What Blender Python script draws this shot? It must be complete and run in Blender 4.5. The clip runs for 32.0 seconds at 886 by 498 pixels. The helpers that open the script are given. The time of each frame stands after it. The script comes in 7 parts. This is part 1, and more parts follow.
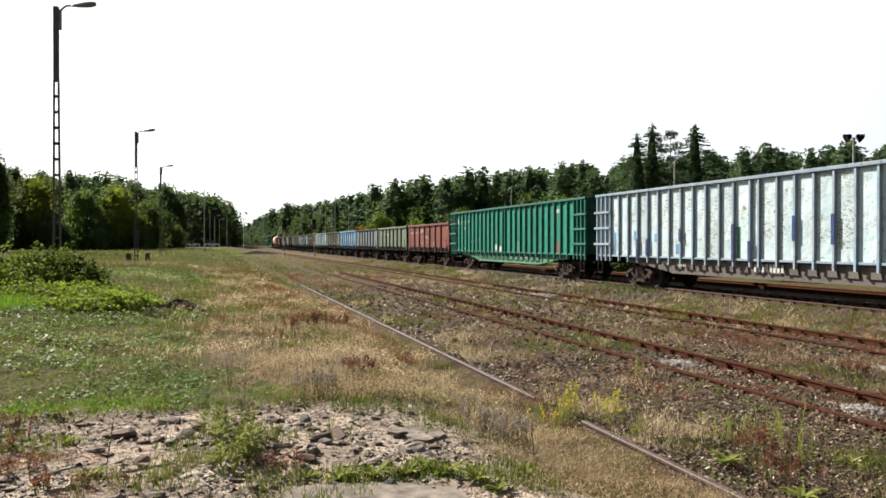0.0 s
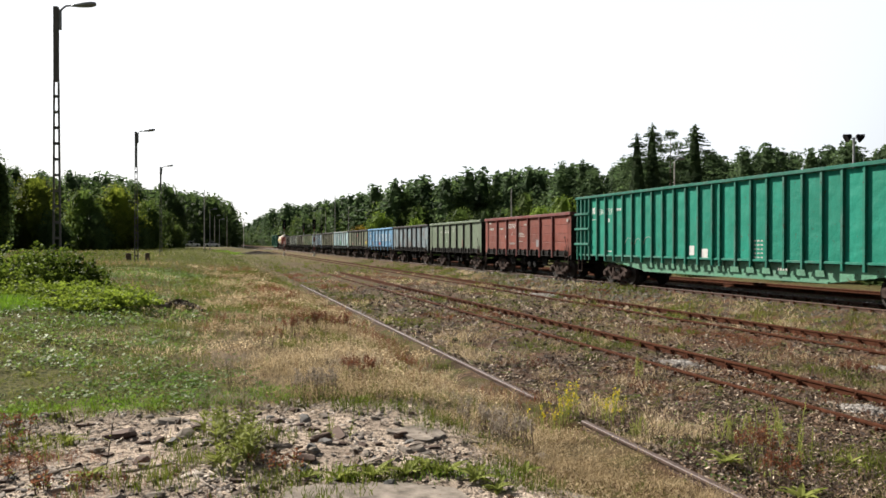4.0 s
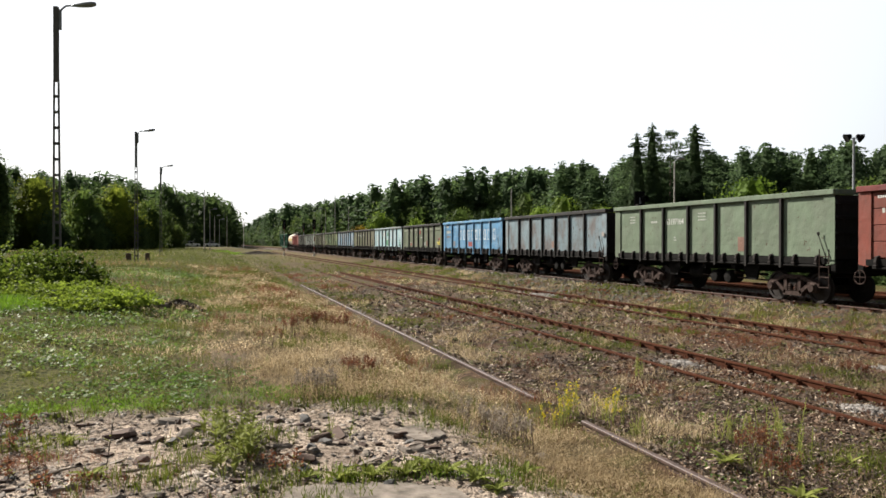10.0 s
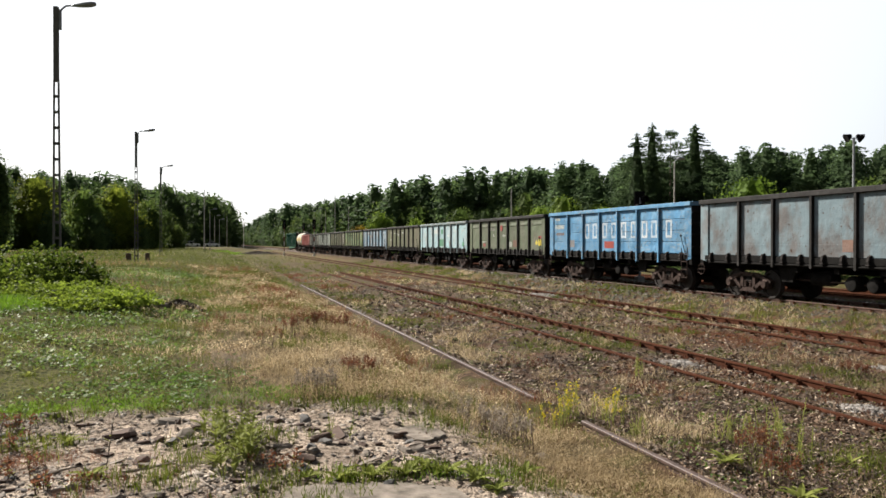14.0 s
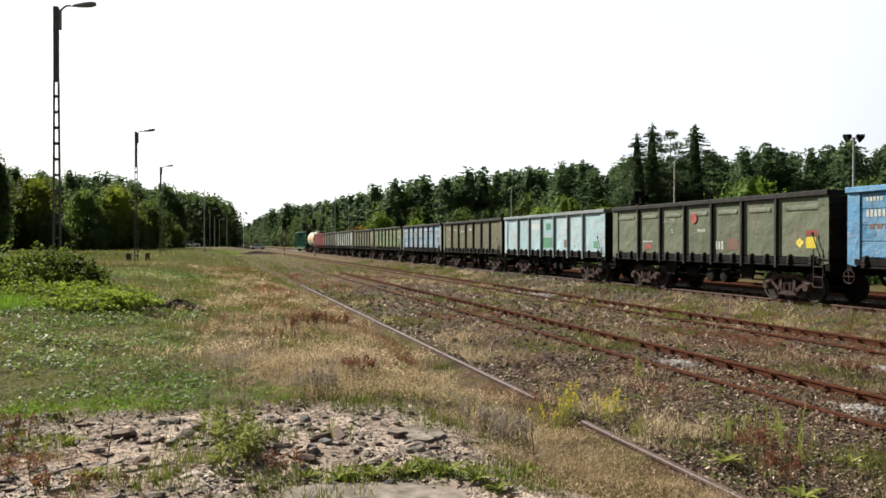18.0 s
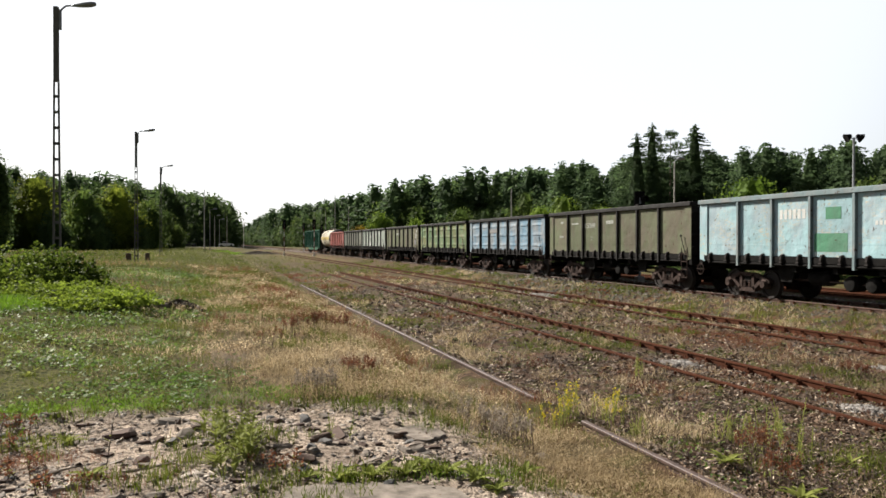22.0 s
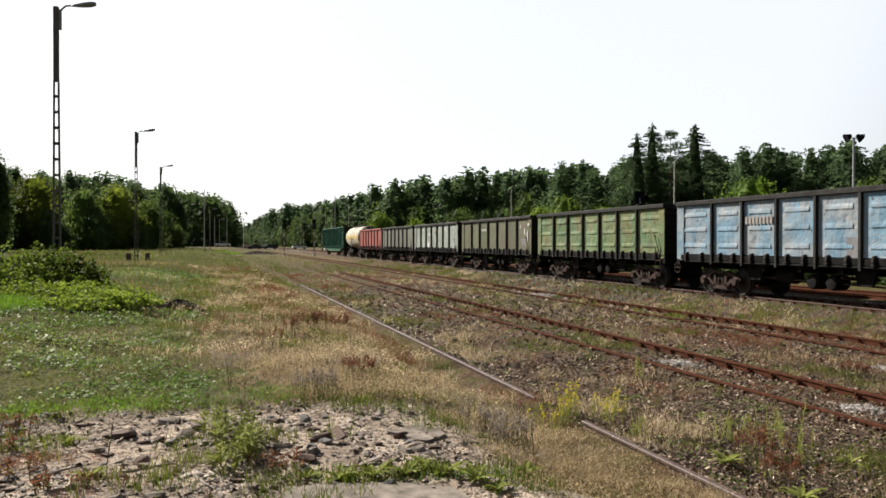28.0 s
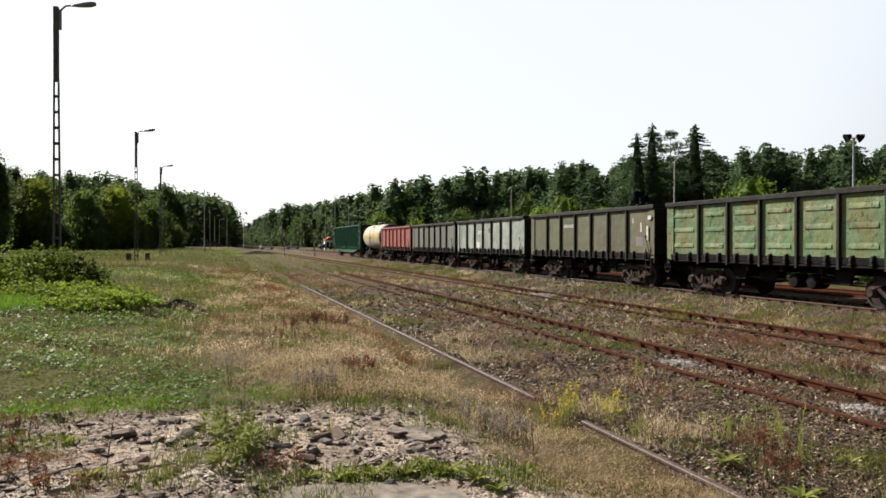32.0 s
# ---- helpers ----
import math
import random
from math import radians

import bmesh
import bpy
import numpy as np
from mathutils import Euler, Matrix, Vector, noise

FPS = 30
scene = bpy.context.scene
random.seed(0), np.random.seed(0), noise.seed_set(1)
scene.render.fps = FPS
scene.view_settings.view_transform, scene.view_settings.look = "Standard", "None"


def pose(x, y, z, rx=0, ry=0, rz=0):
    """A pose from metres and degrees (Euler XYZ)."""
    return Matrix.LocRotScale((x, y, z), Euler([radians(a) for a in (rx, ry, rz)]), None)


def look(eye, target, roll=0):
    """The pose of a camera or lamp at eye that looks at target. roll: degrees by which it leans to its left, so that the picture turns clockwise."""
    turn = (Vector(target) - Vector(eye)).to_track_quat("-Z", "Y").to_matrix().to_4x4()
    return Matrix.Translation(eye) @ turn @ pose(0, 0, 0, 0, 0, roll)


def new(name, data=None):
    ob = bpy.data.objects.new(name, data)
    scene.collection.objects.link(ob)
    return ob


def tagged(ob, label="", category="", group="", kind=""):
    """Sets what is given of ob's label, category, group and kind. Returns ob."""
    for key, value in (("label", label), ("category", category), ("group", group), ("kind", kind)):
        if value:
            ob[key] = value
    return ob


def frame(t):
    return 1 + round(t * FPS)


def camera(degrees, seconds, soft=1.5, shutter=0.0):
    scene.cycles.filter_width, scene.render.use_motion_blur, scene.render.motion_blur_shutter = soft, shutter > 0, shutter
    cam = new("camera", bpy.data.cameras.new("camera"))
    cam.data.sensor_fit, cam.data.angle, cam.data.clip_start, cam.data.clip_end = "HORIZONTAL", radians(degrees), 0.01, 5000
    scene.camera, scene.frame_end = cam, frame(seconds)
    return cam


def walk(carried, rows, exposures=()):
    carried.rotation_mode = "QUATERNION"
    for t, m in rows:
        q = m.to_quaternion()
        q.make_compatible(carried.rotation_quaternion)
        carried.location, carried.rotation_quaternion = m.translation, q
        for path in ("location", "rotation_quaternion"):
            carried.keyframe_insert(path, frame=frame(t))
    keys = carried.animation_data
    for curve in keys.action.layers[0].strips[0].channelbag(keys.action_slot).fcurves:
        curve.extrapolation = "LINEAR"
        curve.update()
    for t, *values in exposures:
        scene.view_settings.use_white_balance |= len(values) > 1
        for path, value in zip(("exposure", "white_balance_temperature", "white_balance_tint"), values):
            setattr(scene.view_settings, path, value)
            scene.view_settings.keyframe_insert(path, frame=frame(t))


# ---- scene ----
# World: y runs along the railway, away from the camera; x is across it; z = 0 is the railhead of the train's track.
cam = camera(59.38, 32.0, soft=1.6)
EYE = Vector((0.0, 0.0, 1.892))
YAW, PITCH = radians(16.423), radians(-0.456)
AIM = EYE + Vector((math.sin(YAW) * math.cos(PITCH), math.cos(YAW) * math.cos(PITCH), math.sin(PITCH)))
walk(cam, [(0.0, look(EYE, AIM)), (32.0, look(EYE, AIM))],
     exposures=[(0.0, 1.44), (3.0, 1.38), (6.0, 1.34), (12.0, 1.36), (19.0, 1.34), (25.0, 1.29), (32.0, 1.22)])

# ---- light: hazy bright sky, sun ahead on the far side of the left ----
SUN_DIR = Vector((-1.0, 1.55, 1.25)).normalized()      # towards the sun
world = bpy.data.worlds.new("sky")
scene.world = world
world.use_nodes = True
wn, wl = world.node_tree.nodes, world.node_tree.links
sky = wn.new("ShaderNodeTexSky")
sky.sky_type, sky.sun_disc = "NISHITA", False
sky.sun_elevation = math.asin(SUN_DIR.z)
sky.sun_rotation = math.atan2(SUN_DIR.x, SUN_DIR.y)
sky.air_density, sky.dust_density, sky.ozone_density = 1.0, 2.0, 1.0
# haze that brightens smoothly towards the sun's half of the sky
towards = wn.new("ShaderNodeVectorMath")
towards.operation = "DOT_PRODUCT"
towards.inputs[1].default_value = SUN_DIR
glow = wn.new("ShaderNodeMapRange")
glow.interpolation_type = "SMOOTHERSTEP"
for key, value in (("From Min", -0.2), ("From Max", 0.40), ("To Min", 0.11), ("To Max", 1.0)):
    glow.inputs[key].default_value = value
tint = wn.new("ShaderNodeMixRGB")
tint.inputs[1].default_value, tint.inputs[2].default_value = (0.0, 0.0, 0.0, 1), (8.7, 8.95, 9.3, 1)
haze = wn.new("ShaderNodeMixRGB")
haze.blend_type = "ADD"
haze.inputs[0].default_value = 1.0
wl.new(wn.new("ShaderNodeTexCoord").outputs["Generated"], towards.inputs[0])
wl.new(towards.outputs["Value"], glow.inputs["Value"])
high = wn.new("ShaderNodeSeparateXYZ")
thin = wn.new("ShaderNodeMapRange")
thin.interpolation_type = "SMOOTHSTEP"
for key, value in (("From Min", 0.28), ("From Max", 0.75), ("To Min", 1.0), ("To Max", 0.14)):
    thin.inputs[key].default_value = value
both = wn.new("ShaderNodeMath")
both.operation = "MULTIPLY"
wl.new(towards.inputs[0].links[0].from_socket, high.inputs[0])
wl.new(high.outputs["Z"], thin.inputs["Value"])
wl.new(glow.outputs[0], both.inputs[0])
wl.new(thin.outputs[0], both.inputs[1])
wl.new(both.outputs[0], tint.inputs[0])
dimmed = wn.new("ShaderNodeMixRGB")
dimmed.inputs[0].default_value = 0.72
dimmed.inputs[2].default_value = (0.0, 0.0, 0.0, 1)
wl.new(sky.outputs[0], dimmed.inputs[1])
wl.new(dimmed.outputs[0], haze.inputs[1])
wl.new(tint.outputs[0], haze.inputs[2])
wl.new(haze.outputs[0], wn["Background"].inputs[0])
wn["Background"].inputs[1].default_value = 0.0415
sun = new("sun", bpy.data.lights.new("sun", "SUN"))
sun.data.energy, sun.data.angle, sun.data.color = 5.0, radians(0.6), (1.0, 0.94, 0.85)
sun.matrix_world = look((0, 0, 60), Vector((0, 0, 60)) - SUN_DIR)


# ---- mesh building ----
class Shape:
    """Gathers vertices and faces of one mesh."""

    def __init__(self):
        self.v, self.f = [], []

    def add(self, verts, faces):
        n = len(self.v)
        self.v.extend(verts)
        self.f.extend([tuple(i + n for i in q) for q in faces])
        return self

    def box(self, c, s, b=0.0, m=None):
        x, y, z = s[0] / 2, s[1] / 2, s[2] / 2
        if b <= 0:
            vs = [(i * x, j * y, k * z) for i in (-1, 1) for j in (-1, 1) for k in (-1, 1)]
            fs = [(0, 1, 3, 2), (4, 6, 7, 5), (0, 4, 5, 1), (2, 3, 7, 6), (0, 2, 6, 4), (1, 5, 7, 3)]
        else:
            b = min(b, x * 0.9, y * 0.9, z * 0.9)
            vs, at = [], {}
            for i in (-1, 1):
                for j in (-1, 1):
                    for k in (-1, 1):
                        at[i, j, k] = len(vs)
                        vs += [(i * x, j * (y - b), k * (z - b)), (i * (x - b), j * y, k * (z - b)), (i * (x - b), j * (y - b), k * z)]
            fs = []
            for ax in range(3):
                o = [a for a in range(3) if a != ax]
                for sgn in (-1, 1):
                    ring = []
                    for p, q in ((-1, -1), (1, -1), (1, 1), (-1, 1)):
                        key = [0, 0, 0]
                        key[ax], key[o[0]], key[o[1]] = sgn, p, q
                        ring.append(at[tuple(key)] + ax)
                    fs.append(tuple(ring))
                for p in (-1, 1):
                    for q in (-1, 1):
                        k1, k2 = [0, 0, 0], [0, 0, 0]
                        k1[ax], k1[o[0]], k1[o[1]] = -1, p, q
                        k2[ax], k2[o[0]], k2[o[1]] = 1, p, q
                        a, d = at[tuple(k1)], at[tuple(k2)]
                        fs.append((a + o[0], a + o[1], d + o[1], d + o[0]))
            for k in at.values():
                fs.append((k, k + 1, k + 2))
        cx, cy, cz = c
        if m is None:
            vs = [(a + cx, d + cy, e + cz) for a, d, e in vs]
        else:
            vs = [tuple(m @ Vector(p) + Vector(c)) for p in vs]
        return self.add(vs, fs)

    def tube(self, p, q, r, n=10, r2=None, caps=True):
        p, q = Vector(p), Vector(q)
        r2 = r if r2 is None else r2
        d = (q - p).normalized()
        u = d.orthogonal().normalized()
        w = d.cross(u)
        vs = []
        for c, rad in ((p, r), (q, r2)):
            vs += [tuple(c + rad * (math.cos(2 * math.pi * i / n) * u + math.sin(2 * math.pi * i / n) * w)) for i in range(n)]
        fs = [(i, (i + 1) % n, n + (i + 1) % n, n + i) for i in range(n)]
        if caps:
            fs += [tuple(reversed(range(n))), tuple(range(n, 2 * n))]
        return self.add(vs, fs)

    def lathe(self, prof, axis, origin, n=24):
        """prof: (radius, along) pairs turned about the axis 'x', 'y' or 'z' through origin."""
        vs, o = [], Vector(origin)
        for r, a in prof:
            for i in range(n):
                c, s = r * math.cos(2 * math.pi * i / n), r * math.sin(2 * math.pi * i / n)
                p = {"x": (a, c, s), "y": (c, a, s), "z": (c, s, a)}[axis]
                vs.append(tuple(o + Vector(p)))
        fs = []
        for k in range(len(prof) - 1):
            for i in range(n):
                j = (i + 1) % n
                fs.append((k * n + i, k * n + j, (k + 1) * n + j, (k + 1) * n + i))
        return self.add(vs, fs)

    def prism(self, pts, axis, a0, a1):
        """A polygon in the plane across an axis, drawn out from a0 to a1."""
        def at(p, a):
            return {"x": (a, p[0], p[1]), "y": (p[0], a, p[1]), "z": (p[0], p[1], a)}[axis]
        n = len(pts)
        vs = [at(p, a0) for p in pts] + [at(p, a1) for p in pts]
        fs = [(i, (i + 1) % n, n + (i + 1) % n, n + i) for i in range(n)] + [tuple(reversed(range(n))), tuple(range(n, 2 * n))]
        return self.add(vs, fs)

    def mesh(self, name, material, smooth=False):
        me = bpy.data.meshes.new(name)
        me.from_pydata(self.v, [], self.f)
        bm = bmesh.new()
        bm.from_mesh(me)
        bmesh.ops.recalc_face_normals(bm, faces=bm.faces)
        bm.to_mesh(me)
        bm.free()
        me.materials.append(material)
        if smooth:
            me.polygons.foreach_set("use_smooth", [True] * len(me.polygons))
        return me


def part(name, shape, material, parent, label="", smooth=False):
    """Links a shape (or a ready mesh) as one mesh object under a thing or part."""
    ob = new(name, shape.mesh(name, material, smooth) if isinstance(shape, Shape) else shape)
    ob.parent = parent
    return tagged(ob, label)


def thing(name, label, category, group="", m=None, kind=""):
    ob = new(name)
    ob.empty_display_size = 0.2
    if m is not None:
        ob.matrix_basis = m
    return tagged(ob, label, category, group, kind)


def solid(name, shape, material, label, category, group="", m=None, kind="", smooth=False):
    """A thing of one mesh."""
    ob = new(name, shape.mesh(name, material, smooth))
    if m is not None:
        ob.matrix_basis = m
    return tagged(ob, label, category, group, kind)


def quads_mesh(name, v, n_corner, material):
    """A mesh of separate faces with n_corner corners each, from an array (faces * n_corner, 3)."""
    v = np.asarray(v, np.float32).reshape(-1, 3)
    nf = len(v) // n_corner
    me = bpy.data.meshes.new(name)
    me.vertices.add(len(v))
    me.vertices.foreach_set("co", v.ravel())
    me.loops.add(len(v))
    me.loops.foreach_set("vertex_index", np.arange(len(v), dtype=np.int32))
    me.polygons.add(nf)
    me.polygons.foreach_set("loop_start", np.arange(0, len(v), n_corner, dtype=np.int32))
    me.polygons.foreach_set("loop_total", np.full(nf, n_corner, np.int32))
    me.update(calc_edges=True)
    me.materials.append(material)
    return me


# ---- materials ----
def mat(name, rough=0.6, metal=0.0):
    m = bpy.data.materials.new(name)
    m.use_nodes = True
    b = m.node_tree.nodes["Principled BSDF"]
    b.inputs["Roughness"].default_value, b.inputs["Metallic"].default_value = rough, metal
    return m, m.node_tree.nodes, m.node_tree.links, b


def noise_node(n, l, vec, scale, detail=4.0, rough=0.55):
    t = n.new("ShaderNodeTexNoise")
    t.inputs["Scale"].default_value, t.inputs["Detail"].default_value, t.inputs["Roughness"].default_value = scale, detail, rough
    if vec is not None:
        l.new(vec, t.inputs["Vector"])
    return t.outputs["Fac"]


def ramp(n, l, fac, a, b, c0=(0, 0, 0, 1), c1=(1, 1, 1, 1)):
    r = n.new("ShaderNodeValToRGB")
    r.color_ramp.elements[0].position, r.color_ramp.elements[1].position = a, b
    r.color_ramp.elements[0].color, r.color_ramp.elements[1].color = c0, c1
    l.new(fac, r.inputs[0])
    return r.outputs[0]


def blend(n, l, fac, a, b):
    x = n.new("ShaderNodeMixRGB")
    for k, q in ((0, fac), (1, a), (2, b)):
        if isinstance(q, (tuple, float, int)):
            x.inputs[k].default_value = (*q, 1) if isinstance(q, tuple) and len(q) == 3 else q
        else:
            l.new(q, x.inputs[k])
    return x.outputs[0]


def stretched(n, l, vec, sx, sy, sz, off=(0, 0, 0)):
    mp = n.new("ShaderNodeMapping")
    mp.inputs["Scale"].default_value = (sx, sy, sz)
    mp.inputs["Location"].default_value = off
    l.new(vec, mp.inputs["Vector"])
    return mp.outputs[0]


def relief(n, l, b, height, strength, dist=0.02):
    bu = n.new("ShaderNodeBump")
    bu.inputs["Strength"].default_value, bu.inputs["Distance"].default_value = strength, dist
    l.new(height, bu.inputs["Height"])
    l.new(bu.outputs[0], b.inputs["Normal"])


def plain(name, col, rough=0.6, metal=0.0, vary=0.25, scale=6.0, bump=0.2, spec=0.2):
    """Even material with two scales of variation."""
    m, n, l, b = mat(name, rough, metal)
    b.inputs["Specular IOR Level"].default_value = spec
    o = n.new("ShaderNodeTexCoord").outputs["Object"]
    big, fine = noise_node(n, l, o, scale), noise_node(n, l, o, scale * 9)
    dark, light = tuple(c * (1 - vary) for c in col), tuple(min(1, c * (1 + vary)) for c in col)
    c = blend(n, l, ramp(n, l, big, 0.3, 0.7), dark, light)
    c = blend(n, l, blend(n, l, 0.5, (0, 0, 0), ramp(n, l, fine, 0.35, 0.75)), c, tuple(x * 0.75 for x in col))
    l.new(c, b.inputs["Base Color"])
    relief(n, l, b, fine, bump, 0.01)
    return m


def paint(name, col, wear=0.5, rust=(0.085, 0.05, 0.034), second=None, dirt=0.4, seed=0.0, rough=0.6, scuff=None, dents=0.5):
    """Weathered wagon paint: faded patches, dirt streaks, rust scabs, scratches."""
    m, n, l, b = mat(name, rough)
    b.inputs["Specular IOR Level"].default_value = 0.1
    o = n.new("ShaderNodeTexCoord").outputs["Object"]
    o = stretched(n, l, o, 1, 1, 1, (seed, seed * 1.7, seed * 0.3))
    big = noise_node(n, l, stretched(n, l, o, 1, 1, 0.7), 1.3, 6, 0.62)
    mid = noise_node(n, l, stretched(n, l, o, 1, 1, 0.55), 3.5, 6, 0.65)
    fine = noise_node(n, l, o, 28, 4)
    streak = noise_node(n, l, stretched(n, l, o, 6, 6, 0.5), 2.2, 6, 0.7)
    sec = second or tuple(c * 0.72 + 0.03 for c in col)
    c = blend(n, l, ramp(n, l, big, 0.42, 0.62), col, sec)
    c = blend(n, l, blend(n, l, dirt, (0, 0, 0), ramp(n, l, streak, 0.48, 0.74)), c, tuple(x * 0.45 + 0.035 for x in col))
    c = blend(n, l, blend(n, l, 0.35, (0, 0, 0), ramp(n, l, fine, 0.5, 0.8)), c, tuple(min(1, x * 1.3 + 0.004) for x in col))
    c = blend(n, l, ramp(n, l, mid, 0.74 - 0.16 * wear, 0.80 - 0.14 * wear), c, rust)
    flake = noise_node(n, l, o, 5.5, 7, 0.72)
    c = blend(n, l, ramp(n, l, flake, 0.635 - 0.05 * wear, 0.665 - 0.05 * wear), c, tuple(0.55 * x for x in rust))
    if scuff:
        lines_at = noise_node(n, l, stretched(n, l, o, 1, 2.2, 6), 3.0, 8, 0.75)
        where = ramp(n, l, noise_node(n, l, stretched(n, l, o, 1, 1, 1, (3.1, 0.4, 5.2)), 1.1, 4), 0.45, 0.6)
        both_at = n.new("ShaderNodeMath")
        both_at.operation = "MULTIPLY"
        l.new(ramp(n, l, lines_at, 0.515, 0.565), both_at.inputs[0])
        l.new(where, both_at.inputs[1])
        c = blend(n, l, both_at.outputs[0], c, scuff)
    # every sheet has faded in its own way
    hs, mr = n.new("ShaderNodeHueSaturation"), n.new("ShaderNodeMapRange")
    mr.inputs["To Min"].default_value, mr.inputs["To Max"].default_value = 0.84, 1.14
    l.new(n.new("ShaderNodeObjectInfo").outputs["Random"], mr.inputs["Value"])
    l.new(mr.outputs[0], hs.inputs["Value"])
    l.new(c, hs.inputs["Color"])
    l.new(hs.outputs[0], b.inputs["Base Color"])
    l.new(ramp(n, l, mid, 0.3, 0.8, (rough - 0.1,) * 3 + (1,), (rough + 0.25,) * 3 + (1,)), b.inputs["Roughness"])
    relief(n, l, b, noise_node(n, l, o, 1.5, 4, 0.5), dents, 0.13)
    return m


def leaf_mat(name, dark, light, trans=0.4, dim=0.6, vary=0.25):
    m = bpy.data.materials.new(name)
    m.use_nodes = True
    n, l = m.node_tree.nodes, m.node_tree.links
    b = n["Principled BSDF"]
    b.inputs["Roughness"].default_value = 0.6
    b.inputs["Specular IOR Level"].default_value = 0.04
    g = n.new("ShaderNodeNewGeometry")
    o = n.new("ShaderNodeObjectInfo")
    c = blend(n, l, g.outputs["Random Per Island"], dark, light)
    pos = noise_node(n, l, g.outputs["Position"], 0.16, 3)
    c = blend(n, l, ramp(n, l, pos, 0.38, 0.64), c, tuple(dim * x for x in dark))
    hs = n.new("ShaderNodeHueSaturation")
    mr = n.new("ShaderNodeMapRange")
    mr.inputs["To Min"].default_value, mr.inputs["To Max"].default_value = 1 - vary, 1 + vary
    l.new(o.outputs["Random"], mr.inputs["Value"])
    l.new(mr.outputs[0], hs.inputs["Value"])
    l.new(c, hs.inputs["Color"])
    l.new(hs.outputs[0], b.inputs["Base Color"])
    t = n.new("ShaderNodeBsdfTranslucent")
    l.new(hs.outputs[0], t.inputs["Color"])
    mix = n.new("ShaderNodeMixShader")
    mix.inputs[0].default_value = trans
    l.new(b.outputs[0], mix.inputs[1])
    l.new(t.outputs[0], mix.inputs[2])
    l.new(mix.outputs[0], n["Material Output"].inputs["Surface"])
    return m


BLACK_STEEL = plain("grimy_black_steel", (0.0075, 0.007, 0.0065), 0.85, 0.0, 0.5, 4, spec=0.05)
BOGIE = plain("dusty_bogie_steel", (0.04, 0.028, 0.024), 0.85, 0.0, 0.6, 9, spec=0.05)
WHEEL = plain("wheel_steel", (0.018, 0.014, 0.012), 0.7, 0.0, 0.3, 8)
RUST = plain("rusty_rail", (0.056, 0.022, 0.0125), 0.9, 0.0, 0.4, 9, spec=0.03)
WORN_RAIL = plain("worn_rail", (0.065, 0.036, 0.025), 0.6, 0.1, 0.3, 9)
LATCH = plain("grimy_latch_steel", (0.022, 0.019, 0.018), 0.85, 0.0, 0.4, 7, spec=0.08)
SLEEPER = plain("old_sleeper", (0.05, 0.04, 0.033), 0.9, 0.0, 0.4, 5)
CONCRETE = plain("concrete", (0.36, 0.34, 0.31), 0.85, 0.0, 0.2, 3)
GALV = plain("grey_metal", (0.22, 0.23, 0.24), 0.5, 0.3, 0.2, 6)
BARK = plain("bark", (0.11, 0.08, 0.06), 0.9, 0.0, 0.4, 4)
WHITE_MARK = plain("white_marking", (0.4, 0.4, 0.38), 0.7, 0.0, 0.15, 10)
ASPHALT = plain("asphalt", (0.06, 0.06, 0.062), 0.85, 0.0, 0.2, 2)


# ---- ground ----
def ease(a, b, x):
    t = np.clip((np.asarray(x, float) - a) / (b - a), 0, 1)
    return t * t * (3 - 2 * t)


def road_z(x):
    """Height of the crossing road: level with the rails, higher on the near side's approach."""
    return 0.05 + 0.74 * ease(12, 3, x)


def terrain(x, y):
    """Height of the ground without its small bumps."""
    x, y = np.asarray(x, float), np.asarray(y, float)
    z = -0.50 + 0.53 * ease(4.1, 1.9, x)
    z = z + 0.60 * ease(1.2, -4.5, x) * ease(9, 21, y)
    z = z + 0.28 * ease(15.6, 17.3, x)
    z = z + 0.07 * np.exp(-((x - 4.47) / 0.4) ** 2) * ease(60, 40, y)
    z = z + 0.10 * ease(17.3, 17.9, x) * ease(21.0, 20.3, x) * (1 - ease(150, 200, y))
    for r in (7.887, 13.187):
        z = z + 0.085 * np.exp(-((x - r) / 0.35) ** 2) * ease(120, 60, y)
    z = np.where(x > 21, z + 0.15 * ease(21, 30, x), z)
    road = ease(205, 219, y) * ease(250, 236, y)
    z = z * (1 - road) + road * (road_z(x) - 0.04)
    return z


def bumps(x, y):
    v = 0.035 * np.sin(2.3 * x + 1.1 * np.sin(0.9 * y)) * np.sin(1.9 * y + 0.7 * x)
    v += 0.02 * np.sin(5.1 * x + 2.2 * y + 1.7 * np.sin(3.1 * y)) * np.sin(4.3 * y - 2.6 * x)
    v += 0.012 * np.sin(11.3 * x + 3.0 * np.sin(2.0 * y)) * np.sin(9.7 * y + 1.2 * x)
    return v


def lines(*spans):
    out = []
    for a, b, s in spans:
        out += list(np.arange(a, b, s))
    return np.array(out + [spans[-1][1]])


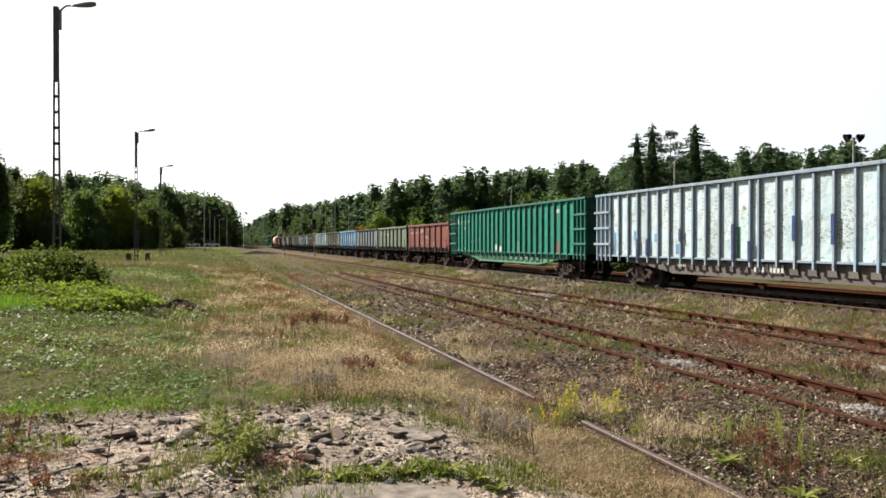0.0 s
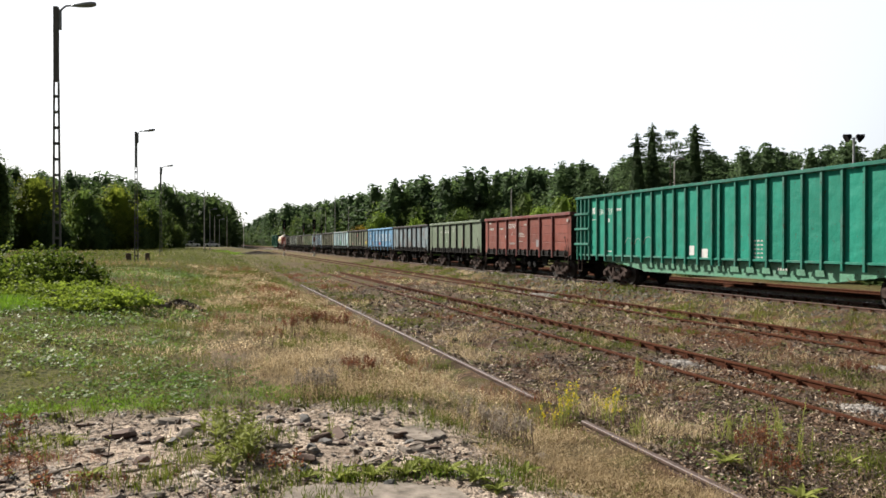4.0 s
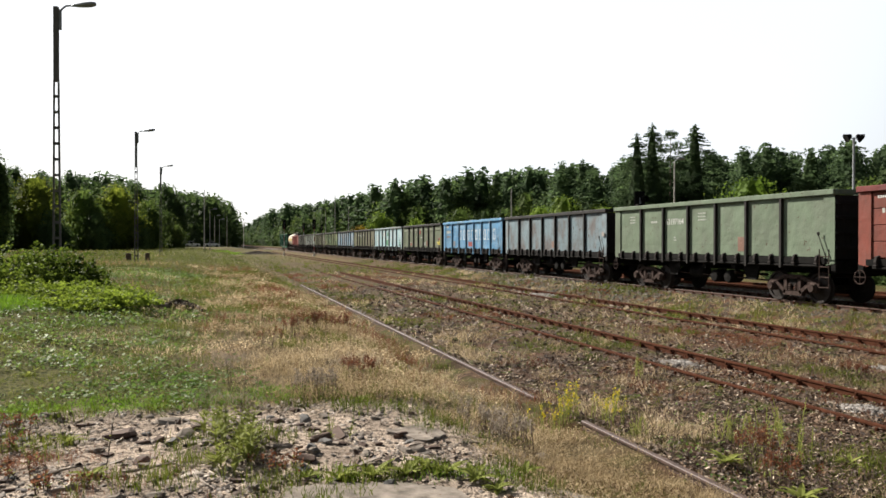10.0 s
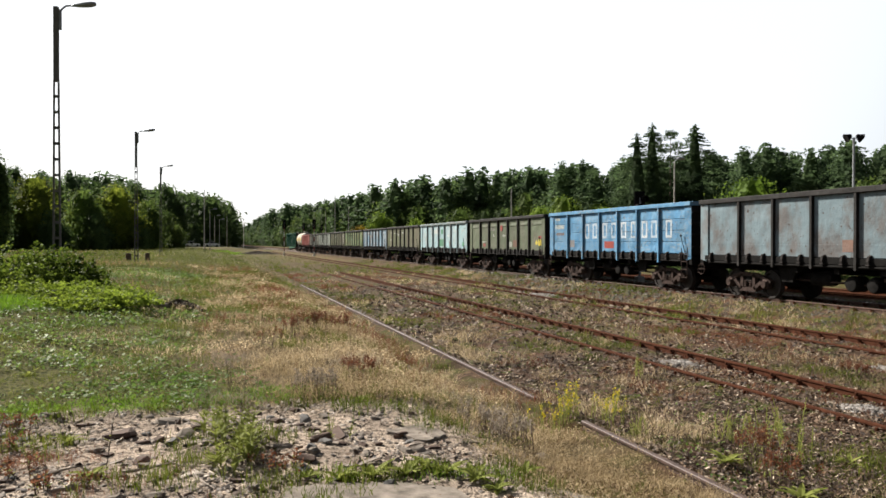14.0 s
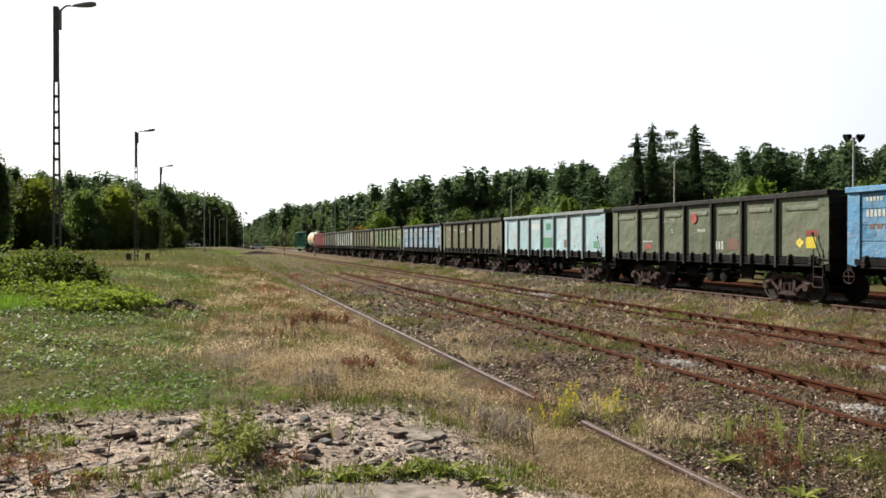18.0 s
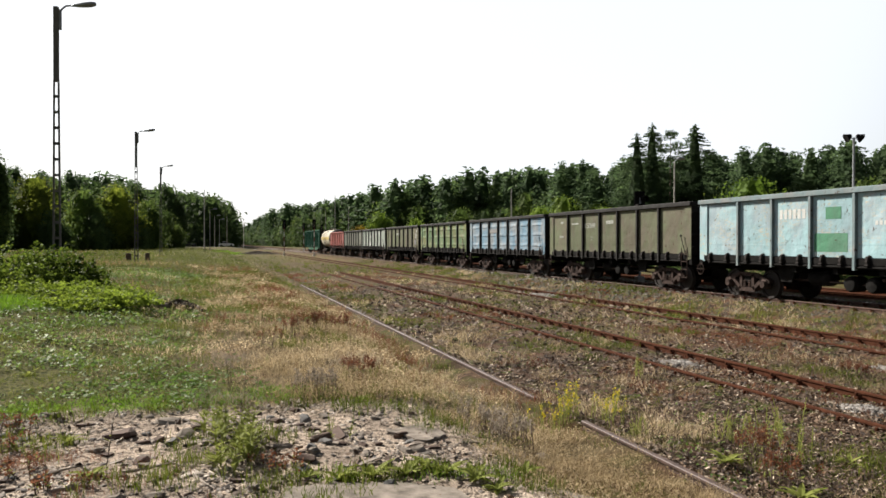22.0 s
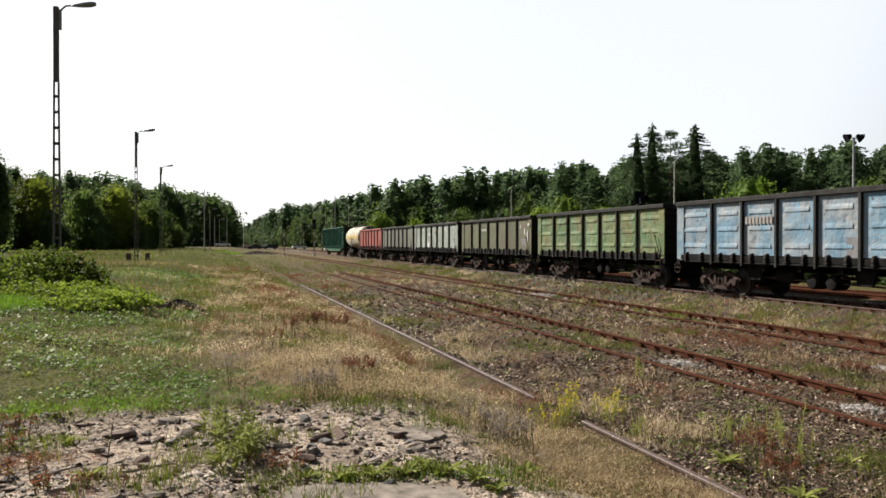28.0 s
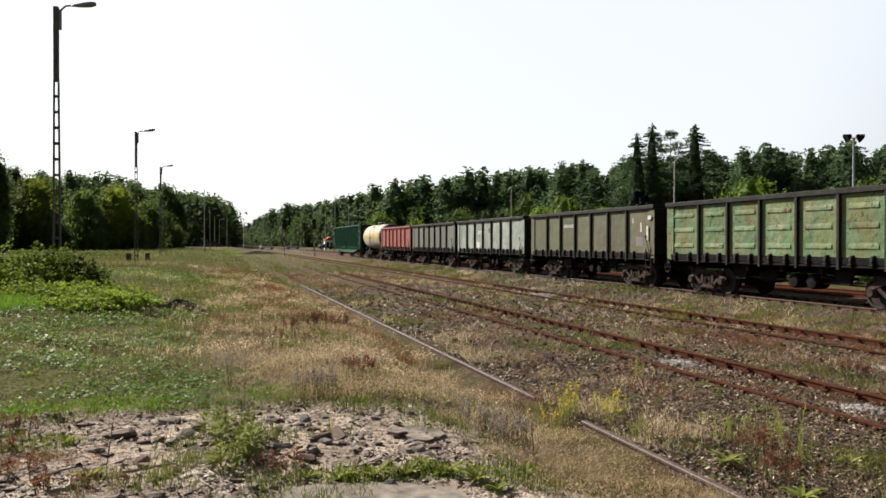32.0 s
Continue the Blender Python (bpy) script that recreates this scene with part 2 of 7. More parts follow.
def ground():
    xs = lines((-3000, -400, 520), (-400, -60, 34), (-60, -14, 4), (-14, -4, 0.5), (-4, 18, 0.12), (18, 21.5, 0.16), (21.5, 30, 0.7), (30, 130, 8), (130, 400, 45), (400, 3000, 520))
    ys = lines((-600, -120, 96), (-120, -8, 14), (-8, 3.6, 1.2), (3.6, 16, 0.1), (16, 40, 0.25), (40, 90, 0.9), (90, 260, 2.5), (260, 500, 12), (500, 900, 80), (900, 3900, 500))
    X, Y = np.meshgrid(xs, ys)
    near = ease(80, 30, Y) * ease(-14, -8, X) * ease(22, 16, X)
    flat = 1 - 0.75 * ease(5.2, 6.5, X)
    Z = terrain(X, Y) + bumps(X, Y) * near * flat
    ny, nx = X.shape
    v = np.stack([X, Y, Z], -1).reshape(-1, 3)
    i = (np.arange(ny - 1)[:, None] * nx + np.arange(nx - 1)[None]).ravel()
    f = np.stack([i, i + 1, i + nx + 1, i + nx], -1)
    me = bpy.data.meshes.new("ground")
    me.vertices.add(len(v))
    me.vertices.foreach_set("co", v.ravel())
    me.loops.add(f.size)
    me.loops.foreach_set("vertex_index", f.ravel().astype(np.int32))
    me.polygons.add(len(f))
    me.polygons.foreach_set("loop_start", np.arange(0, f.size, 4, dtype=np.int32))
    me.polygons.foreach_set("loop_total", np.full(len(f), 4, np.int32))
    me.update(calc_edges=True)
    me.polygons.foreach_set("use_smooth", np.ones(len(f), bool))
    dry, green, rubble, stone = zones(v[:, 0], v[:, 1])
    at = me.color_attributes.new("cover", "FLOAT_COLOR", "POINT")
    at.data.foreach_set("color", np.stack([dry, green, rubble, stone], -1).astype(np.float32).ravel())
    me.materials.append(ground_mat())
    return tagged(new("ground", me), "rough ground of grass, dry weeds, rubble and old ballast", "ground", kind="structure")


def wob(x, y, s, k):
    return np.sin(s * x + 1.3 * k + 1.4 * np.sin(0.7 * s * y + k)) * np.sin(s * 0.9 * y + 2.1 * k + 1.2 * np.sin(0.8 * s * x + 2 * k))


def zones(x, y):
    """Shares of dry grass, green grass, bare rubble and ballast on the ground."""
    w1, w2 = wob(x, y, 0.9, 1), wob(x, y, 2.6, 2)
    rubble = ease(9.4, 8.3, y + 0.35 * w1 + 0.2 * w2) * ease(3.2, 2.2, x + 0.3 * w2) * ease(3.0, 4.5, y)
    stone = ease(3.6, 4.6, x + 0.35 * w1 + 0.2 * w2) * (1 - 0.9 * ease(60, 125, y) * ease(17.2, 16.2, x)) * (1 - 0.8 * ease(25.5, 27.5, x))
    dry = ease(-0.6, 1.0, x + 0.7 * w1 + 0.25 * w2 + 0.02 * (y - 10)) * (1 - stone) * (1 - 0.85 * ease(22, 55, y))
    dry = np.maximum(dry, 0.55 * ease(14.6, 15.4, x + 0.3 * w2) * ease(17.6, 17.0, x))
    dry = np.maximum(dry, 0.6 * ease(9.6, 10.3, x + 0.4 * w1) * ease(13.2, 12.6, x + 0.4 * w2))
    dry = dry * ease(20.5, 19.5, x)
    green = (1 - dry) * (1 - stone) * (1 - rubble)
    return dry * (1 - rubble), green, rubble, stone


def ground_mat():
    m, n, l, b = mat("ground_cover", 0.95)
    b.inputs["Specular IOR Level"].default_value = 0.04
    pos = n.new("ShaderNodeNewGeometry").outputs["Position"]
    a = n.new("ShaderNodeVertexColor")
    a.layer_name = "cover"
    sep = n.new("ShaderNodeSeparateColor")
    l.new(a.outputs["Color"], sep.inputs[0])
    big, mid, fine, grit = (noise_node(n, l, pos, s, 5, 0.62) for s in (0.35, 2.2, 14, 55))
    soil = blend(n, l, ramp(n, l, mid, 0.35, 0.65), (0.065, 0.05, 0.025), (0.115, 0.09, 0.045))
    green = blend(n, l, ramp(n, l, fine, 0.38, 0.66), (0.026, 0.03, 0.009), (0.115, 0.108, 0.034))
    green = blend(n, l, ramp(n, l, mid, 0.5, 0.72), green, (0.105, 0.088, 0.036))
    dry = blend(n, l, ramp(n, l, fine, 0.36, 0.66), (0.05, 0.037, 0.02), (0.19, 0.145, 0.082))
    dry = blend(n, l, ramp(n, l, big, 0.52, 0.66), dry, (0.14, 0.075, 0.042))
    sand = blend(n, l, ramp(n, l, mid, 0.4, 0.62), (0.5, 0.405, 0.32), (0.27, 0.215, 0.17))
    sand = blend(n, l, ramp(n, l, fine, 0.5, 0.62), sand, (0.085, 0.065, 0.05))
    sand = blend(n, l, ramp(n, l, grit, 0.5, 0.64), sand, (0.07, 0.06, 0.05))
    vor = n.new("ShaderNodeTexVoronoi")
    vor.inputs["Scale"].default_value = 17
    l.new(pos, vor.inputs["Vector"])
    vsep = n.new("ShaderNodeSeparateColor")
    l.new(vor.outputs["Color"], vsep.inputs[0])
    st = blend(n, l, vsep.outputs[0], (0.028, 0.018, 0.013), (0.14, 0.092, 0.062))
    litter = noise_node(n, l, stretched(n, l, pos, 1, 1, 1, (7.3, 2.9, 0)), 0.8, 6, 0.6)
    st = blend(n, l, ramp(n, l, litter, 0.5, 0.6), st, (0.045, 0.03, 0.02))
    st = blend(n, l, ramp(n, l, mid, 0.5, 0.6), st, (0.06, 0.064, 0.02))
    st = blend(n, l, ramp(n, l, big, 0.53, 0.66), st, (0.085, 0.04, 0.024))
    c = blend(n, l, sep.outputs[1], soil, green)
    c = blend(n, l, sep.outputs[0], c, dry)
    c = blend(n, l, sep.outputs[2], c, sand)
    stone_share = n.new("ShaderNodeMath")
    stone_share.operation = "MULTIPLY"
    l.new(a.outputs["Alpha"], stone_share.inputs[0])
    stone_share.inputs[1].default_value = 1.0
    c = blend(n, l, stone_share.outputs[0], c, st)
    l.new(c, b.inputs["Base Color"])
    hsum = n.new("ShaderNodeMath")
    l.new(fine, hsum.inputs[0])
    l.new(grit, hsum.inputs[1])
    relief(n, l, b, hsum.outputs[0], 0.8, 0.04)
    return m


ground()


# ---- tracks ----
RAIL = [(-0.07, -0.18), (0.07, -0.18), (0.07, -0.165), (0.012, -0.14), (0.012, -0.05), (0.036, -0.035), (0.036, -0.008), (0.028, 0.0),
        (-0.028, 0.0), (-0.036, -0.008), (-0.036, -0.035), (-0.012, -0.05), (-0.012, -0.14), (-0.07, -0.165)]


def rail(parent, x, z, y0, y1, material, label=""):
    return part("rail", Shape().prism([(x + a, z + b) for a, b in RAIL], "y", y0, y1), material, parent, label)


def sleepers(parent, x, z, y0, y1, width, step=0.62):
    rnd = random.Random(int(x * 10))
    me = Shape().box((0, 0, -0.08), (width, 0.24, 0.16), 0.02).mesh("sleeper", SLEEPER)
    plate = Shape().box((0, 0, 0), (0.34, 0.17, 0.02), 0.005).box((0.1, 0, 0.02), (0.05, 0.1, 0.04)).box((-0.1, 0, 0.02), (0.05, 0.1, 0.04)).mesh("rail_plate", RUST)
    y = y0
    while y < y1:
        s = part("sleeper", me, SLEEPER, parent)
        s.matrix_basis = pose(x + rnd.uniform(-0.03, 0.03), y, z - 0.175 + rnd.uniform(-0.015, 0.01), 0, 0, rnd.uniform(-1.5, 1.5))
        for k in (-1, 1):
            p = part("rail_plate", plate, RUST, s)
            p.matrix_basis = pose(k * 0.76, 0, 0.005)
        y += step


def track(x, z, gauge, y0, y1, near, far, steel, label):
    t = thing("track", label, "track", "railway tracks", kind="structure")
    for k in (-1, 1):
        rail(t, x + k * gauge / 2, z, y0, y1, steel)
    sleepers(t, x, z, near, far, 2.6)
    clip = Shape().box((0, 0, 0), (0.09, 0.1, 0.07), 0.015).box((-0.035, 0, 0.045), (0.045, 0.045, 0.05), 0.01).mesh("rail_clip", RUST)
    y = near
    while y < min(far, 40):
        for k in (-1, 1):
            p = part("rail_clip", clip, RUST, t)
            p.matrix_basis = pose(x + k * gauge / 2 - 0.075, y, z - 0.085)
        y += 0.62
    return t


TRAIN_X = 19.01
track(8.64, -0.35, 1.507, -40, 60, 4.5, 55, RUST, "rusty disused siding half sunk in old ballast")
track(13.94, -0.35, 1.507, -40, 215, 8.0, 70, RUST, "rusty siding overgrown with dry grass")
track(TRAIN_X, 0.0, 1.594, -200, 900, 8, 60, WORN_RAIL, "broad gauge main track on grey ballast")
track(24.2, -0.02, 1.594, -200, 900, 8, 20, RUST, "second track behind the train, rusty")
old = thing("track", "single rusty rail left of an abandoned siding", "track", "railway tracks", kind="structure")
OLD_RAIL = plain("old_brown_rail", (0.068, 0.043, 0.034), 0.6, 0.0, 0.5, 9, spec=0.25)
rail(old, 4.47, -0.345, 3.0, 8.88, OLD_RAIL, "broken end of the rail")
rail(old, 4.47, -0.345, 10.38, 42, OLD_RAIL)


# ---- wagons ----
def wheelset_mesh():
    s = Shape()
    s.tube((-1.05, 0, 0), (1.05, 0, 0), 0.075, 10)
    for k in (-1, 1):
        prof = [(0.08, k * 0.66), (0.2, k * 0.70), (0.40, k * 0.735), (0.41, k * 0.72), (0.505, k * 0.72), (0.508, k * 0.75), (0.482, k * 0.765), (0.474, k * 0.86),
                (0.40, k * 0.86), (0.39, k * 0.81), (0.2, k * 0.84), (0.1, k * 0.86), (0.08, k * 0.86)]
        s.lathe(prof, "x", (0, 0, 0), 28)
        for a in range(4):
            q = a * math.pi / 2
            s.tube((k * 0.845, 0.27 * math.cos(q), 0.27 * math.sin(q)), (k * 0.825, 0.27 * math.cos(q), 0.27 * math.sin(q)), 0.035, 8)
    return s.mesh("wheelset", WHEEL)


def bogie_frame_shape(k):
    """Cast side frame of a three-piece bogie; k is the side."""
    s = Shape()
    x0, x1 = k * 0.93, k * 1.09
    top = [(-1.15, 0.52), (-1.15, 0.60), (-0.95, 0.70), (-0.35, 0.86), (0.35, 0.86), (0.95, 0.70), (1.15, 0.60), (1.15, 0.52), (0.86, 0.58), (0.38, 0.74), (-0.38, 0.74), (-0.86, 0.58)]
    s.prism(top, "x", x0, x1)
    for j in (-1, 1):
        s.prism([(j * 0.80, 0.58), (j * 0.66, 0.62), (j * 0.28, 0.34), (j * 0.36, 0.24)], "x", x0, x1)
        s.prism([(j * 0.24, 0.32), (j * 0.38, 0.32), (j * 0.38, 0.80), (j * 0.24, 0.80)], "x", x0, x1)
    s.prism([(-0.42, 0.20), (0.42, 0.20), (0.42, 0.34), (-0.42, 0.34)], "x", x0, x1)
    return s


WHEELSET = wheelset_mesh()
WHEELS = []          # (object, radius)


def bogie(parent, y, frame_mat=None):
    fm = frame_mat or BOGIE
    b = new("bogie")
    b.parent = parent
    b.matrix_basis = pose(0, y, 0)
    part("bolster", Shape().box((0, 0, 0.62), (2.1, 0.36, 0.26), 0.03), BLACK_STEEL, b)
    for k in (-1, 1):
        part("side_frame", bogie_frame_shape(k), fm, b)
        sp = Shape()
        for j in (-0.13, 0.13):
            for h in range(4):
                sp.lathe([(0.05, 0.35 + h * 0.06), (0.09, 0.365 + h * 0.06), (0.09, 0.385 + h * 0.06), (0.05, 0.4 + h * 0.06)], "z", (k * 1.02, j, 0), 10)
        tagged(part("spring_nest", sp, fm, b), kind="stuff")
        for j in (-1, 1):
            ax = Shape().box((k * 1.04, j * 0.925, 0.478), (0.22, 0.30, 0.30), 0.04).tube((k * 1.1, j * 0.925, 0.478), (k * 1.2, j * 0.925, 0.478), 0.12, 12)
            part("axle_box", ax, fm, b)
            part("brake_shoe", Shape().box((k * 0.8, j * 0.36, 0.5), (0.09, 0.09, 0.36), 0.02).box((k * 0.8, j * 0.3, 0.5), (0.2, 0.05, 0.08)), BLACK_STEEL, b)
    for j in (-1, 1):
        w = part("wheelset", WHEELSET, WHEEL, b)
        w.matrix_basis = pose(0, j * 0.925, 0.474)
        WHEELS.append(w)
    return b


def coupler(parent, y, sgn):
    s = Shape().box((0, y + sgn * 0.30, 1.06), (0.16, 0.62, 0.2), 0.02)
    s.box((0.06, y + sgn * 0.66, 1.06), (0.34, 0.2, 0.3), 0.05).box((-0.14, y + sgn * 0.74, 1.06), (0.12, 0.2, 0.28), 0.04)
    part("coupler", s, BLACK_STEEL, parent)
    hose = Shape()
    pts = [Vector((0.35, y + sgn * (0.1 + 0.55 * t), 0.95 - 0.5 * math.sin(math.pi * t) * 0.7)) for t in [i / 6 for i in range(7)]]
    for p, q in zip(pts, pts[1:]):
        hose.tube(p, q, 0.03, 6)
    part("brake_hose", hose, BLACK_STEEL, parent)


def text_mesh(name, body, size, material):
    cu = bpy.data.curves.new(name, "FONT")
    cu.body, cu.size, cu.extrude, cu.resolution_u = body, size, 0.002, 2
    ob = bpy.data.objects.new(name, cu)
    me = bpy.data.meshes.new_from_object(ob)
    bpy.data.objects.remove(ob)
    bpy.data.curves.remove(cu)
    me.materials.clear()
    me.materials.append(material)
    return me


# A marking on the side that faces the camera reads along -y.
def on_side(x, y, z):
    return Matrix.Translation((x, y, z)) @ Matrix(((0, 0, -1, 0), (-1, 0, 0, 0), (0, 1, 0, 0), (0, 0, 0, 1)))


def lettering(parent, body, size, x, y, z, material=None, label="white painted lettering"):
    me = text_mesh("lettering", body, size, material or WHITE_MARK)
    p = part("lettering", me, material, parent, label)
    p.matrix_basis = on_side(x, y, z)
    return p


def bars(parent, x, y, z, w, h, n, material=None, gap=0.35):
    """Unreadable or private writing as plain bars."""
    s = Shape()
    step = w / n
    for i in range(n):
        s.box((x, y - step * (i + 0.5), z), (0.006, step * (1 - gap), h))
    return tagged(part("marking", s, material or WHITE_MARK, parent, "plain painted marking bars"), kind="stuff")


POSTS = (-4.28, -2.57, -0.86, 0.86, 2.57, 4.28)


def gondola(label, body_mat, trim_mat, panel="flat", half=6.52, post_mat=None):
    """Four-axle open goods wagon with ribbed sides."""
    g = thing("gondola_wagon", label, "goods wagon", "wagons of the train")
    W = 1.40
    part("floor", Shape().box((0, 0, 1.36), (2.8, 2 * half - 0.2, 0.12)), BLACK_STEEL, g)
    part("load", Shape().box((0, 0, 1.5), (2.6, 2 * half - 0.5, 0.2), 0.05), BLACK_STEEL, g)
    edges = [-half + 0.05, *POSTS, half - 0.05]
    for k in (-1, 1):
        for a, c in zip(edges, edges[1:]):
            mid, wid = (a + c) / 2, c - a
            if panel == "planks":
                sp = part("side_panel", Shape().box((k * (W - 0.015), mid, 2.395), (0.02, wid, 1.87)), body_mat, g)
                for i in range(4):
                    part("plank", Shape().box((k * W, mid, 1.70 + 0.455 * i), (0.05, wid, 0.44), 0.012), body_mat, sp)
            else:
                sp = part("side_panel", Shape().box((k * W, mid, 2.395), (0.04, wid, 1.87), 0.005), body_mat, g)
                w2 = wid * 0.62
                for z in {"flat": (), "pressed": (1.78, 2.38, 2.94), "top_rib": (2.98,)}[panel]:
                    rib = [(k * (W + 0.015), z - 0.11), (k * (W + 0.05), z - 0.05), (k * (W + 0.042), z + 0.02), (k * (W + 0.015), z + 0.12)]
                    part("pressed_rib", Shape().prism(rib, "y", mid - w2 / 2, mid + w2 / 2), body_mat, sp)
                if panel == "flat":
                    part("weld_strip", Shape().box((k * (W + 0.021), mid, 1.83), (0.008, wid, 0.025)), body_mat, sp)
        for y in POSTS:
            part("post", Shape().prism([(k * 1.415, y - 0.045), (k * 1.53, y - 0.045), (k * 1.53, y + 0.045), (k * 1.415, y + 0.045)], "z", 1.10, 3.32), post_mat or trim_mat, g)
        for y in (-half, half):
            e = -1 if y < 0 else 1
            sh = Shape().prism([(y, 3.32), (y, 1.28), (y - e * 0.3, 1.22), (y - e * 0.44, 1.3), (y - e * 0.44, 3.32)], "x", k * 1.43, k * 1.465)
            part("corner_plate", sh, body_mat, g)
        part("top_rail", Shape().box((k * 1.475, 0, 3.40), (0.14, 2 * half + 0.06, 0.17), 0.02), trim_mat, g)
        # Black sill: the shade below the panels is put into its colour.
        part("bottom_sill", Shape().box((k * 1.42, 0, 1.34), (0.1, 2 * half - 0.5, 0.2), 0.015), BLACK_STEEL, g)
        hinge = Shape()
        hinge.prism([(k * 1.43, 1.54), (k * 1.53, 1.5), (k * 1.57, 1.36), (k * 1.53, 1.22), (k * 1.46, 1.24)], "y", -0.04, 0.04)
        hinge.box((k * 1.53, 0, 1.25), (0.1, 0.16, 0.06), 0.02)
        hm = hinge.mesh("hatch_latch", LATCH)
        for a, c in zip(edges, edges[1:]):
            for fr in (0.28, 0.72):
                h = part("hatch_latch", hm, LATCH, g)
                h.matrix_basis = pose(0, a + (c - a) * fr, 0)
        part("hatch_door", Shape().prism([(k * 1.42, 1.26), (k * 1.50, 1.18), (k * 1.46, 1.14), (k * 0.5, 1.2), (k * 0.5, 1.28)], "y", -half + 0.5, half - 0.5), BLACK_STEEL, g)
    for e in (-1, 1):
        # Ends stand in shade; that shade is put into their near-black colour.
        part("end_wall", Shape().box((0, e * (half - 0.03), 2.36), (2.9, 0.06, 1.9)), P_TRIM, g, "end wall in near-black paint for its shade")
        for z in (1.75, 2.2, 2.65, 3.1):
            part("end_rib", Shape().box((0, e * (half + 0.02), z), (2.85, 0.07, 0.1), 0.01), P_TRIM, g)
        part("end_rail", Shape().box((0, e * half, 3.40), (2.9, 0.12, 0.16), 0.02), trim_mat, g)
        part("end_beam", Shape().box((0, e * (half - 0.06), 1.18), (2.9, 0.22, 0.36), 0.02), BLACK_STEEL, g)
        coupler(g, e * (half - 0.05), e)
        bogie(g, e * 4.325)
    part("centre_sill", Shape().box((0, 0, 1.06), (0.45, 2 * half, 0.34)), BLACK_STEEL, g)
    for y in (-1.7, 0.0, 1.7):
        part("cross_bearer", Shape().box((0, y, 1.08), (2.7, 0.2, 0.24)), BLACK_STEEL, g)
    part("brake_reservoir", Shape().lathe([(0.0, -0.5), (0.2, -0.44), (0.24, -0.3), (0.24, 0.3), (0.2, 0.44), (0.0, 0.5)], "y", (-0.75, 1.1, 0.78), 14), BLACK_STEEL, g)
    for y in (-1.15, -0.35):
        part("brake_cylinder", Shape().lathe([(0.0, -0.3), (0.2, -0.28), (0.24, -0.2), (0.24, 0.2), (0.2, 0.28), (0.0, 0.3)], "x", (-0.9, y, 0.68), 16), BLACK_STEEL, g)
    for y in (-2.35, 2.35):
        part("hanging_bracket", Shape().prism([(y - 0.45, 1.15), (y + 0.45, 1.15), (y + 0.25, 0.62), (y - 0.25, 0.62)], "x", -1.1, -1.02), BLACK_STEEL, g)
    part("brake_rod", Shape().tube((-0.9, -3.0, 0.62), (-0.9, 2.6, 0.72), 0.03, 6).tube((-1.2, -1.6, 0.85), (0.2, -1.6, 0.75), 0.05, 6), BOGIE, g)
    wheel = Shape()
    for i in range(16):
        a, c = 2 * math.pi * i / 16, 2 * math.pi * (i + 1) / 16
        wheel.tube((-1.5, half - 0.1 + 0.2 * math.cos(a), 0.92 + 0.2 * math.sin(a)), (-1.5, half - 0.1 + 0.2 * math.cos(c), 0.92 + 0.2 * math.sin(c)), 0.018, 5)
    wheel.tube((-1.5, half - 0.3, 0.92), (-1.5, half + 0.1, 0.92), 0.015, 5).tube((-1.5, half - 0.1, 0.72), (-1.5, half - 0.1, 1.12), 0.015, 5).tube((-1.5, half - 0.1, 0.92), (-1.2, half - 0.1, 0.92), 0.02, 6)
    part("brake_handwheel", wheel, BOGIE, g)
    lad = Shape()
    for y in (-half + 0.12, -half + 0.50):
        lad.tube((-1.56, y, 0.52), (-1.56, y, 1.7), 0.018, 6)
    for z in (0.55, 0.86, 1.17, 1.48):
        lad.tube((-1.56, -half + 0.12, z), (-1.56, -half + 0.50, z), 0.018, 6)
    part("ladder", lad, BOGIE, g)
    part("lever", Shape().tube((-1.55, -half + 0.56, 2.15), (-1.55, -half + 0.28, 1.52), 0.016, 6).box((-1.55, -half + 0.56, 2.17), (0.05, 0.1, 0.1), 0.02), LATCH, g)
    return g


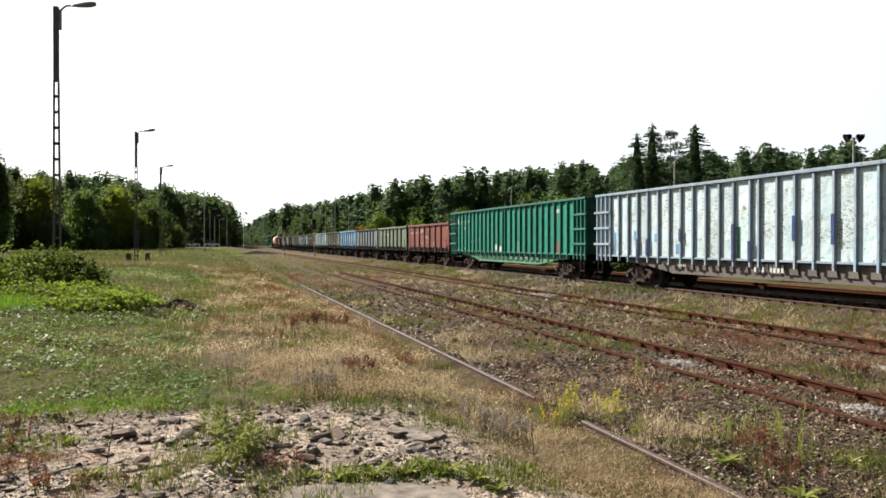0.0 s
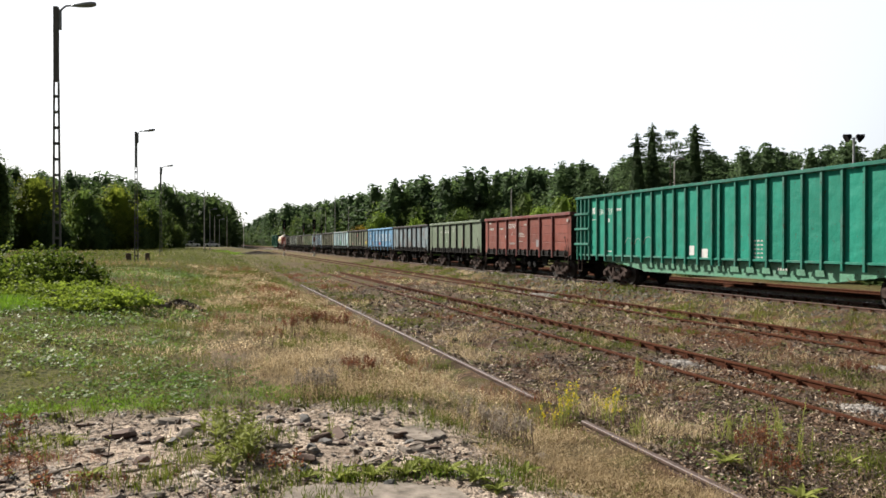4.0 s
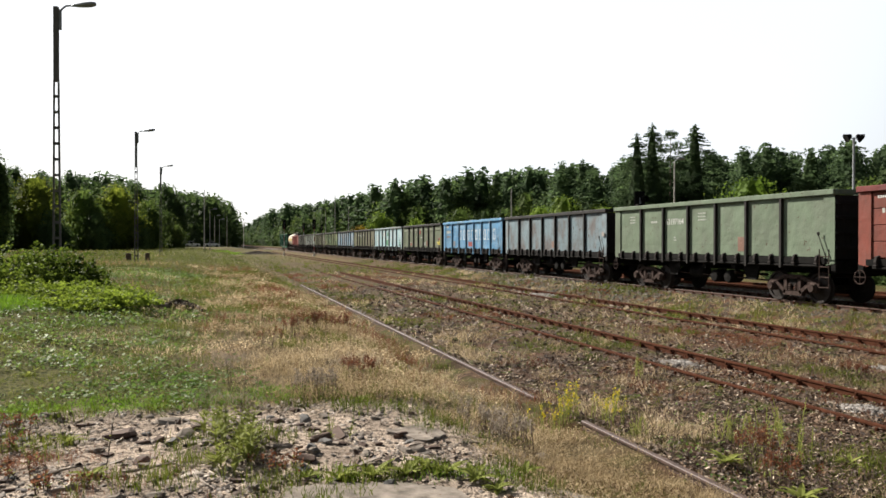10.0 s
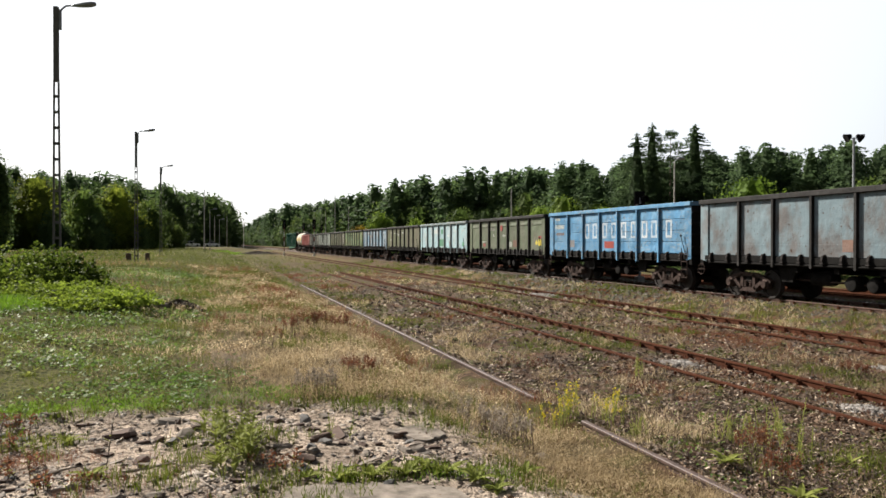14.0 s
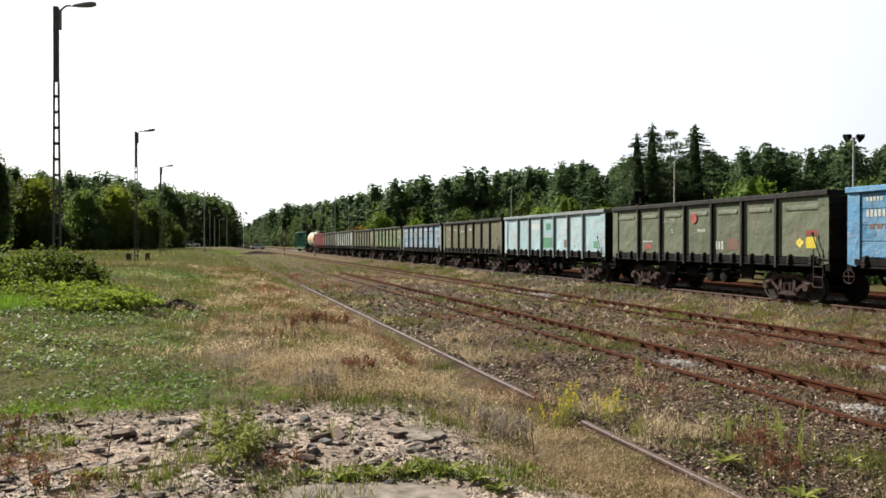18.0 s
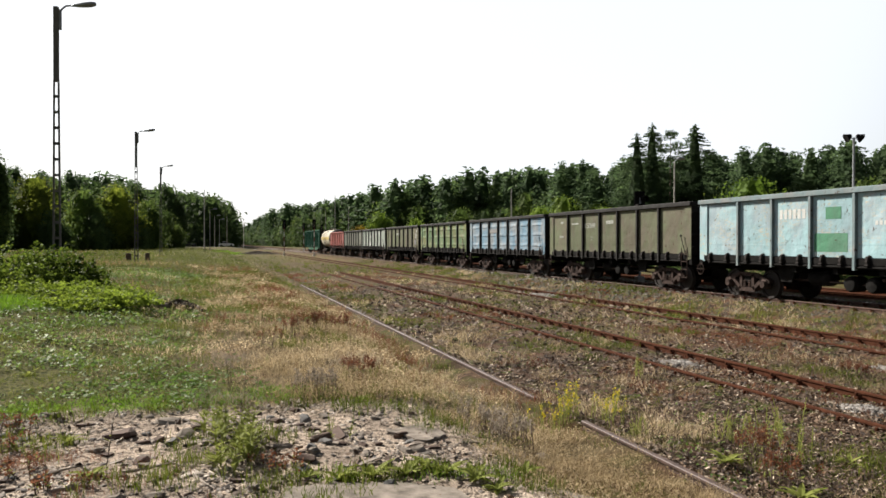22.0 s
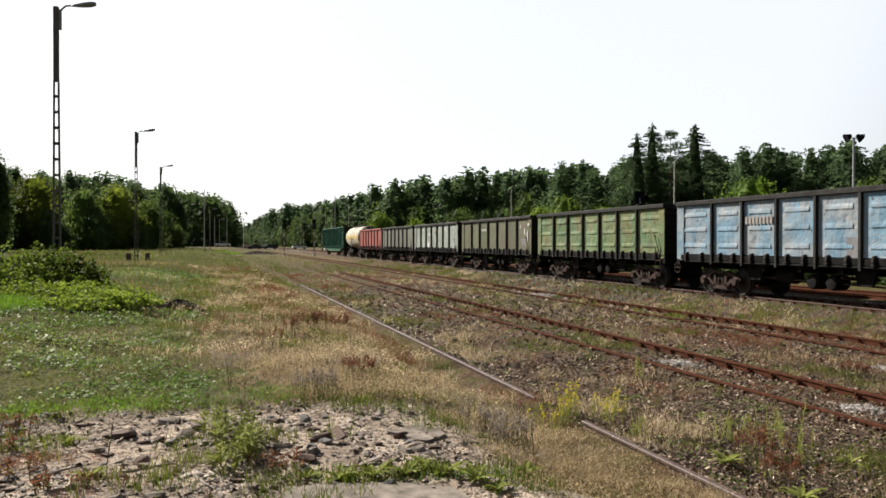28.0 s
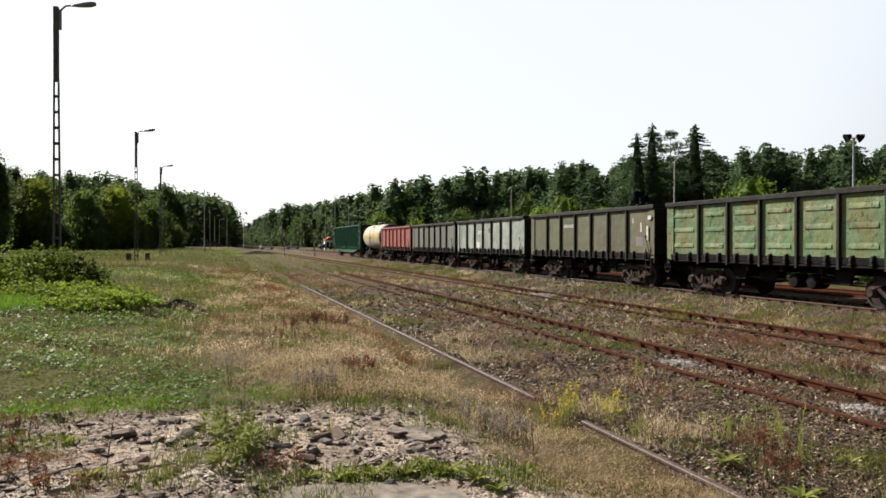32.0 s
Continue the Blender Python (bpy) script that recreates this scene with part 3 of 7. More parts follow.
def chip_wagon(label, body_mat, trim_mat, sill_mat):
    """Long high-sided wagon with close posts and a fish-belly sill."""
    g = thing("chip_wagon", label, "goods wagon", "wagons of the train")
    L, W, z0, z1 = 11.25, 1.42, 1.32, 4.03
    # Ends take a darker paint than the sides: their shade is in the colour.
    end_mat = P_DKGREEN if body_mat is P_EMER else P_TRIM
    part("floor", Shape().box((0, 0, 1.30), (2.7, 2 * L - 0.3, 0.12)), BLACK_STEEL, g)
    ys = sorted(k * v for k in (-1, 1) for v in [0.22] + [1.1 + 0.805 * i for i in range(11)])
    cage = [L - 0.06 - 0.42 * i for i in (3, 2, 1, 0)]
    allp = sorted(ys + [k * c for k in (-1, 1) for c in cage])
    for k in (-1, 1):
        for a, c in zip(allp, allp[1:]):
            part("side_panel", Shape().box((k * W, (a + c) / 2, (z0 + z1) / 2), (0.035, c - a, z1 - z0)), body_mat, g)
        for y in allp:
            w = 0.042
            part("post", Shape().prism([(k * 1.43, y - w), (k * 1.54, y - w), (k * 1.54, y + w), (k * 1.43, y + w)], "z", 1.06, z1 + 0.02), trim_mat, g)
        part("top_rail", Shape().box((k * 1.5, 0, z1 + 0.07), (0.16, 2 * L + 0.1, 0.12), 0.015), trim_mat, g)
        for e in (-1, 1):
            for z in (1.83, 2.57, 3.30):
                part("end_band", Shape().box((k * 1.53, e * (L - 0.61), z), (0.12, 1.52, 0.11), 0.012), trim_mat, g)
        part("side_ledge", Shape().box((k * 1.44, 0, 1.30), (0.12, 2 * L - 0.3, 0.08), 0.01), trim_mat, g)
        sill = [(-8.9, 1.02), (-8.9, 1.24), (8.9, 1.24), (8.9, 1.02), (7.6, 0.98), (5.2, 0.68), (-5.2, 0.68), (-7.6, 0.98)]
        part("fishbelly_sill", Shape().prism(sill, "x", k * 1.22, k * 1.27).box((k * 1.27, 0, 0.69), (0.14, 10.4, 0.05)), sill_mat, g)
        gus = Shape().prism([(-0.28, 0.86), (0.28, 0.86), (0.18, 1.22), (-0.18, 1.22)], "x", k * 1.28, k * 1.33).mesh("gusset", sill_mat)
        for i in range(-6, 7):
            p = part("gusset", gus, sill_mat, g)
            p.matrix_basis = pose(0, i * 0.8, 0)
    for e in (-1, 1):
        part("end_wall", Shape().box((0, e * (L - 0.1), (z0 + z1) / 2), (2.8, 0.06, z1 - z0)), end_mat, g, "end wall in darker paint for its shade")
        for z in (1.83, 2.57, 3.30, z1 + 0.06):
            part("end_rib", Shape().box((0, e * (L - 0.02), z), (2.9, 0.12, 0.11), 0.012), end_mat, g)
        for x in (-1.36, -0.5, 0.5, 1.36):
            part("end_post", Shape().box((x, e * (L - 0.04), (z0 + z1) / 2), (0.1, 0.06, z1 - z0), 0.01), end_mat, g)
        part("end_beam", Shape().box((0, e * (L - 0.15), 1.14), (2.9, 0.3, 0.3), 0.02), BLACK_STEEL, g)
        coupler(g, e * (L - 0.1), e)
        bogie(g, e * 8.05)
        st = Shape()
        for y in (L - 0.55, L - 0.15):
            st.tube((-1.5, e * y, 0.5), (-1.5, e * y, 1.1), 0.025, 6)
        st.tube((-1.5, e * (L - 0.55), 0.5), (-1.5, e * (L - 0.15), 0.5), 0.025, 6)
        part("step", st, BOGIE, g)
    part("centre_sill", Shape().box((0, 0, 1.06), (0.45, 2 * L, 0.3)), BLACK_STEEL, g)
    for y in (-4.0, -2.0, 0.0, 2.0, 4.0):
        part("cross_bearer", Shape().box((0, y, 1.0), (2.4, 0.2, 0.4)), BLACK_STEEL, g)
    return g


def tank_wagon(label, shell, dark, band):
    g = thing("tank_wagon", label, "goods wagon", "wagons of the train")
    r, L, zc = 1.42, 5.35, 2.62
    prof = [(0.0, -L), (0.5, -L + 0.03), (0.95, -L + 0.14), (1.25, -L + 0.33), (r, -L + 0.62), (r, -L + 1.0)]
    # The cap turned from the sun has its shade put into its colour.
    part("tank_end", Shape().lathe(prof, "y", (0, 0, zc), 40), dark, g, "tank end with its shade painted black", smooth=True)
    part("tank_shell", Shape().lathe([(r, -L + 1.0), (r, L - 0.62), (1.25, L - 0.33), (0.95, L - 0.14), (0.5, L - 0.03), (0.0, L)], "y", (0, 0, zc), 40), shell, g, smooth=True)
    for k in (-1, 1):
        part("side_stripe", Shape().prism([(k * (r * math.cos(q) + 0.012), zc + r * math.sin(q)) for q in (-0.16, -0.05, 0.05, 0.16)] + [(k * (r * 0.985), zc)], "y", -L + 1.2, L - 1.0), band, g, "yellow stripe along the tank")
    for y in (-0.9, 0.9):
        part("tank_strap", Shape().lathe([(r, y - 0.06), (r + 0.02, y - 0.05), (r + 0.02, y + 0.05), (r, y + 0.06)], "y", (0, 0, zc), 40), dark, g, "dark steel strap")
    part("dome", Shape().lathe([(0.45, 1.35), (0.45, 1.62), (0.4, 1.68), (0.0, 1.7)], "z", (0, 0.3, zc), 20), shell, g)
    part("frame", Shape().box((0, 0, 1.10), (0.5, 11.0, 0.3), 0.02).box((0, -4.0, 1.25), (2.4, 0.5, 0.2)).box((0, 4.0, 1.25), (2.4, 0.5, 0.2)), BLACK_STEEL, g)
    pl = Shape().box((0, 0.3, zc + r + 0.05), (1.1, 2.2, 0.05))
    for x in (-0.52, 0.52):
        for y in (-0.75, 0.3, 1.35):
            pl.tube((x, y, zc + r), (x, y, zc + r + 0.5), 0.02, 5)
        pl.tube((x, -0.75, zc + r + 0.5), (x, 1.35, zc + r + 0.5), 0.02, 5)
    part("platform", pl, BLACK_STEEL, g)
    lad = Shape()
    for y in (0.1, 0.5):
        lad.tube((-1.5, y, 1.0), (-1.46, y, zc), 0.02, 5).tube((-1.46, y, zc), (-0.9, y, zc + 1.25), 0.02, 5)
    for i in range(8):
        lad.tube((-1.49, 0.1, 1.1 + 0.2 * i), (-1.49, 0.5, 1.1 + 0.2 * i), 0.015, 5)
    part("ladder", lad, GALV, g)
    for e in (-1, 1):
        part("end_beam", Shape().box((0, e * 5.4, 1.15), (2.8, 0.24, 0.32), 0.02), BLACK_STEEL, g)
        coupler(g, e * 5.35, e)
        bogie(g, e * 3.9)
    return g


P_RED = paint("faded_red_paint", (0.14, 0.039, 0.028), 0.4, second=(0.11, 0.04, 0.03), dirt=0.5, seed=1.0)
P_RED_TRIM = paint("red_trim_paint", (0.11, 0.027, 0.024), 0.4, seed=1.5)
P_RED2 = paint("salmon_red_paint", (0.21, 0.056, 0.045), 0.3, seed=21.0)
P_OLIVE = paint("grey_green_paint", (0.1, 0.13, 0.088), 0.3, second=(0.088, 0.106, 0.075), seed=2.0)
P_OLIVE2 = paint("khaki_paint", (0.076, 0.093, 0.058), 0.45, second=(0.09, 0.092, 0.066), seed=3.0, dents=0.8)
P_OLIVE3 = paint("dull_olive_paint", (0.083, 0.093, 0.052), 0.5, second=(0.085, 0.074, 0.052), seed=4.0)
# For dark trim, and for end walls with shade put into their colour.
P_TRIM = paint("grimy_trim_and_end_shade_paint", (0.013, 0.012, 0.011), 0.4, rust=(0.035, 0.022, 0.016), second=(0.019, 0.017, 0.016), seed=4.5)
P_GREY = paint("grey_blue_paint", (0.13, 0.175, 0.195), 0.5, second=(0.095, 0.088, 0.085), dirt=0.6, seed=5.0)
P_BLUE = paint("bright_blue_paint", (0.058, 0.165, 0.285), 0.4, second=(0.09, 0.19, 0.285), seed=6.0, scuff=(0.16, 0.2, 0.23), dents=0.95)
P_WHITE = paint("pale_blue_paint", (0.215, 0.325, 0.345), 0.5, second=(0.22, 0.275, 0.3), seed=7.0, scuff=(0.3, 0.29, 0.24), dents=0.6)
P_WHITE_T = paint("grey_turquoise_trim_paint", (0.115, 0.15, 0.155), 0.5, second=(0.14, 0.14, 0.135), seed=7.4)
P_SKY = paint("sky_blue_paint", (0.10, 0.17, 0.225), 0.45, second=(0.17, 0.185, 0.195), seed=8.0, scuff=(0.21, 0.21, 0.2), dents=1.0)
P_GREEN = paint("peeling_green_paint", (0.072, 0.125, 0.06), 0.95, second=(0.115, 0.115, 0.045), dirt=0.6, seed=9.0, scuff=(0.15, 0.15, 0.1), dents=0.9)
P_PALE = paint("pale_grey_green_paint", (0.158, 0.184, 0.154), 0.6, second=(0.247, 0.262, 0.240), seed=10.0)
P_DULL = paint("dull_grey_paint", (0.098, 0.101, 0.081), 0.5, seed=11.0)
P_EMER = paint("emerald_paint", (0.007, 0.146, 0.1), 0.12, second=(0.007, 0.126, 0.084), dirt=0.2, seed=12.0)
P_EMER_T = paint("emerald_trim_paint", (0.010, 0.110, 0.076), 0.15, dirt=0.2, seed=12.5)
P_EMER_S = paint("pale_green_sill_paint", (0.070, 0.175, 0.112), 0.3, seed=12.7)
P_CHALK = paint("chalky_white_paint", (0.37, 0.435, 0.455), 0.4, second=(0.31, 0.41, 0.43), dirt=0.25, seed=13.0, rust=(0.25, 0.2, 0.13), scuff=(0.17, 0.15, 0.08), dents=0.7)
P_CHALK_T = paint("pale_blue_grey_trim_paint", (0.17, 0.235, 0.29), 0.35, second=(0.23, 0.26, 0.29), seed=13.5)
P_BROWN_S = paint("brown_grey_sill_paint", (0.10, 0.085, 0.075), 0.4, seed=13.7)
P_DKGREEN = paint("dark_green_paint", (0.007, 0.074, 0.044), 0.2, dirt=0.2, seed=14.0)
P_CREAM = paint("cream_paint", (0.38, 0.34, 0.26), 0.35, second=(0.31, 0.275, 0.2), dirt=0.7, seed=15.0)
P_STRAP_SHADE = paint("dark_strap_and_end_shade", (0.03, 0.026, 0.024), 0.4, seed=16.0)
P_YELLOW = paint("yellow_paint", (0.36, 0.27, 0.08), 0.4, dirt=0.7, seed=17.0)
P_PATCH_B = paint("blue_patch_paint", (0.10, 0.22, 0.36), 0.2, seed=31.0)
P_PATCH_N = paint("navy_patch_paint", (0.02, 0.035, 0.13), 0.2, seed=32.0)
P_PATCH_G = paint("green_patch_paint", (0.06, 0.17, 0.10), 0.25, seed=33.0)
P_PATCH_R = paint("brown_patch_paint", (0.13, 0.075, 0.055), 0.3, seed=34.0)
P_PATCH_K = paint("grey_patch_paint", (0.14, 0.135, 0.14), 0.2, seed=35.0)
P_PATCH_RED = paint("red_patch_paint", (0.2, 0.04, 0.032), 0.2, seed=36.0)

# Each wagon with the distance of its middle behind the first red one.
TRAIN = []


def in_train(w, off):
    TRAIN.append((w, off))
    return w


def patch_on(w, material, y, z, wid, hgt, x=-1.426, label="repainted patch"):
    """A repainted patch on the side; y is its far edge."""
    return part("paint_patch", Shape().box((x, y - wid / 2, z), (0.006, wid, hgt)), material, w, label)


def number(w, body, size, y, z, squeeze=0.8, x=-1.429, material=None):
    p = lettering(w, body, size, x, y, z, material)
    p.matrix_basis = p.matrix_basis @ Matrix.Diagonal((squeeze, 1, 1, 1))
    return p


FADED = plain("faded_white_marking", (0.29, 0.3, 0.27), 0.8, 0.0, 0.3, 12)
PINK = plain("pinkish_marking", (0.21, 0.19, 0.175), 0.8, 0.0, 0.3, 12)
XC = -1.441

w = in_train(chip_wagon("long high-sided wagon in chalky white paint with turquoise posts", P_CHALK, P_CHALK_T, P_BROWN_S), -42.2)
patch_on(w, P_PATCH_B, 7.95, 2.2, 0.4, 0.4, XC)
patch_on(w, P_PATCH_B, 6.3, 2.1, 0.3, 0.35, XC)
patch_on(w, P_PATCH_B, 4.75, 1.65, 0.5, 0.4, XC)
patch_on(w, P_PATCH_B, 9.75, 1.85, 0.25, 1.0, XC)
for y, z, h in [(1.16, 1.9, 1.3), (-3.45, 2.3, 0.9), (-1.84, 2.35, 0.8), (4.38, 2.2, 0.5), (0.28, 1.6, 0.7), (7.6, 1.6, 0.9), (6.8, 1.7, 0.7)]:
    patch_on(w, P_PATCH_N, y, z, 0.125, h, -1.564, "navy primer on a post")
patch_on(w, P_PATCH_G, 1.0, 1.9, 0.2, 1.1, XC)
bars(w, -1.335, 0.25, 1.04, 1.5, 0.26, 8)
bars(w, -1.335, 5.9, 1.08, 0.5, 0.16, 4, FADED)
bars(w, -1.335, 4.9, 1.0, 0.9, 0.1, 6, FADED)
for y in (7.9, 7.1, 6.3, 5.5, 4.7, 3.9, 3.05, 2.25, 1.4):
    for i in range(4):
        bars(w, XC - 0.003, y, 3.75 - 0.14 * i - 0.2 * (y < 4), 0.42, 0.03, 3, P_PATCH_K)

w = in_train(chip_wagon("long high-sided emerald green wood-chip wagon", P_EMER, P_EMER_T, P_EMER_S), -18.55)
number(w, "5945", 0.42, 9.07, 3.2, 0.75, XC)
number(w, "7192", 0.42, 8.26, 3.2, 0.75, XC)
bars(w, XC, 9.72, 3.42, 0.3, 0.3, 2)
bars(w, XC, 9.8, 3.0, 0.5, 0.05, 5)
bars(w, XC, 7.4, 3.4, 0.45, 0.12, 3)
bars(w, XC, 8.2, 2.95, 0.2, 0.18, 2)
bars(w, XC, 8.25, 1.5, 0.45, 0.06, 4)
patch_on(w, WHITE_MARK, 1.75, 1.6, 0.34, 0.36, XC, "whitened panel")
patch_on(w, WHITE_MARK, 0.95, 1.5, 0.38, 0.34, XC, "whitened panel")
for i in range(5):
    bars(w, XC, -1.98, 1.4 + 0.14 * i, 0.5, 0.05, 3, FADED)
patch_on(w, P_PATCH_R, -7.64, 1.65, 0.6, 0.65, XC)
bars(w, XC, -7.64, 3.58, 0.6, 0.2, 4)
arc = Shape()
for c0, r0 in ((6.3, 0.33), (5.5, 0.3), (4.7, 0.36)):
    pts = [Vector((XC - 0.005, c0 - r0 * math.cos(a), 1.75 + 1.1 * r0 * math.sin(a))) for a in [0.2 + 0.3 * i for i in range(10)]]
    for p, q in zip(pts, pts[1:]):
        arc.tube(p, q, 0.012, 4)
tagged(part("chalk_scrawl", arc, FADED, w, "pale chalk arcs"), kind="stuff")
bars(w, -1.335, -3.0, 1.04, 0.5, 0.1, 4, FADED)

w = in_train(gondola("rusty red open goods wagon with plank-ribbed sides", P_RED, P_RED_TRIM, "planks"), 0.0)
number(w, "62237417", 0.40, 2.45, 2.78, 0.82)
number(w, "22", 0.2, 1.85, 2.38, 0.8)
bars(w, -1.429, 5.9, 3.17, 0.4, 0.08, 5)
bars(w, -1.429, 5.75, 2.78, 0.7, 0.13, 6, FADED)
bars(w, -1.429, 3.9, 2.78, 0.6, 0.1, 5, FADED)
bars(w, -1.429, 2.95, 2.28, 0.12, 0.12, 1)
bars(w, -1.429, 1.0, 3.2, 0.08, 0.2, 1, FADED)
for i in range(3):
    bars(w, -1.429, 0.7, 2.46 - 0.09 * i, 0.7 + 0.15 * i, 0.05, 7, FADED)
bars(w, -1.429, 0.7, 1.98, 0.6, 0.04, 6, FADED)
bars(w, -1.429, 2.2, 1.85, 0.9, 0.11, 5, PINK)
bars(w, -1.429, -0.15, 2.95, 0.35, 0.1, 3, FADED)
patch_on(w, P_PATCH_K, -1.95, 1.87, 0.45, 0.4)
patch_on(w, PINK, -6.1, 3.05, 0.2, 0.16, -1.52, "pale square mark")

w = in_train(gondola("grey-green open goods wagon with smooth sides", P_OLIVE, P_OLIVE, "flat", post_mat=P_TRIM), 13.92)
number(w, "63197164", 0.34, 2.45, 2.62, 0.9, -1.424)
number(w, "22", 0.22, 1.9, 1.98, 0.8, -1.424)
for i in range(3):
    bars(w, -1.424, 5.3, 3.0 - 0.12 * i, 0.45, 0.05, 5, FADED)
    bars(w, -1.424, 0.3, 3.0 - 0.12 * i, 0.5, 0.05, 5, FADED)
bars(w, -1.424, 3.6, 2.75, 0.5, 0.08, 5, FADED)
patch_on(w, P_PATCH_R, -2.05, 1.85, 0.45, 0.5, -1.424)

w = in_train(gondola("grey-blue dirty open goods wagon with smooth sides", P_GREY, P_TRIM, "flat"), 27.8)
patch_on(w, P_PATCH_R, -0.3, 1.8, 0.4, 0.36, -1.424)
patch_on(w, PINK, -6.15, 2.3, 0.25, 0.2, -1.52, "pinkish mark")

w = in_train(gondola("bright blue open goods wagon with white letters", P_BLUE, P_BLUE, "planks"), 41.45)
P_LETTER = paint("worn_white_lettering", (0.36, 0.39, 0.41), 0.9, rust=(0.07, 0.16, 0.26), second=(0.22, 0.28, 0.34), seed=6.3)
for y in (2.45, 1.65, 0.65, -0.2, -1.1, -1.95, -2.85, -3.6, -4.7):
    s1 = Shape()
    for dy in (0.07, 0.41):
        s1.box((-1.429, y - dy, 2.46), (0.006, 0.11, 0.72))
    for dz in (-0.31, 0.31):
        s1.box((-1.429, y - 0.24, 2.46 + dz), (0.006, 0.23, 0.10))
    part("brand_shape", s1, P_LETTER, w, "large worn white painted shape")
patch_on(w, P_PATCH_RED, 0.45, 1.8, 0.9, 0.32)
bars(w, -1.429, 5.9, 3.12, 0.6, 0.12, 5, FADED)
bars(w, -1.429, 5.9, 2.72, 1.1, 0.2, 8, FADED)
bars(w, -1.429, 5.8, 2.35, 1.0, 0.14, 4, P_PATCH_R)
patch_on(w, P_PATCH_K, 4.1, 1.85, 0.5, 0.36)

w = in_train(gondola("khaki open goods wagon with one pressed rib a panel", P_OLIVE2, P_TRIM, "top_rib"), 55.2)
number(w, "6677990", 0.34, 2.5, 2.68, 0.78, -1.424, PINK)
bars(w, -1.424, 1.12, 2.8, 0.18, 0.24, 1, PINK)
number(w, "22", 0.2, 1.85, 2.3, 0.8, -1.424)
part("paint_patch", Shape().prism([(0.29 + 0.2 * math.cos(a * 0.5236), 2.82 + 0.19 * math.sin(a * 0.5236)) for a in range(12)], "x", -1.456, -1.424), P_PATCH_RED, w, "faded red disc")
patch_on(w, P_PATCH_RED, 3.8, 1.75, 0.5, 0.2, -1.426)
bars(w, -1.424, 4.0, 1.95, 0.8, 0.08, 5, FADED)
bars(w, -1.424, 0.1, 2.35, 0.5, 0.12, 4, FADED)
bars(w, -1.424, -1.0, 1.8, 0.5, 0.3, 3, FADED)
patch_on(w, P_PATCH_R, -1.7, 1.85, 0.6, 0.4, -1.424)
P_HAZARD = paint("bright_yellow_paint", (0.46, 0.37, 0.03), 0.3, seed=37.0)
patch_on(w, P_HAZARD, -5.55, 1.9, 0.42, 0.34, -1.426, "yellow hazard mark")
dia = Shape().prism([(-5.28, 1.74), (-5.1, 1.9), (-5.28, 2.06), (-5.46, 1.9)], "x", -1.427, -1.421)
part("hazard_diamond", dia, P_HAZARD, w, "yellow diamond mark")
patch_on(w, P_PATCH_RED, -5.55, 2.2, 0.5, 0.16, -1.426)

w = in_train(gondola("pale blue scuffed open goods wagon", P_WHITE, P_WHITE_T, "flat"), 69.0)
patch_on(w, P_PATCH_G, 0.3, 2.78, 0.6, 0.36, -1.424)
patch_on(w, P_PATCH_G, 0.75, 1.9, 1.3, 0.55, -1.424)
patch_on(w, P_PATCH_R, -2.0, 1.85, 0.5, 0.4, -1.424)
patch_on(w, P_PATCH_G, -5.3, 1.8, 0.45, 0.34, -1.424)
bars(w, -1.424, 2.3, 2.8, 1.2, 0.3, 6, WHITE_MARK)
bars(w, -1.424, -1.5, 2.45, 0.6, 0.12, 4, WHITE_MARK)

w = in_train(gondola("dull olive open goods wagon with smooth sides", P_OLIVE3, P_TRIM, "flat"), 82.6)
bars(w, -1.424, 2.5, 2.74, 0.17, 0.24, 1, FADED)
number(w, "2508080", 0.34, 2.3, 2.62, 0.78, -1.424, FADED)
number(w, "22", 0.2, 1.85, 2.05, 0.8, -1.424, FADED)
bars(w, -1.424, 5.2, 2.95, 0.3, 0.12, 3, FADED)
bars(w, -1.424, 3.9, 2.85, 0.7, 0.1, 5, FADED)
bars(w, -1.424, 0.3, 2.85, 0.7, 0.16, 5, FADED)
bars(w, -1.424, 5.4, 2.2, 0.5, 0.1, 4, FADED)

w = in_train(gondola("sky blue and white worn open goods wagon with pressed panels", P_SKY, P_TRIM, "pressed"), 96.35)
bars(w, -1.465, 2.45, 2.66, 1.4, 0.26, 8, PINK)
patch_on(w, P_PATCH_K, -2.0, 1.75, 0.55, 0.6, -1.428)

in_train(gondola("peeling green open goods wagon with pressed panels", P_GREEN, P_TRIM, "pressed", 6.42), 110.2)

w = in_train(gondola("olive grey open goods wagon with smooth sides", P_OLIVE3, P_TRIM, "flat"), 124.1)
bars(w, -1.424, 2.3, 2.75, 1.4, 0.16, 7, FADED)
patch_on(w, WHITE_MARK, -5.35, 2.55, 0.1, 0.4, -1.424, "white paint drip")
patch_on(w, WHITE_MARK, -6.0, 2.3, 0.12, 0.6, -1.52, "white paint drip")
patch_on(w, WHITE_MARK, -4.7, 2.85, 0.08, 0.22, -1.424, "white paint drip")
patch_on(w, WHITE_MARK, -6.1, 2.95, 0.25, 0.16, -1.52, "white square mark")
patch_on(w, P_PATCH_K, -5.0, 1.95, 0.6, 0.4, -1.424)

w = in_train(gondola("pale grey-green stained open goods wagon", P_PALE, P_TRIM, "flat"), 138.2)
patch_on(w, P_PATCH_R, -0.2, 2.7, 0.5, 0.3, -1.424)
patch_on(w, WHITE_MARK, 2.2, 1.75, 0.6, 0.4, -1.424, "white stain")
bars(w, -1.424, 1.9, 2.6, 1.2, 0.24, 6, WHITE_MARK)
in_train(gondola("dull grey open goods wagon with smooth sides", P_DULL, P_TRIM, "flat"), 152.0)
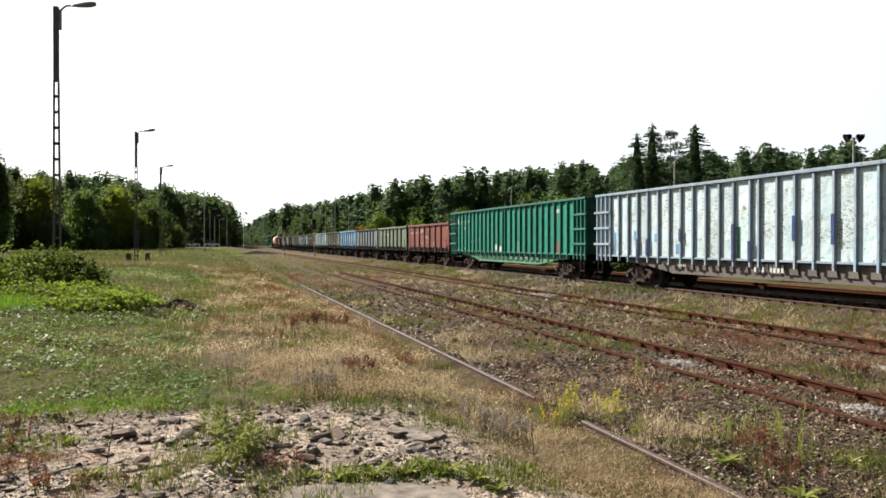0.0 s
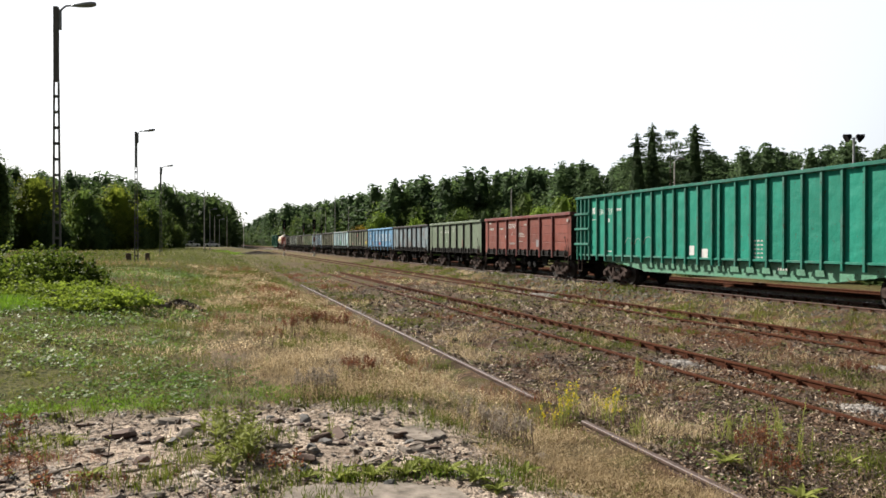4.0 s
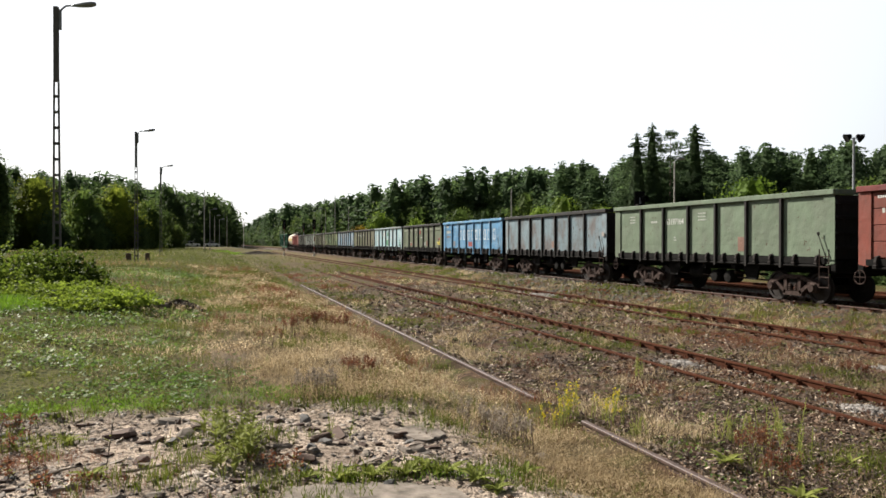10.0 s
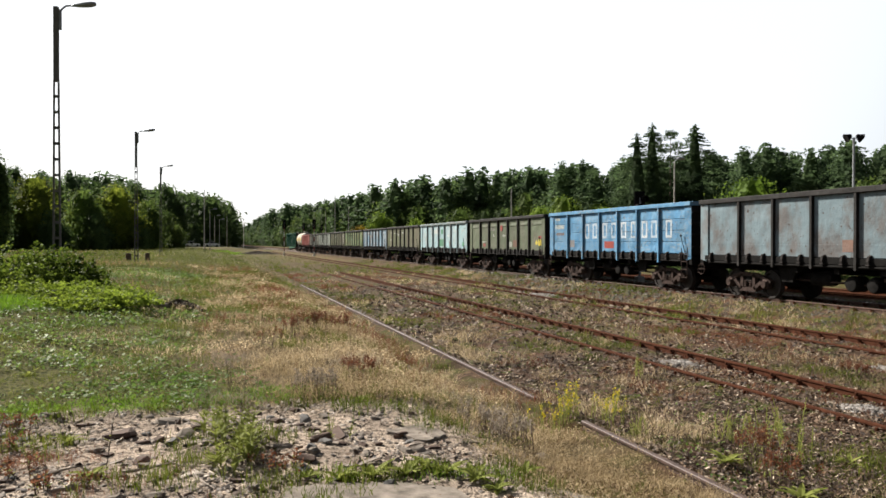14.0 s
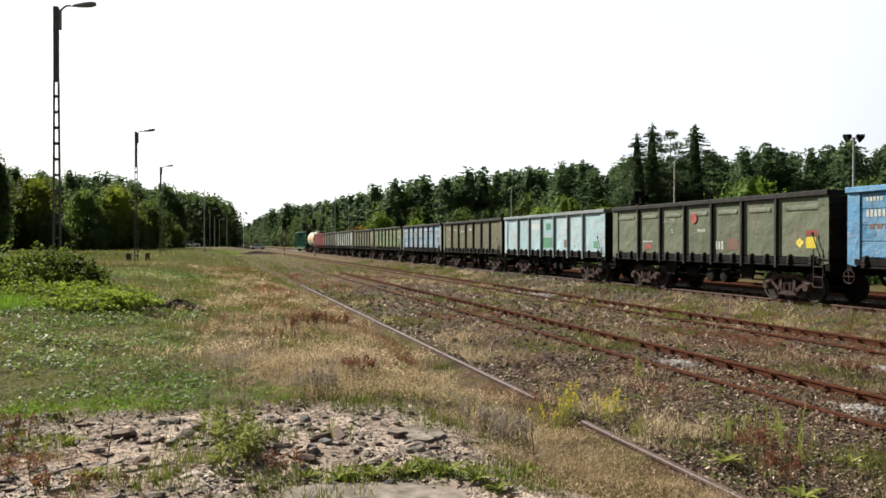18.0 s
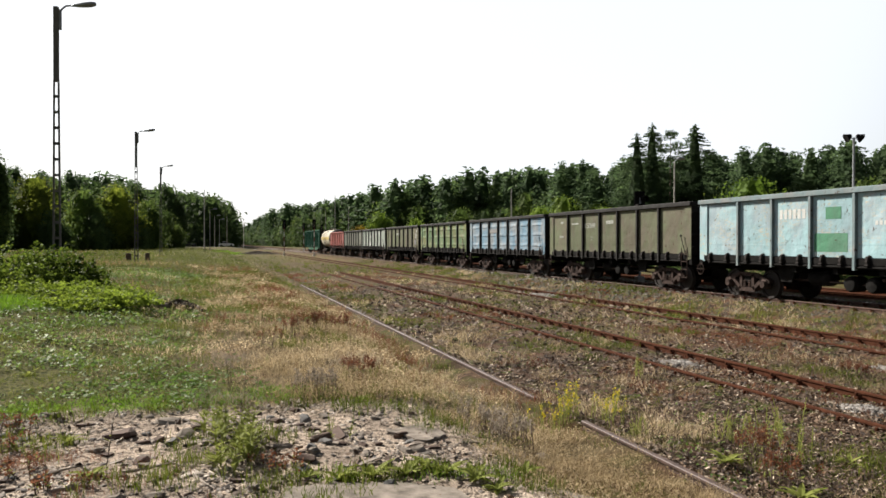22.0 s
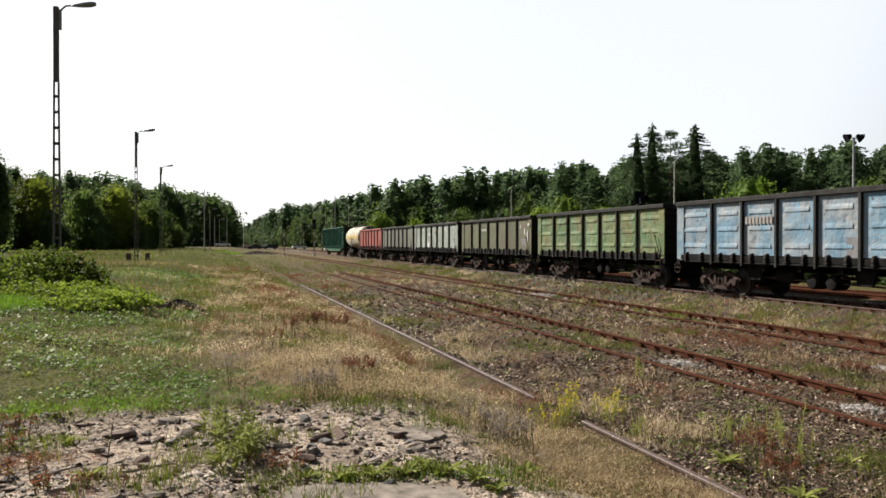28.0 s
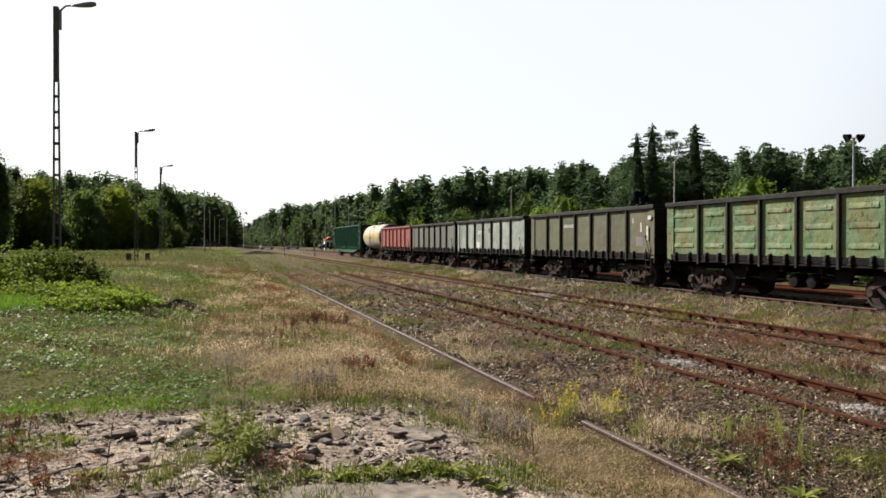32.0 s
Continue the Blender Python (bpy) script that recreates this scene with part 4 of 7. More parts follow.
in_train(gondola("salmon red open goods wagon with smooth sides", P_RED2, P_RED2, "flat"), 165.9)
in_train(tank_wagon("cream tank wagon, its shaded end painted black", P_CREAM, P_STRAP_SHADE, P_YELLOW), 178.6)
in_train(chip_wagon("dark green long high-sided wagon at the train's end", P_DKGREEN, P_DKGREEN, P_EMER_S), 196.1)

# Place of the first red wagon's middle along the track, by time.
RUN = [(0, 64.4), (1, 59.0), (2, 53.6), (3, 48.2), (4, 42.85), (5, 37.5), (6, 32.15), (7, 26.8), (8, 21.55), (9, 16.4), (10, 11.3), (11, 6.25),
       (12, 1.15), (13, -3.95), (14, -9.05), (15, -14.2), (16, -19.4), (17, -24.6), (18, -29.75), (19, -34.95), (20, -40.05), (21, -45.15),
       (22, -50.2), (23, -55.05), (24, -59.7), (25, -64.15), (26, -68.4), (27, -72.4), (28, -76.05), (29, -79.55), (30, -82.9), (31, -86.05), (32, -89.1)]


# ---- lamps, masts ----
def lattice_lamp(x, y, ground_z, top_z, label):
    g = thing("street_lamp", label, "street lamp", "lamps along the yard", pose(x, y, ground_z))
    h = top_z - ground_z
    legs = Shape()
    for k in (-1, 1):
        legs.prism([(k * 0.10 - 0.026, 0), (k * 0.10 + 0.026, 0), (k * 0.062 + 0.02, h * 0.74), (k * 0.062 - 0.02, h * 0.74)], "y", -0.06, 0.06)
    part("concrete_post", legs, CONCRETE_DARK, g)
    rung = Shape()
    z = 0.5
    while z < h * 0.74:
        rung.box((0, 0, z), (0.20 - 0.07 * z / h, 0.1, 0.08))
        z += 0.48
    part("post_rungs", rung, CONCRETE_DARK, g)
    part("post_head", Shape().box((0, 0, h * 0.87), (0.155, 0.14, h * 0.27), 0.02), CONCRETE_DARK, g)
    part("clamp", Shape().box((0.11, 0, h - 0.35), (0.09, 0.1, 0.62), 0.02), GALV, g)
    arm = Shape()
    pts = [Vector((0.11, 0, h - 0.1)), Vector((0.17, 0, h - 0.02)), Vector((0.27, 0, h + 0.08)), Vector((0.5, 0, h + 0.12))]
    for p, q in zip(pts, pts[1:]):
        arm.tube(p, q, 0.03, 8)
    part("arm", arm, GALV, g)
    head = Shape().lathe([(0.0, 0.0), (0.05, 0.02), (0.08, 0.15), (0.13, 0.5), (0.14, 0.8), (0.1, 0.97), (0.0, 1.02)], "x", (0, 0, 0), 14)
    hd = part("lantern", head, GALV, g, "grey lantern head", smooth=True)
    hd.matrix_basis = pose(0.42, 0, h + 0.1, 0, -9, 0) @ Matrix.Diagonal((0.72, 0.85, 0.6, 1))
    return g


CONCRETE_DARK = plain("weathered_concrete", (0.11, 0.105, 0.10), 0.9, 0.0, 0.25, 3)
for x, y, top in ((-4.6, 26.1, 9.05), (-4.7, 52.5, 8.85), (-4.83, 78.2, 9.05)):
    lattice_lamp(x, y, float(terrain(x, y)) - 0.05, top, "tall concrete lattice lamp post with one lantern")


# ---- woods ----
LEAF_DARK = leaf_mat("wood_leaves", (0.043, 0.072, 0.025), (0.112, 0.16, 0.05), 0.5, 0.85)
LEAF_MID = leaf_mat("young_leaves", (0.06, 0.098, 0.024), (0.15, 0.2, 0.045), 0.5, 0.8)
LEAF_PINE = leaf_mat("pine_needles", (0.04, 0.066, 0.03), (0.09, 0.132, 0.055), 0.5, 0.85)
LEAF_LIGHT = leaf_mat("bright_leaves", (0.09, 0.15, 0.02), (0.21, 0.29, 0.045))
LEAF_BIRCH = leaf_mat("yellow_green_leaves", (0.1, 0.135, 0.018), (0.23, 0.255, 0.036), 0.55, 0.9)
LEAF_YELLOW = leaf_mat("yellow_leaves", (0.25, 0.18, 0.02), (0.38, 0.28, 0.04))


def cards(rng, c, size, flat=0.0, out=None):
    """Small leaf cards round the points c, lying loosely across the directions out."""
    n = len(c)
    u = rng.normal(size=(n, 3))
    if out is not None:
        d = out / (np.linalg.norm(out, axis=1)[:, None] + 1e-9) + 0.38 * rng.normal(size=(n, 3))
        d /= np.linalg.norm(d, axis=1)[:, None]
        u -= d * (u * d).sum(1)[:, None]
    u /= np.linalg.norm(u, axis=1)[:, None]
    w = rng.normal(size=(n, 3)) if out is None else np.cross(d, u)
    w[:, 2] *= 1 - flat
    u[:, 2] *= 1 - flat
    w -= u * (u * w).sum(1)[:, None]
    w /= np.linalg.norm(w, axis=1)[:, None] + 1e-9
    s = size * rng.uniform(0.6, 1.35, (n, 1))
    a, b = u * s, w * s * rng.uniform(0.55, 0.95, (n, 1))
    return np.stack([c - a - 0.25 * b, c - 0.2 * a + b, c + a + 0.25 * b, c + 0.1 * a - b], 1)


def tufts(rng, c, r, n, size, flat=0.8):
    """Foliage as triangles: leaf cards over the outsides of the lobes (centres c, radii r)."""
    k = rng.choice(len(c), n, p=r ** 2 / (r ** 2).sum())
    d = rng.normal(size=(n, 3))
    d /= np.linalg.norm(d, axis=1)[:, None]
    p = c[k] + d * (r[k] * (0.5 + 0.6 * rng.random(n)))[:, None] * np.array([1, 1, flat])
    return cards(rng, p, size, 0.0, d + np.array([0, 0, 0.25]))[:, :3]


def shell(rng, h, prof, n, size, lumps=0.16, lean=0.0):
    """A full crown as triangles: leaf cards in a lumpy layer on the outline prof(t), over a dense dark heart."""
    ph = rng.random(8) * 6.28
    off = rng.normal(size=2) * lean

    def reach(t, a):
        w = 1 + lumps * (np.sin(3 * a + 9 * t + ph[0]) * np.sin(17 * t + 2 * a + ph[1]) + 0.8 * np.sin(5 * a - 21 * t + ph[2]) * np.sin(31 * t + ph[3]))
        return prof(t) * w * (1 + 0.5 * lumps * np.sin(9 * a + ph[4]) * np.sin(47 * t + 4 * a + ph[5]))

    def at(t, a, f):
        r = reach(t, a) * f
        return np.stack([r * np.cos(a) + off[0] * t, r * np.sin(a) + off[1] * t, h * t], -1)

    tt = np.linspace(0, 1, 400)
    cum = np.cumsum(prof(tt) + 0.02)
    t = np.interp(rng.random(n) * cum[-1], cum, tt)
    a = rng.random(n) * 2 * np.pi
    f = 0.56 + 0.56 * rng.random(n) ** 0.7
    p = at(t, a, f)
    p += rng.normal(size=(n, 3)) * size * 0.5
    out = np.stack([np.cos(a), np.sin(a), 0.15 + 1.1 * np.cos(9 * t * h / prof(tt).max() * 0.35 + 3 * a + ph[6])], -1)
    q = cards(rng, p, size, 0.0, out)[:, :3]
    m, ring = 9, 8
    ts = np.linspace(0.0, 0.95, m)
    g = at(*np.meshgrid(ts, np.arange(ring) * 2 * np.pi / ring, indexing="ij"), 0.55)
    i, j = np.meshgrid(np.arange(m - 1), np.arange(ring), indexing="ij")
    i, j, k = i.ravel(), j.ravel(), (j.ravel() + 1) % ring
    hull = np.concatenate([np.stack([g[i, j], g[i, k], g[i + 1, k]], 1), np.stack([g[i, j], g[i + 1, k], g[i + 1, j]], 1)])
    return np.concatenate([q, hull])


def broad_crown(rng, h, r, n, size, base=0.06, lumps=0.24, subs=4):
    """A broadleaf crown: full, rounded and lumpy, almost down to the ground."""
    def prof(t):
        return r * np.sqrt(np.clip(1 - ((np.clip(t, base, 1) - 0.48) / 0.525) ** 2, 0.0, 1)) * (t >= base) + 0.04 * r
    if subs == 1:
        return shell(rng, h, prof, n, size, lumps, 0.1 * r)
    out = []
    for i in range(subs):
        f, g = (0.78, 1.0) if i == 0 else (rng.uniform(0.42, 0.62), rng.uniform(0.55, 0.93))
        a, d = rng.random() * 6.28, 0.0 if i == 0 else rng.uniform(0.4, 0.62) * r
        q = shell(rng, h * g, lambda t: f * prof(t), int(n * (0.4 if i == 0 else 0.2)), size, lumps, 0.1 * r)
        out.append(q + np.array([d * math.cos(a), d * math.sin(a), 0.0]))
    return np.concatenate(out)


def pine_crown(rng, h, r, n, size):
    """A wood pine: full below, narrowing to an uneven blunt tip."""
    e = rng.uniform(0.42, 0.6)

    def prof(t):
        return r * np.clip(1.0 - t, 0, 1) ** e * np.clip(0.5 + 1.3 * t, 0, 1) * 1.1 + 0.02 * r
    return shell(rng, h, prof, n, size, 0.24, 0.14 * r)


def layered_crown(rng, h, r, n, size):
    """An old sparse pine: flat plates of needles on separate boughs, widest near the top."""
    t = np.concatenate([0.45 + 0.53 * rng.random(30), 0.1 + 0.35 * rng.random(14)])
    reach = r * rng.uniform(0.2, 1.0, 44) * np.clip(1.7 * (1.03 - t), 0.25, 0.75)
    an = rng.random(44) * 2 * np.pi
    c = np.stack([reach * np.cos(an), reach * np.sin(an), h * t + 0.22 * reach], 1)
    return tufts(rng, c, r * rng.uniform(0.16, 0.3, 44), n, size, 0.38)


def spruce_crown(rng, h, r, n, size, bare=0.0):
    """A spruce: whorls of boughs that droop and turn up at their ends, with hanging twigs."""
    m = 300
    t = np.concatenate([np.sort(bare + (0.94 - bare) * rng.random(m - 40) ** 0.8), 0.9 + 0.09 * rng.random(40)])
    t = t + 0.12 * (np.round(t * 26) / 26 - t)
    an = rng.random(m) * 2 * np.pi
    reach = r * (np.clip(1 - t, 0, 1) ** 0.72) * rng.uniform(0.62, 1.12, m)
    k = rng.choice(m, n, p=(reach + 0.03 * r) / (reach + 0.03 * r).sum())
    q = rng.random(n) ** 0.65
    d = q * reach[k]
    z = h * t[k] - 0.55 * d + 0.34 * d * q - np.abs(rng.normal(size=n)) * 0.016 * h * (1 - t[k]) * q
    side = rng.normal(size=n) * 0.10 * reach[k] * (1.15 - q)
    p = np.stack([d * np.cos(an[k]) - side * np.sin(an[k]), d * np.sin(an[k]) + side * np.cos(an[k]), z], 1)
    p[:, 2] = np.clip(p[:, 2], 0.02 * h, None)
    top = np.stack([rng.normal(size=60) * 0.003 * h, rng.normal(size=60) * 0.003 * h, h * (0.92 + 0.08 * rng.random(60))], 1)
    heart = shell(rng, h, lambda u: 0.45 * r * np.clip(1 - u, 0, 1) ** 0.75 * (u > bare) + 0.002 * h, 900, size, 0.2)
    return np.concatenate([cards(rng, np.concatenate([p, top]), size, 0.3)[:, :3], heart])


def trunk_shape(h, r, seed, limbs=True):
    rnd = random.Random(seed)
    s = Shape()
    p = Vector((0, 0, -0.3))
    steps = 5
    for i in range(steps):
        q = Vector((rnd.uniform(-0.1, 0.1), rnd.uniform(-0.1, 0.1), h * (i + 1) / steps))
        s.tube(p, q, r * (1 - i / steps * 0.85), 7, r * (1 - (i + 1) / steps * 0.85), False)
        if i >= 1 and limbs:
            for _ in range(3):
                a = rnd.uniform(0, 6.28)
                s.tube(q, q + Vector((math.cos(a), math.sin(a), 0.6)) * h * 0.14, r * 0.3, 5, r * 0.08, False)
        p = q
    return s


PROTO = {}
for i in range(5):
    rng = np.random.default_rng(100 + i)
    PROTO["broad", i] = broad_crown(rng, 1.0, 0.25, 2300, 0.019)
    PROTO["pine", i] = pine_crown(rng, 1.0, 0.15, 1900, 0.0165)
    PROTO["low", i] = broad_crown(rng, 1.0, 0.27, 620, 0.036, 0.0, subs=1)
    PROTO["far_broad", i] = broad_crown(rng, 1.0, 0.25, 460, 0.036, subs=1)
    PROTO["far_pine", i] = pine_crown(rng, 1.0, 0.15, 420, 0.032)


def wood(name, label, spots, material, category="trees"):
    """Far trees as one mesh: spots of (kind, x, y, z, height, width factor)."""
    rng = np.random.default_rng(len(spots))
    out = []
    for kind, x, y, z, h, wf in spots:
        if kind != "low" and math.hypot(x, y) > 205:
            kind = "far_" + kind
        p = PROTO[kind, int(rng.integers(0, 5))].reshape(-1, 3)
        a = rng.random() * 6.28
        c, s = math.cos(a), math.sin(a)
        q = np.stack([(p[:, 0] * c - p[:, 1] * s) * h * wf + x, (p[:, 0] * s + p[:, 1] * c) * h * wf + y, p[:, 2] * h + z], 1)
        out.append(q)
    return tagged(new(name, quads_mesh(name, np.concatenate(out), 3, material)), label, category, kind="stuff")


def along(pts, t):
    """Point at the share t of a polyline."""
    seg = [math.dist(a, b) for a, b in zip(pts, pts[1:])]
    d = t * sum(seg)
    for (a, b), s in zip(zip(pts, pts[1:]), seg):
        if d <= s:
            return a[0] + (b[0] - a[0]) * d / s, a[1] + (b[1] - a[1]) * d / s
        d -= s
    return pts[-1]


rnd = random.Random(7)
EDGE_R = [(150, 60), (128, 112), (102, 137), (74, 185), (52, 225), (36, 380), (30, 700)]
EDGE_L = [(-75, 120), (-48, 160), (-24, 182), (-11, 204)]
EDGE_L2 = [(-19, 258), (-8.5, 270), (0.5, 305), (6, 380), (10, 600)]
sp_b, sp_p, sp_m = [], [], []
for row in range(5):
    for i in range(112):
        x, y = along(EDGE_R, ((i + rnd.random()) / 112) ** 1.6)
        x, y = x + row * 7 + rnd.uniform(-2, 4), y + row * 6 + rnd.uniform(-3, 3)
        if row > 0 or rnd.random() < 0.4:
            if rnd.random() < 0.16:
                sp_b.append(("broad", x, y, 0, rnd.uniform(16.5, 19.5), rnd.uniform(1.0, 1.35)))
            else:
                sp_p.append(("pine", x, y, 0, rnd.uniform(19.6, 22.6) + row * 0.5 - 1.6 * float(ease(235, 275, y) * ease(430, 340, y)), rnd.uniform(1.3, 1.85)))
        else:
            h = rnd.uniform(14.5, 20.0) * (0.8 if row == 0 else 1)
            (sp_m if rnd.random() < 0.3 else sp_b).append(("broad", x, y, -1, h, rnd.uniform(0.9, 1.3)))
    for i in range(60 if row < 2 else 0):
        x, y = along(EDGE_R, ((i + rnd.random()) / 60) ** 1.9)
        sp_b.append(("low", x + row * 6 + rnd.uniform(-3, 3), y + row * 5, -1.5, rnd.uniform(6, 12), rnd.uniform(1.1, 1.7)))
for x, y, h in ((57, 99, 12.0), (61.5, 100, 13.5), (67, 99, 12.0), (53, 101, 12.5), (71, 98, 13.0), (49, 106, 13.0), (64, 104, 15.0)):
    sp_p.append(("pine", x, y, -0.2, h, 2.2))
# Low shrubs added behind the train to darken the view under the wagons.
for i in range(120):
    sp_b.append(("low", rnd.uniform(27, 34), 18 + i * 0.95, -0.4, rnd.uniform(1.0, 2.0), rnd.uniform(1.6, 2.6)))
for row in range(4):
    for edge, n in ((EDGE_L, 26), (EDGE_L2, 24)):
        for i in range(n):
            x, y = along(edge, (i + rnd.random()) / n)
            x, y = x - row * 4 + rnd.uniform(-2, 2), y + row * 7 + rnd.uniform(-2, 2)
            h = rnd.uniform(14.2, 17.0) + row * 0.5 + (4.0 if y > 240 else 0.2)
            if row > 1:
                sp_p.append(("pine", x, y, 0.2, h * 1.05, rnd.uniform(1.3, 1.8)))
            else:
                sp_b.append(("broad", x, y, -0.8, h, rnd.uniform(0.9, 1.3)))
            if row < 2:
                sp_b.append(("low", x + 2, y - 2, -0.8, rnd.uniform(4, 10), rnd.uniform(1.1, 1.7)))
for edge, n in ((EDGE_L, 30), (EDGE_L2, 26)):
    for i in range(n):
        x, y = along(edge, (i + rnd.random()) / n)
        sp_b.append(("low", x + rnd.uniform(-2, 2), y - 2 + rnd.uniform(-2, 2), -0.6, rnd.uniform(2.5, 5.0), rnd.uniform(1.5, 2.2)))
for i in range(70):
    x, y = along(EDGE_L, rnd.random())
    sp_b.append(("low", x - rnd.uniform(0, 8), y + rnd.uniform(4, 22), -0.6, rnd.uniform(4.0, 7.5), rnd.uniform(1.4, 2.0)))
for i in range(26):
    sp_p.append(("pine", rnd.uniform(4, 42), rnd.uniform(740, 860), -1, rnd.uniform(17, 22), rnd.uniform(1.5, 2.2)))
    sp_b.append(("broad", rnd.uniform(4, 42), rnd.uniform(700, 760), -2, rnd.uniform(9, 14), rnd.uniform(1.5, 2.2)))
wood("broadleaf_wood", "dark green broadleaf wood beyond the railway", sp_b, LEAF_DARK)
wood("mixed_wood", "lighter green broadleaf trees in the wood's edge", sp_m, LEAF_MID)
wood("pine_wood", "dark pine wood behind the station", sp_p, LEAF_PINE)


def tree(kind, x, y, z, h, wf, material, label, seed, n=2600, bare=0.0):
    """A tree of its own: tapered trunk with limbs and a crown of many leaf cards."""
    rng = np.random.default_rng(seed)
    name = {"spruce": "spruce_tree", "pine": "pine_tree", "broad": "broadleaf_tree", "shrub": "shrub"}[kind]
    g = thing(name, label, "shrub" if kind == "shrub" else "tree", "", pose(x, y, z, 0, 0, seed * 37 % 360))
    part("trunk", trunk_shape(h * (0.93 if kind in ("spruce", "pine") else 0.7), 0.014 * h, seed, kind in ("broad", "shrub")), BARK, g)
    if kind == "spruce":
        q = spruce_crown(rng, h, 0.33 * h * wf, int(6.5 * n), 0.0078 * h, bare)
    elif kind == "pine":
        q = layered_crown(rng, h, 0.19 * h * wf, int(1.9 * n), 0.010 * h)
    elif kind == "broad":
        q = broad_crown(rng, h, 0.27 * h * wf, int(1.9 * n), 0.0195 * h, 0.03, 0.34)
    else:
        q = broad_crown(rng, h, 0.42 * h * wf, int(1.3 * n), 0.026 * h, 0.0)
    tagged(part("crown", quads_mesh("crown", q, 3, material), material, g), kind="stuff")
    return g


tree("broad", -24.6, 102, 0.3, 12.6, 0.5, LEAF_DARK, "tall dark broadleaf tree at the wood's corner", 61)
SPRUCE_L = "tall dark spruce standing out above the wood"
tree("spruce", 55.8, 95, -0.2, 17.2, 1.3, LEAF_PINE, SPRUCE_L, 1, bare=0.03)
tree("spruce", 58.2, 95, -0.2, 18.7, 1.2, LEAF_PINE, SPRUCE_L, 2, 3000, 0.03)
tree("pine", 61.0, 95, -0.2, 17.9, 1.25, LEAF_PINE, "tall sparse pine beside the spruces", 3, 2200)
tree("spruce", 65.0, 95, -0.2, 18.9, 1.42, LEAF_PINE, SPRUCE_L, 4, 3800)
for i, (x, y, h, wf) in enumerate([(-29, 142, 13.0, 1.6), (-22, 147, 11.4, 1.5), (-16.5, 150, 12.2, 1.55), (-11.5, 156, 10.0, 1.5), (-36, 140, 11, 1.5), (-9.5, 172, 8.5, 1.4), (-25.5, 139, 7.5, 1.7), (-19, 143, 7.0, 1.7), (-13, 150, 6.0, 1.7), (-32, 134, 7.0, 1.6)]):
    tree("broad", x, y, 0.1, h, wf, LEAF_BIRCH if i in (0, 2, 4) else LEAF_DARK if i > 5 else LEAF_MID, "light green broadleaf tree at the wood's edge" if i < 6 else "low dark broadleaf tree at the wood's edge", 20 + i, 3200)
for i, (x, y, h, wf, m, lab) in enumerate([(55, 70, 9.2, 1.25, LEAF_LIGHT, "bright green shrub behind the tracks"), (52.0, 72, 6.5, 1.0, LEAF_MID, "green shrub behind the tracks"),
                                          (28.2, 110, 5.9, 0.7, LEAF_LIGHT, "bright green young tree behind the train"), (27.9, 150, 5.6, 1.3, LEAF_YELLOW, "yellowing shrub behind the train"),
                                          (31.5, 152, 8.5, 1.0, LEAF_LIGHT, "light green shrub behind the train"), (76, 76, 10.0, 1.0, LEAF_MID, "green shrub behind the tracks"),
                                          (40, 92, 7.0, 1.0, LEAF_LIGHT, "light green shrub behind the train"), (36.0, 112, 7.5, 1.1, LEAF_MID, "green shrub behind the train"),
                                          (45, 85, 6.8, 0.9, LEAF_LIGHT, "light green shrub behind the train"), (47, 99, 8.8, 1.0, LEAF_LIGHT, "light green young tree behind the train"), (52, 100, 8.2, 1.1, LEAF_LIGHT, "light green young tree behind the train")]):
    tree("shrub", x, y, -0.3, h, wf, m, lab, 40 + i, 2600)


# ---- bramble bush ----
BRAMBLE = leaf_mat("bramble_leaves", (0.09, 0.145, 0.019), (0.31, 0.39, 0.06), 0.5)


def bush(x, y, lobes, n, leaf, material, name, label, seed):
    """A spreading bush: leaves on uneven lobes (x, y, radius, height), with arching stems."""
    rng = np.random.default_rng(seed)
    g = thing(name, label, "bush", "", pose(x, y, float(terrain(x, y)) - 0.05))
    lobes = np.array(lobes)
    k = rng.choice(len(lobes), n, p=lobes[:, 2] ** 2 / (lobes[:, 2] ** 2).sum())
    d = rng.normal(size=(n, 3))
    d /= np.linalg.norm(d, axis=1)[:, None]
    d[:, 2] = np.abs(d[:, 2])
    rad = 0.66 + 0.30 * rng.random(n) ** 0.5 + 0.2 * np.sin(6 * d[:, 0] + 3 * k) * np.sin(7 * d[:, 1] + k) + 0.16 * np.sin(14 * d[:, 0] + 11 * d[:, 1] + k) * np.sin(9 * d[:, 2] + 2 * k)
    p = np.stack([lobes[k, 0] + d[:, 0] * lobes[k, 2] * rad, lobes[k, 1] + d[:, 1] * lobes[k, 2] * rad, d[:, 2] * lobes[k, 3] * rad], 1)
    p[:, 2] = np.clip(p[:, 2], 0.03, None)
    tagged(part("leaves", quads_mesh("leaves", cards(rng, p, leaf, 0.35), 4, material), material, g), kind="stuff")
    for i in range(14):
        L = lobes[rng.integers(0, len(lobes))]
        a = rng.random() * 6.28
        q = Vector((L[0], L[1], 0.0))
        part("stem", Shape().tube(q, q + Vector((math.cos(a) * L[2] * 0.9, math.sin(a) * L[2] * 0.9, L[3] * 1.05)), 0.015, 5, 0.005), BARK, g)


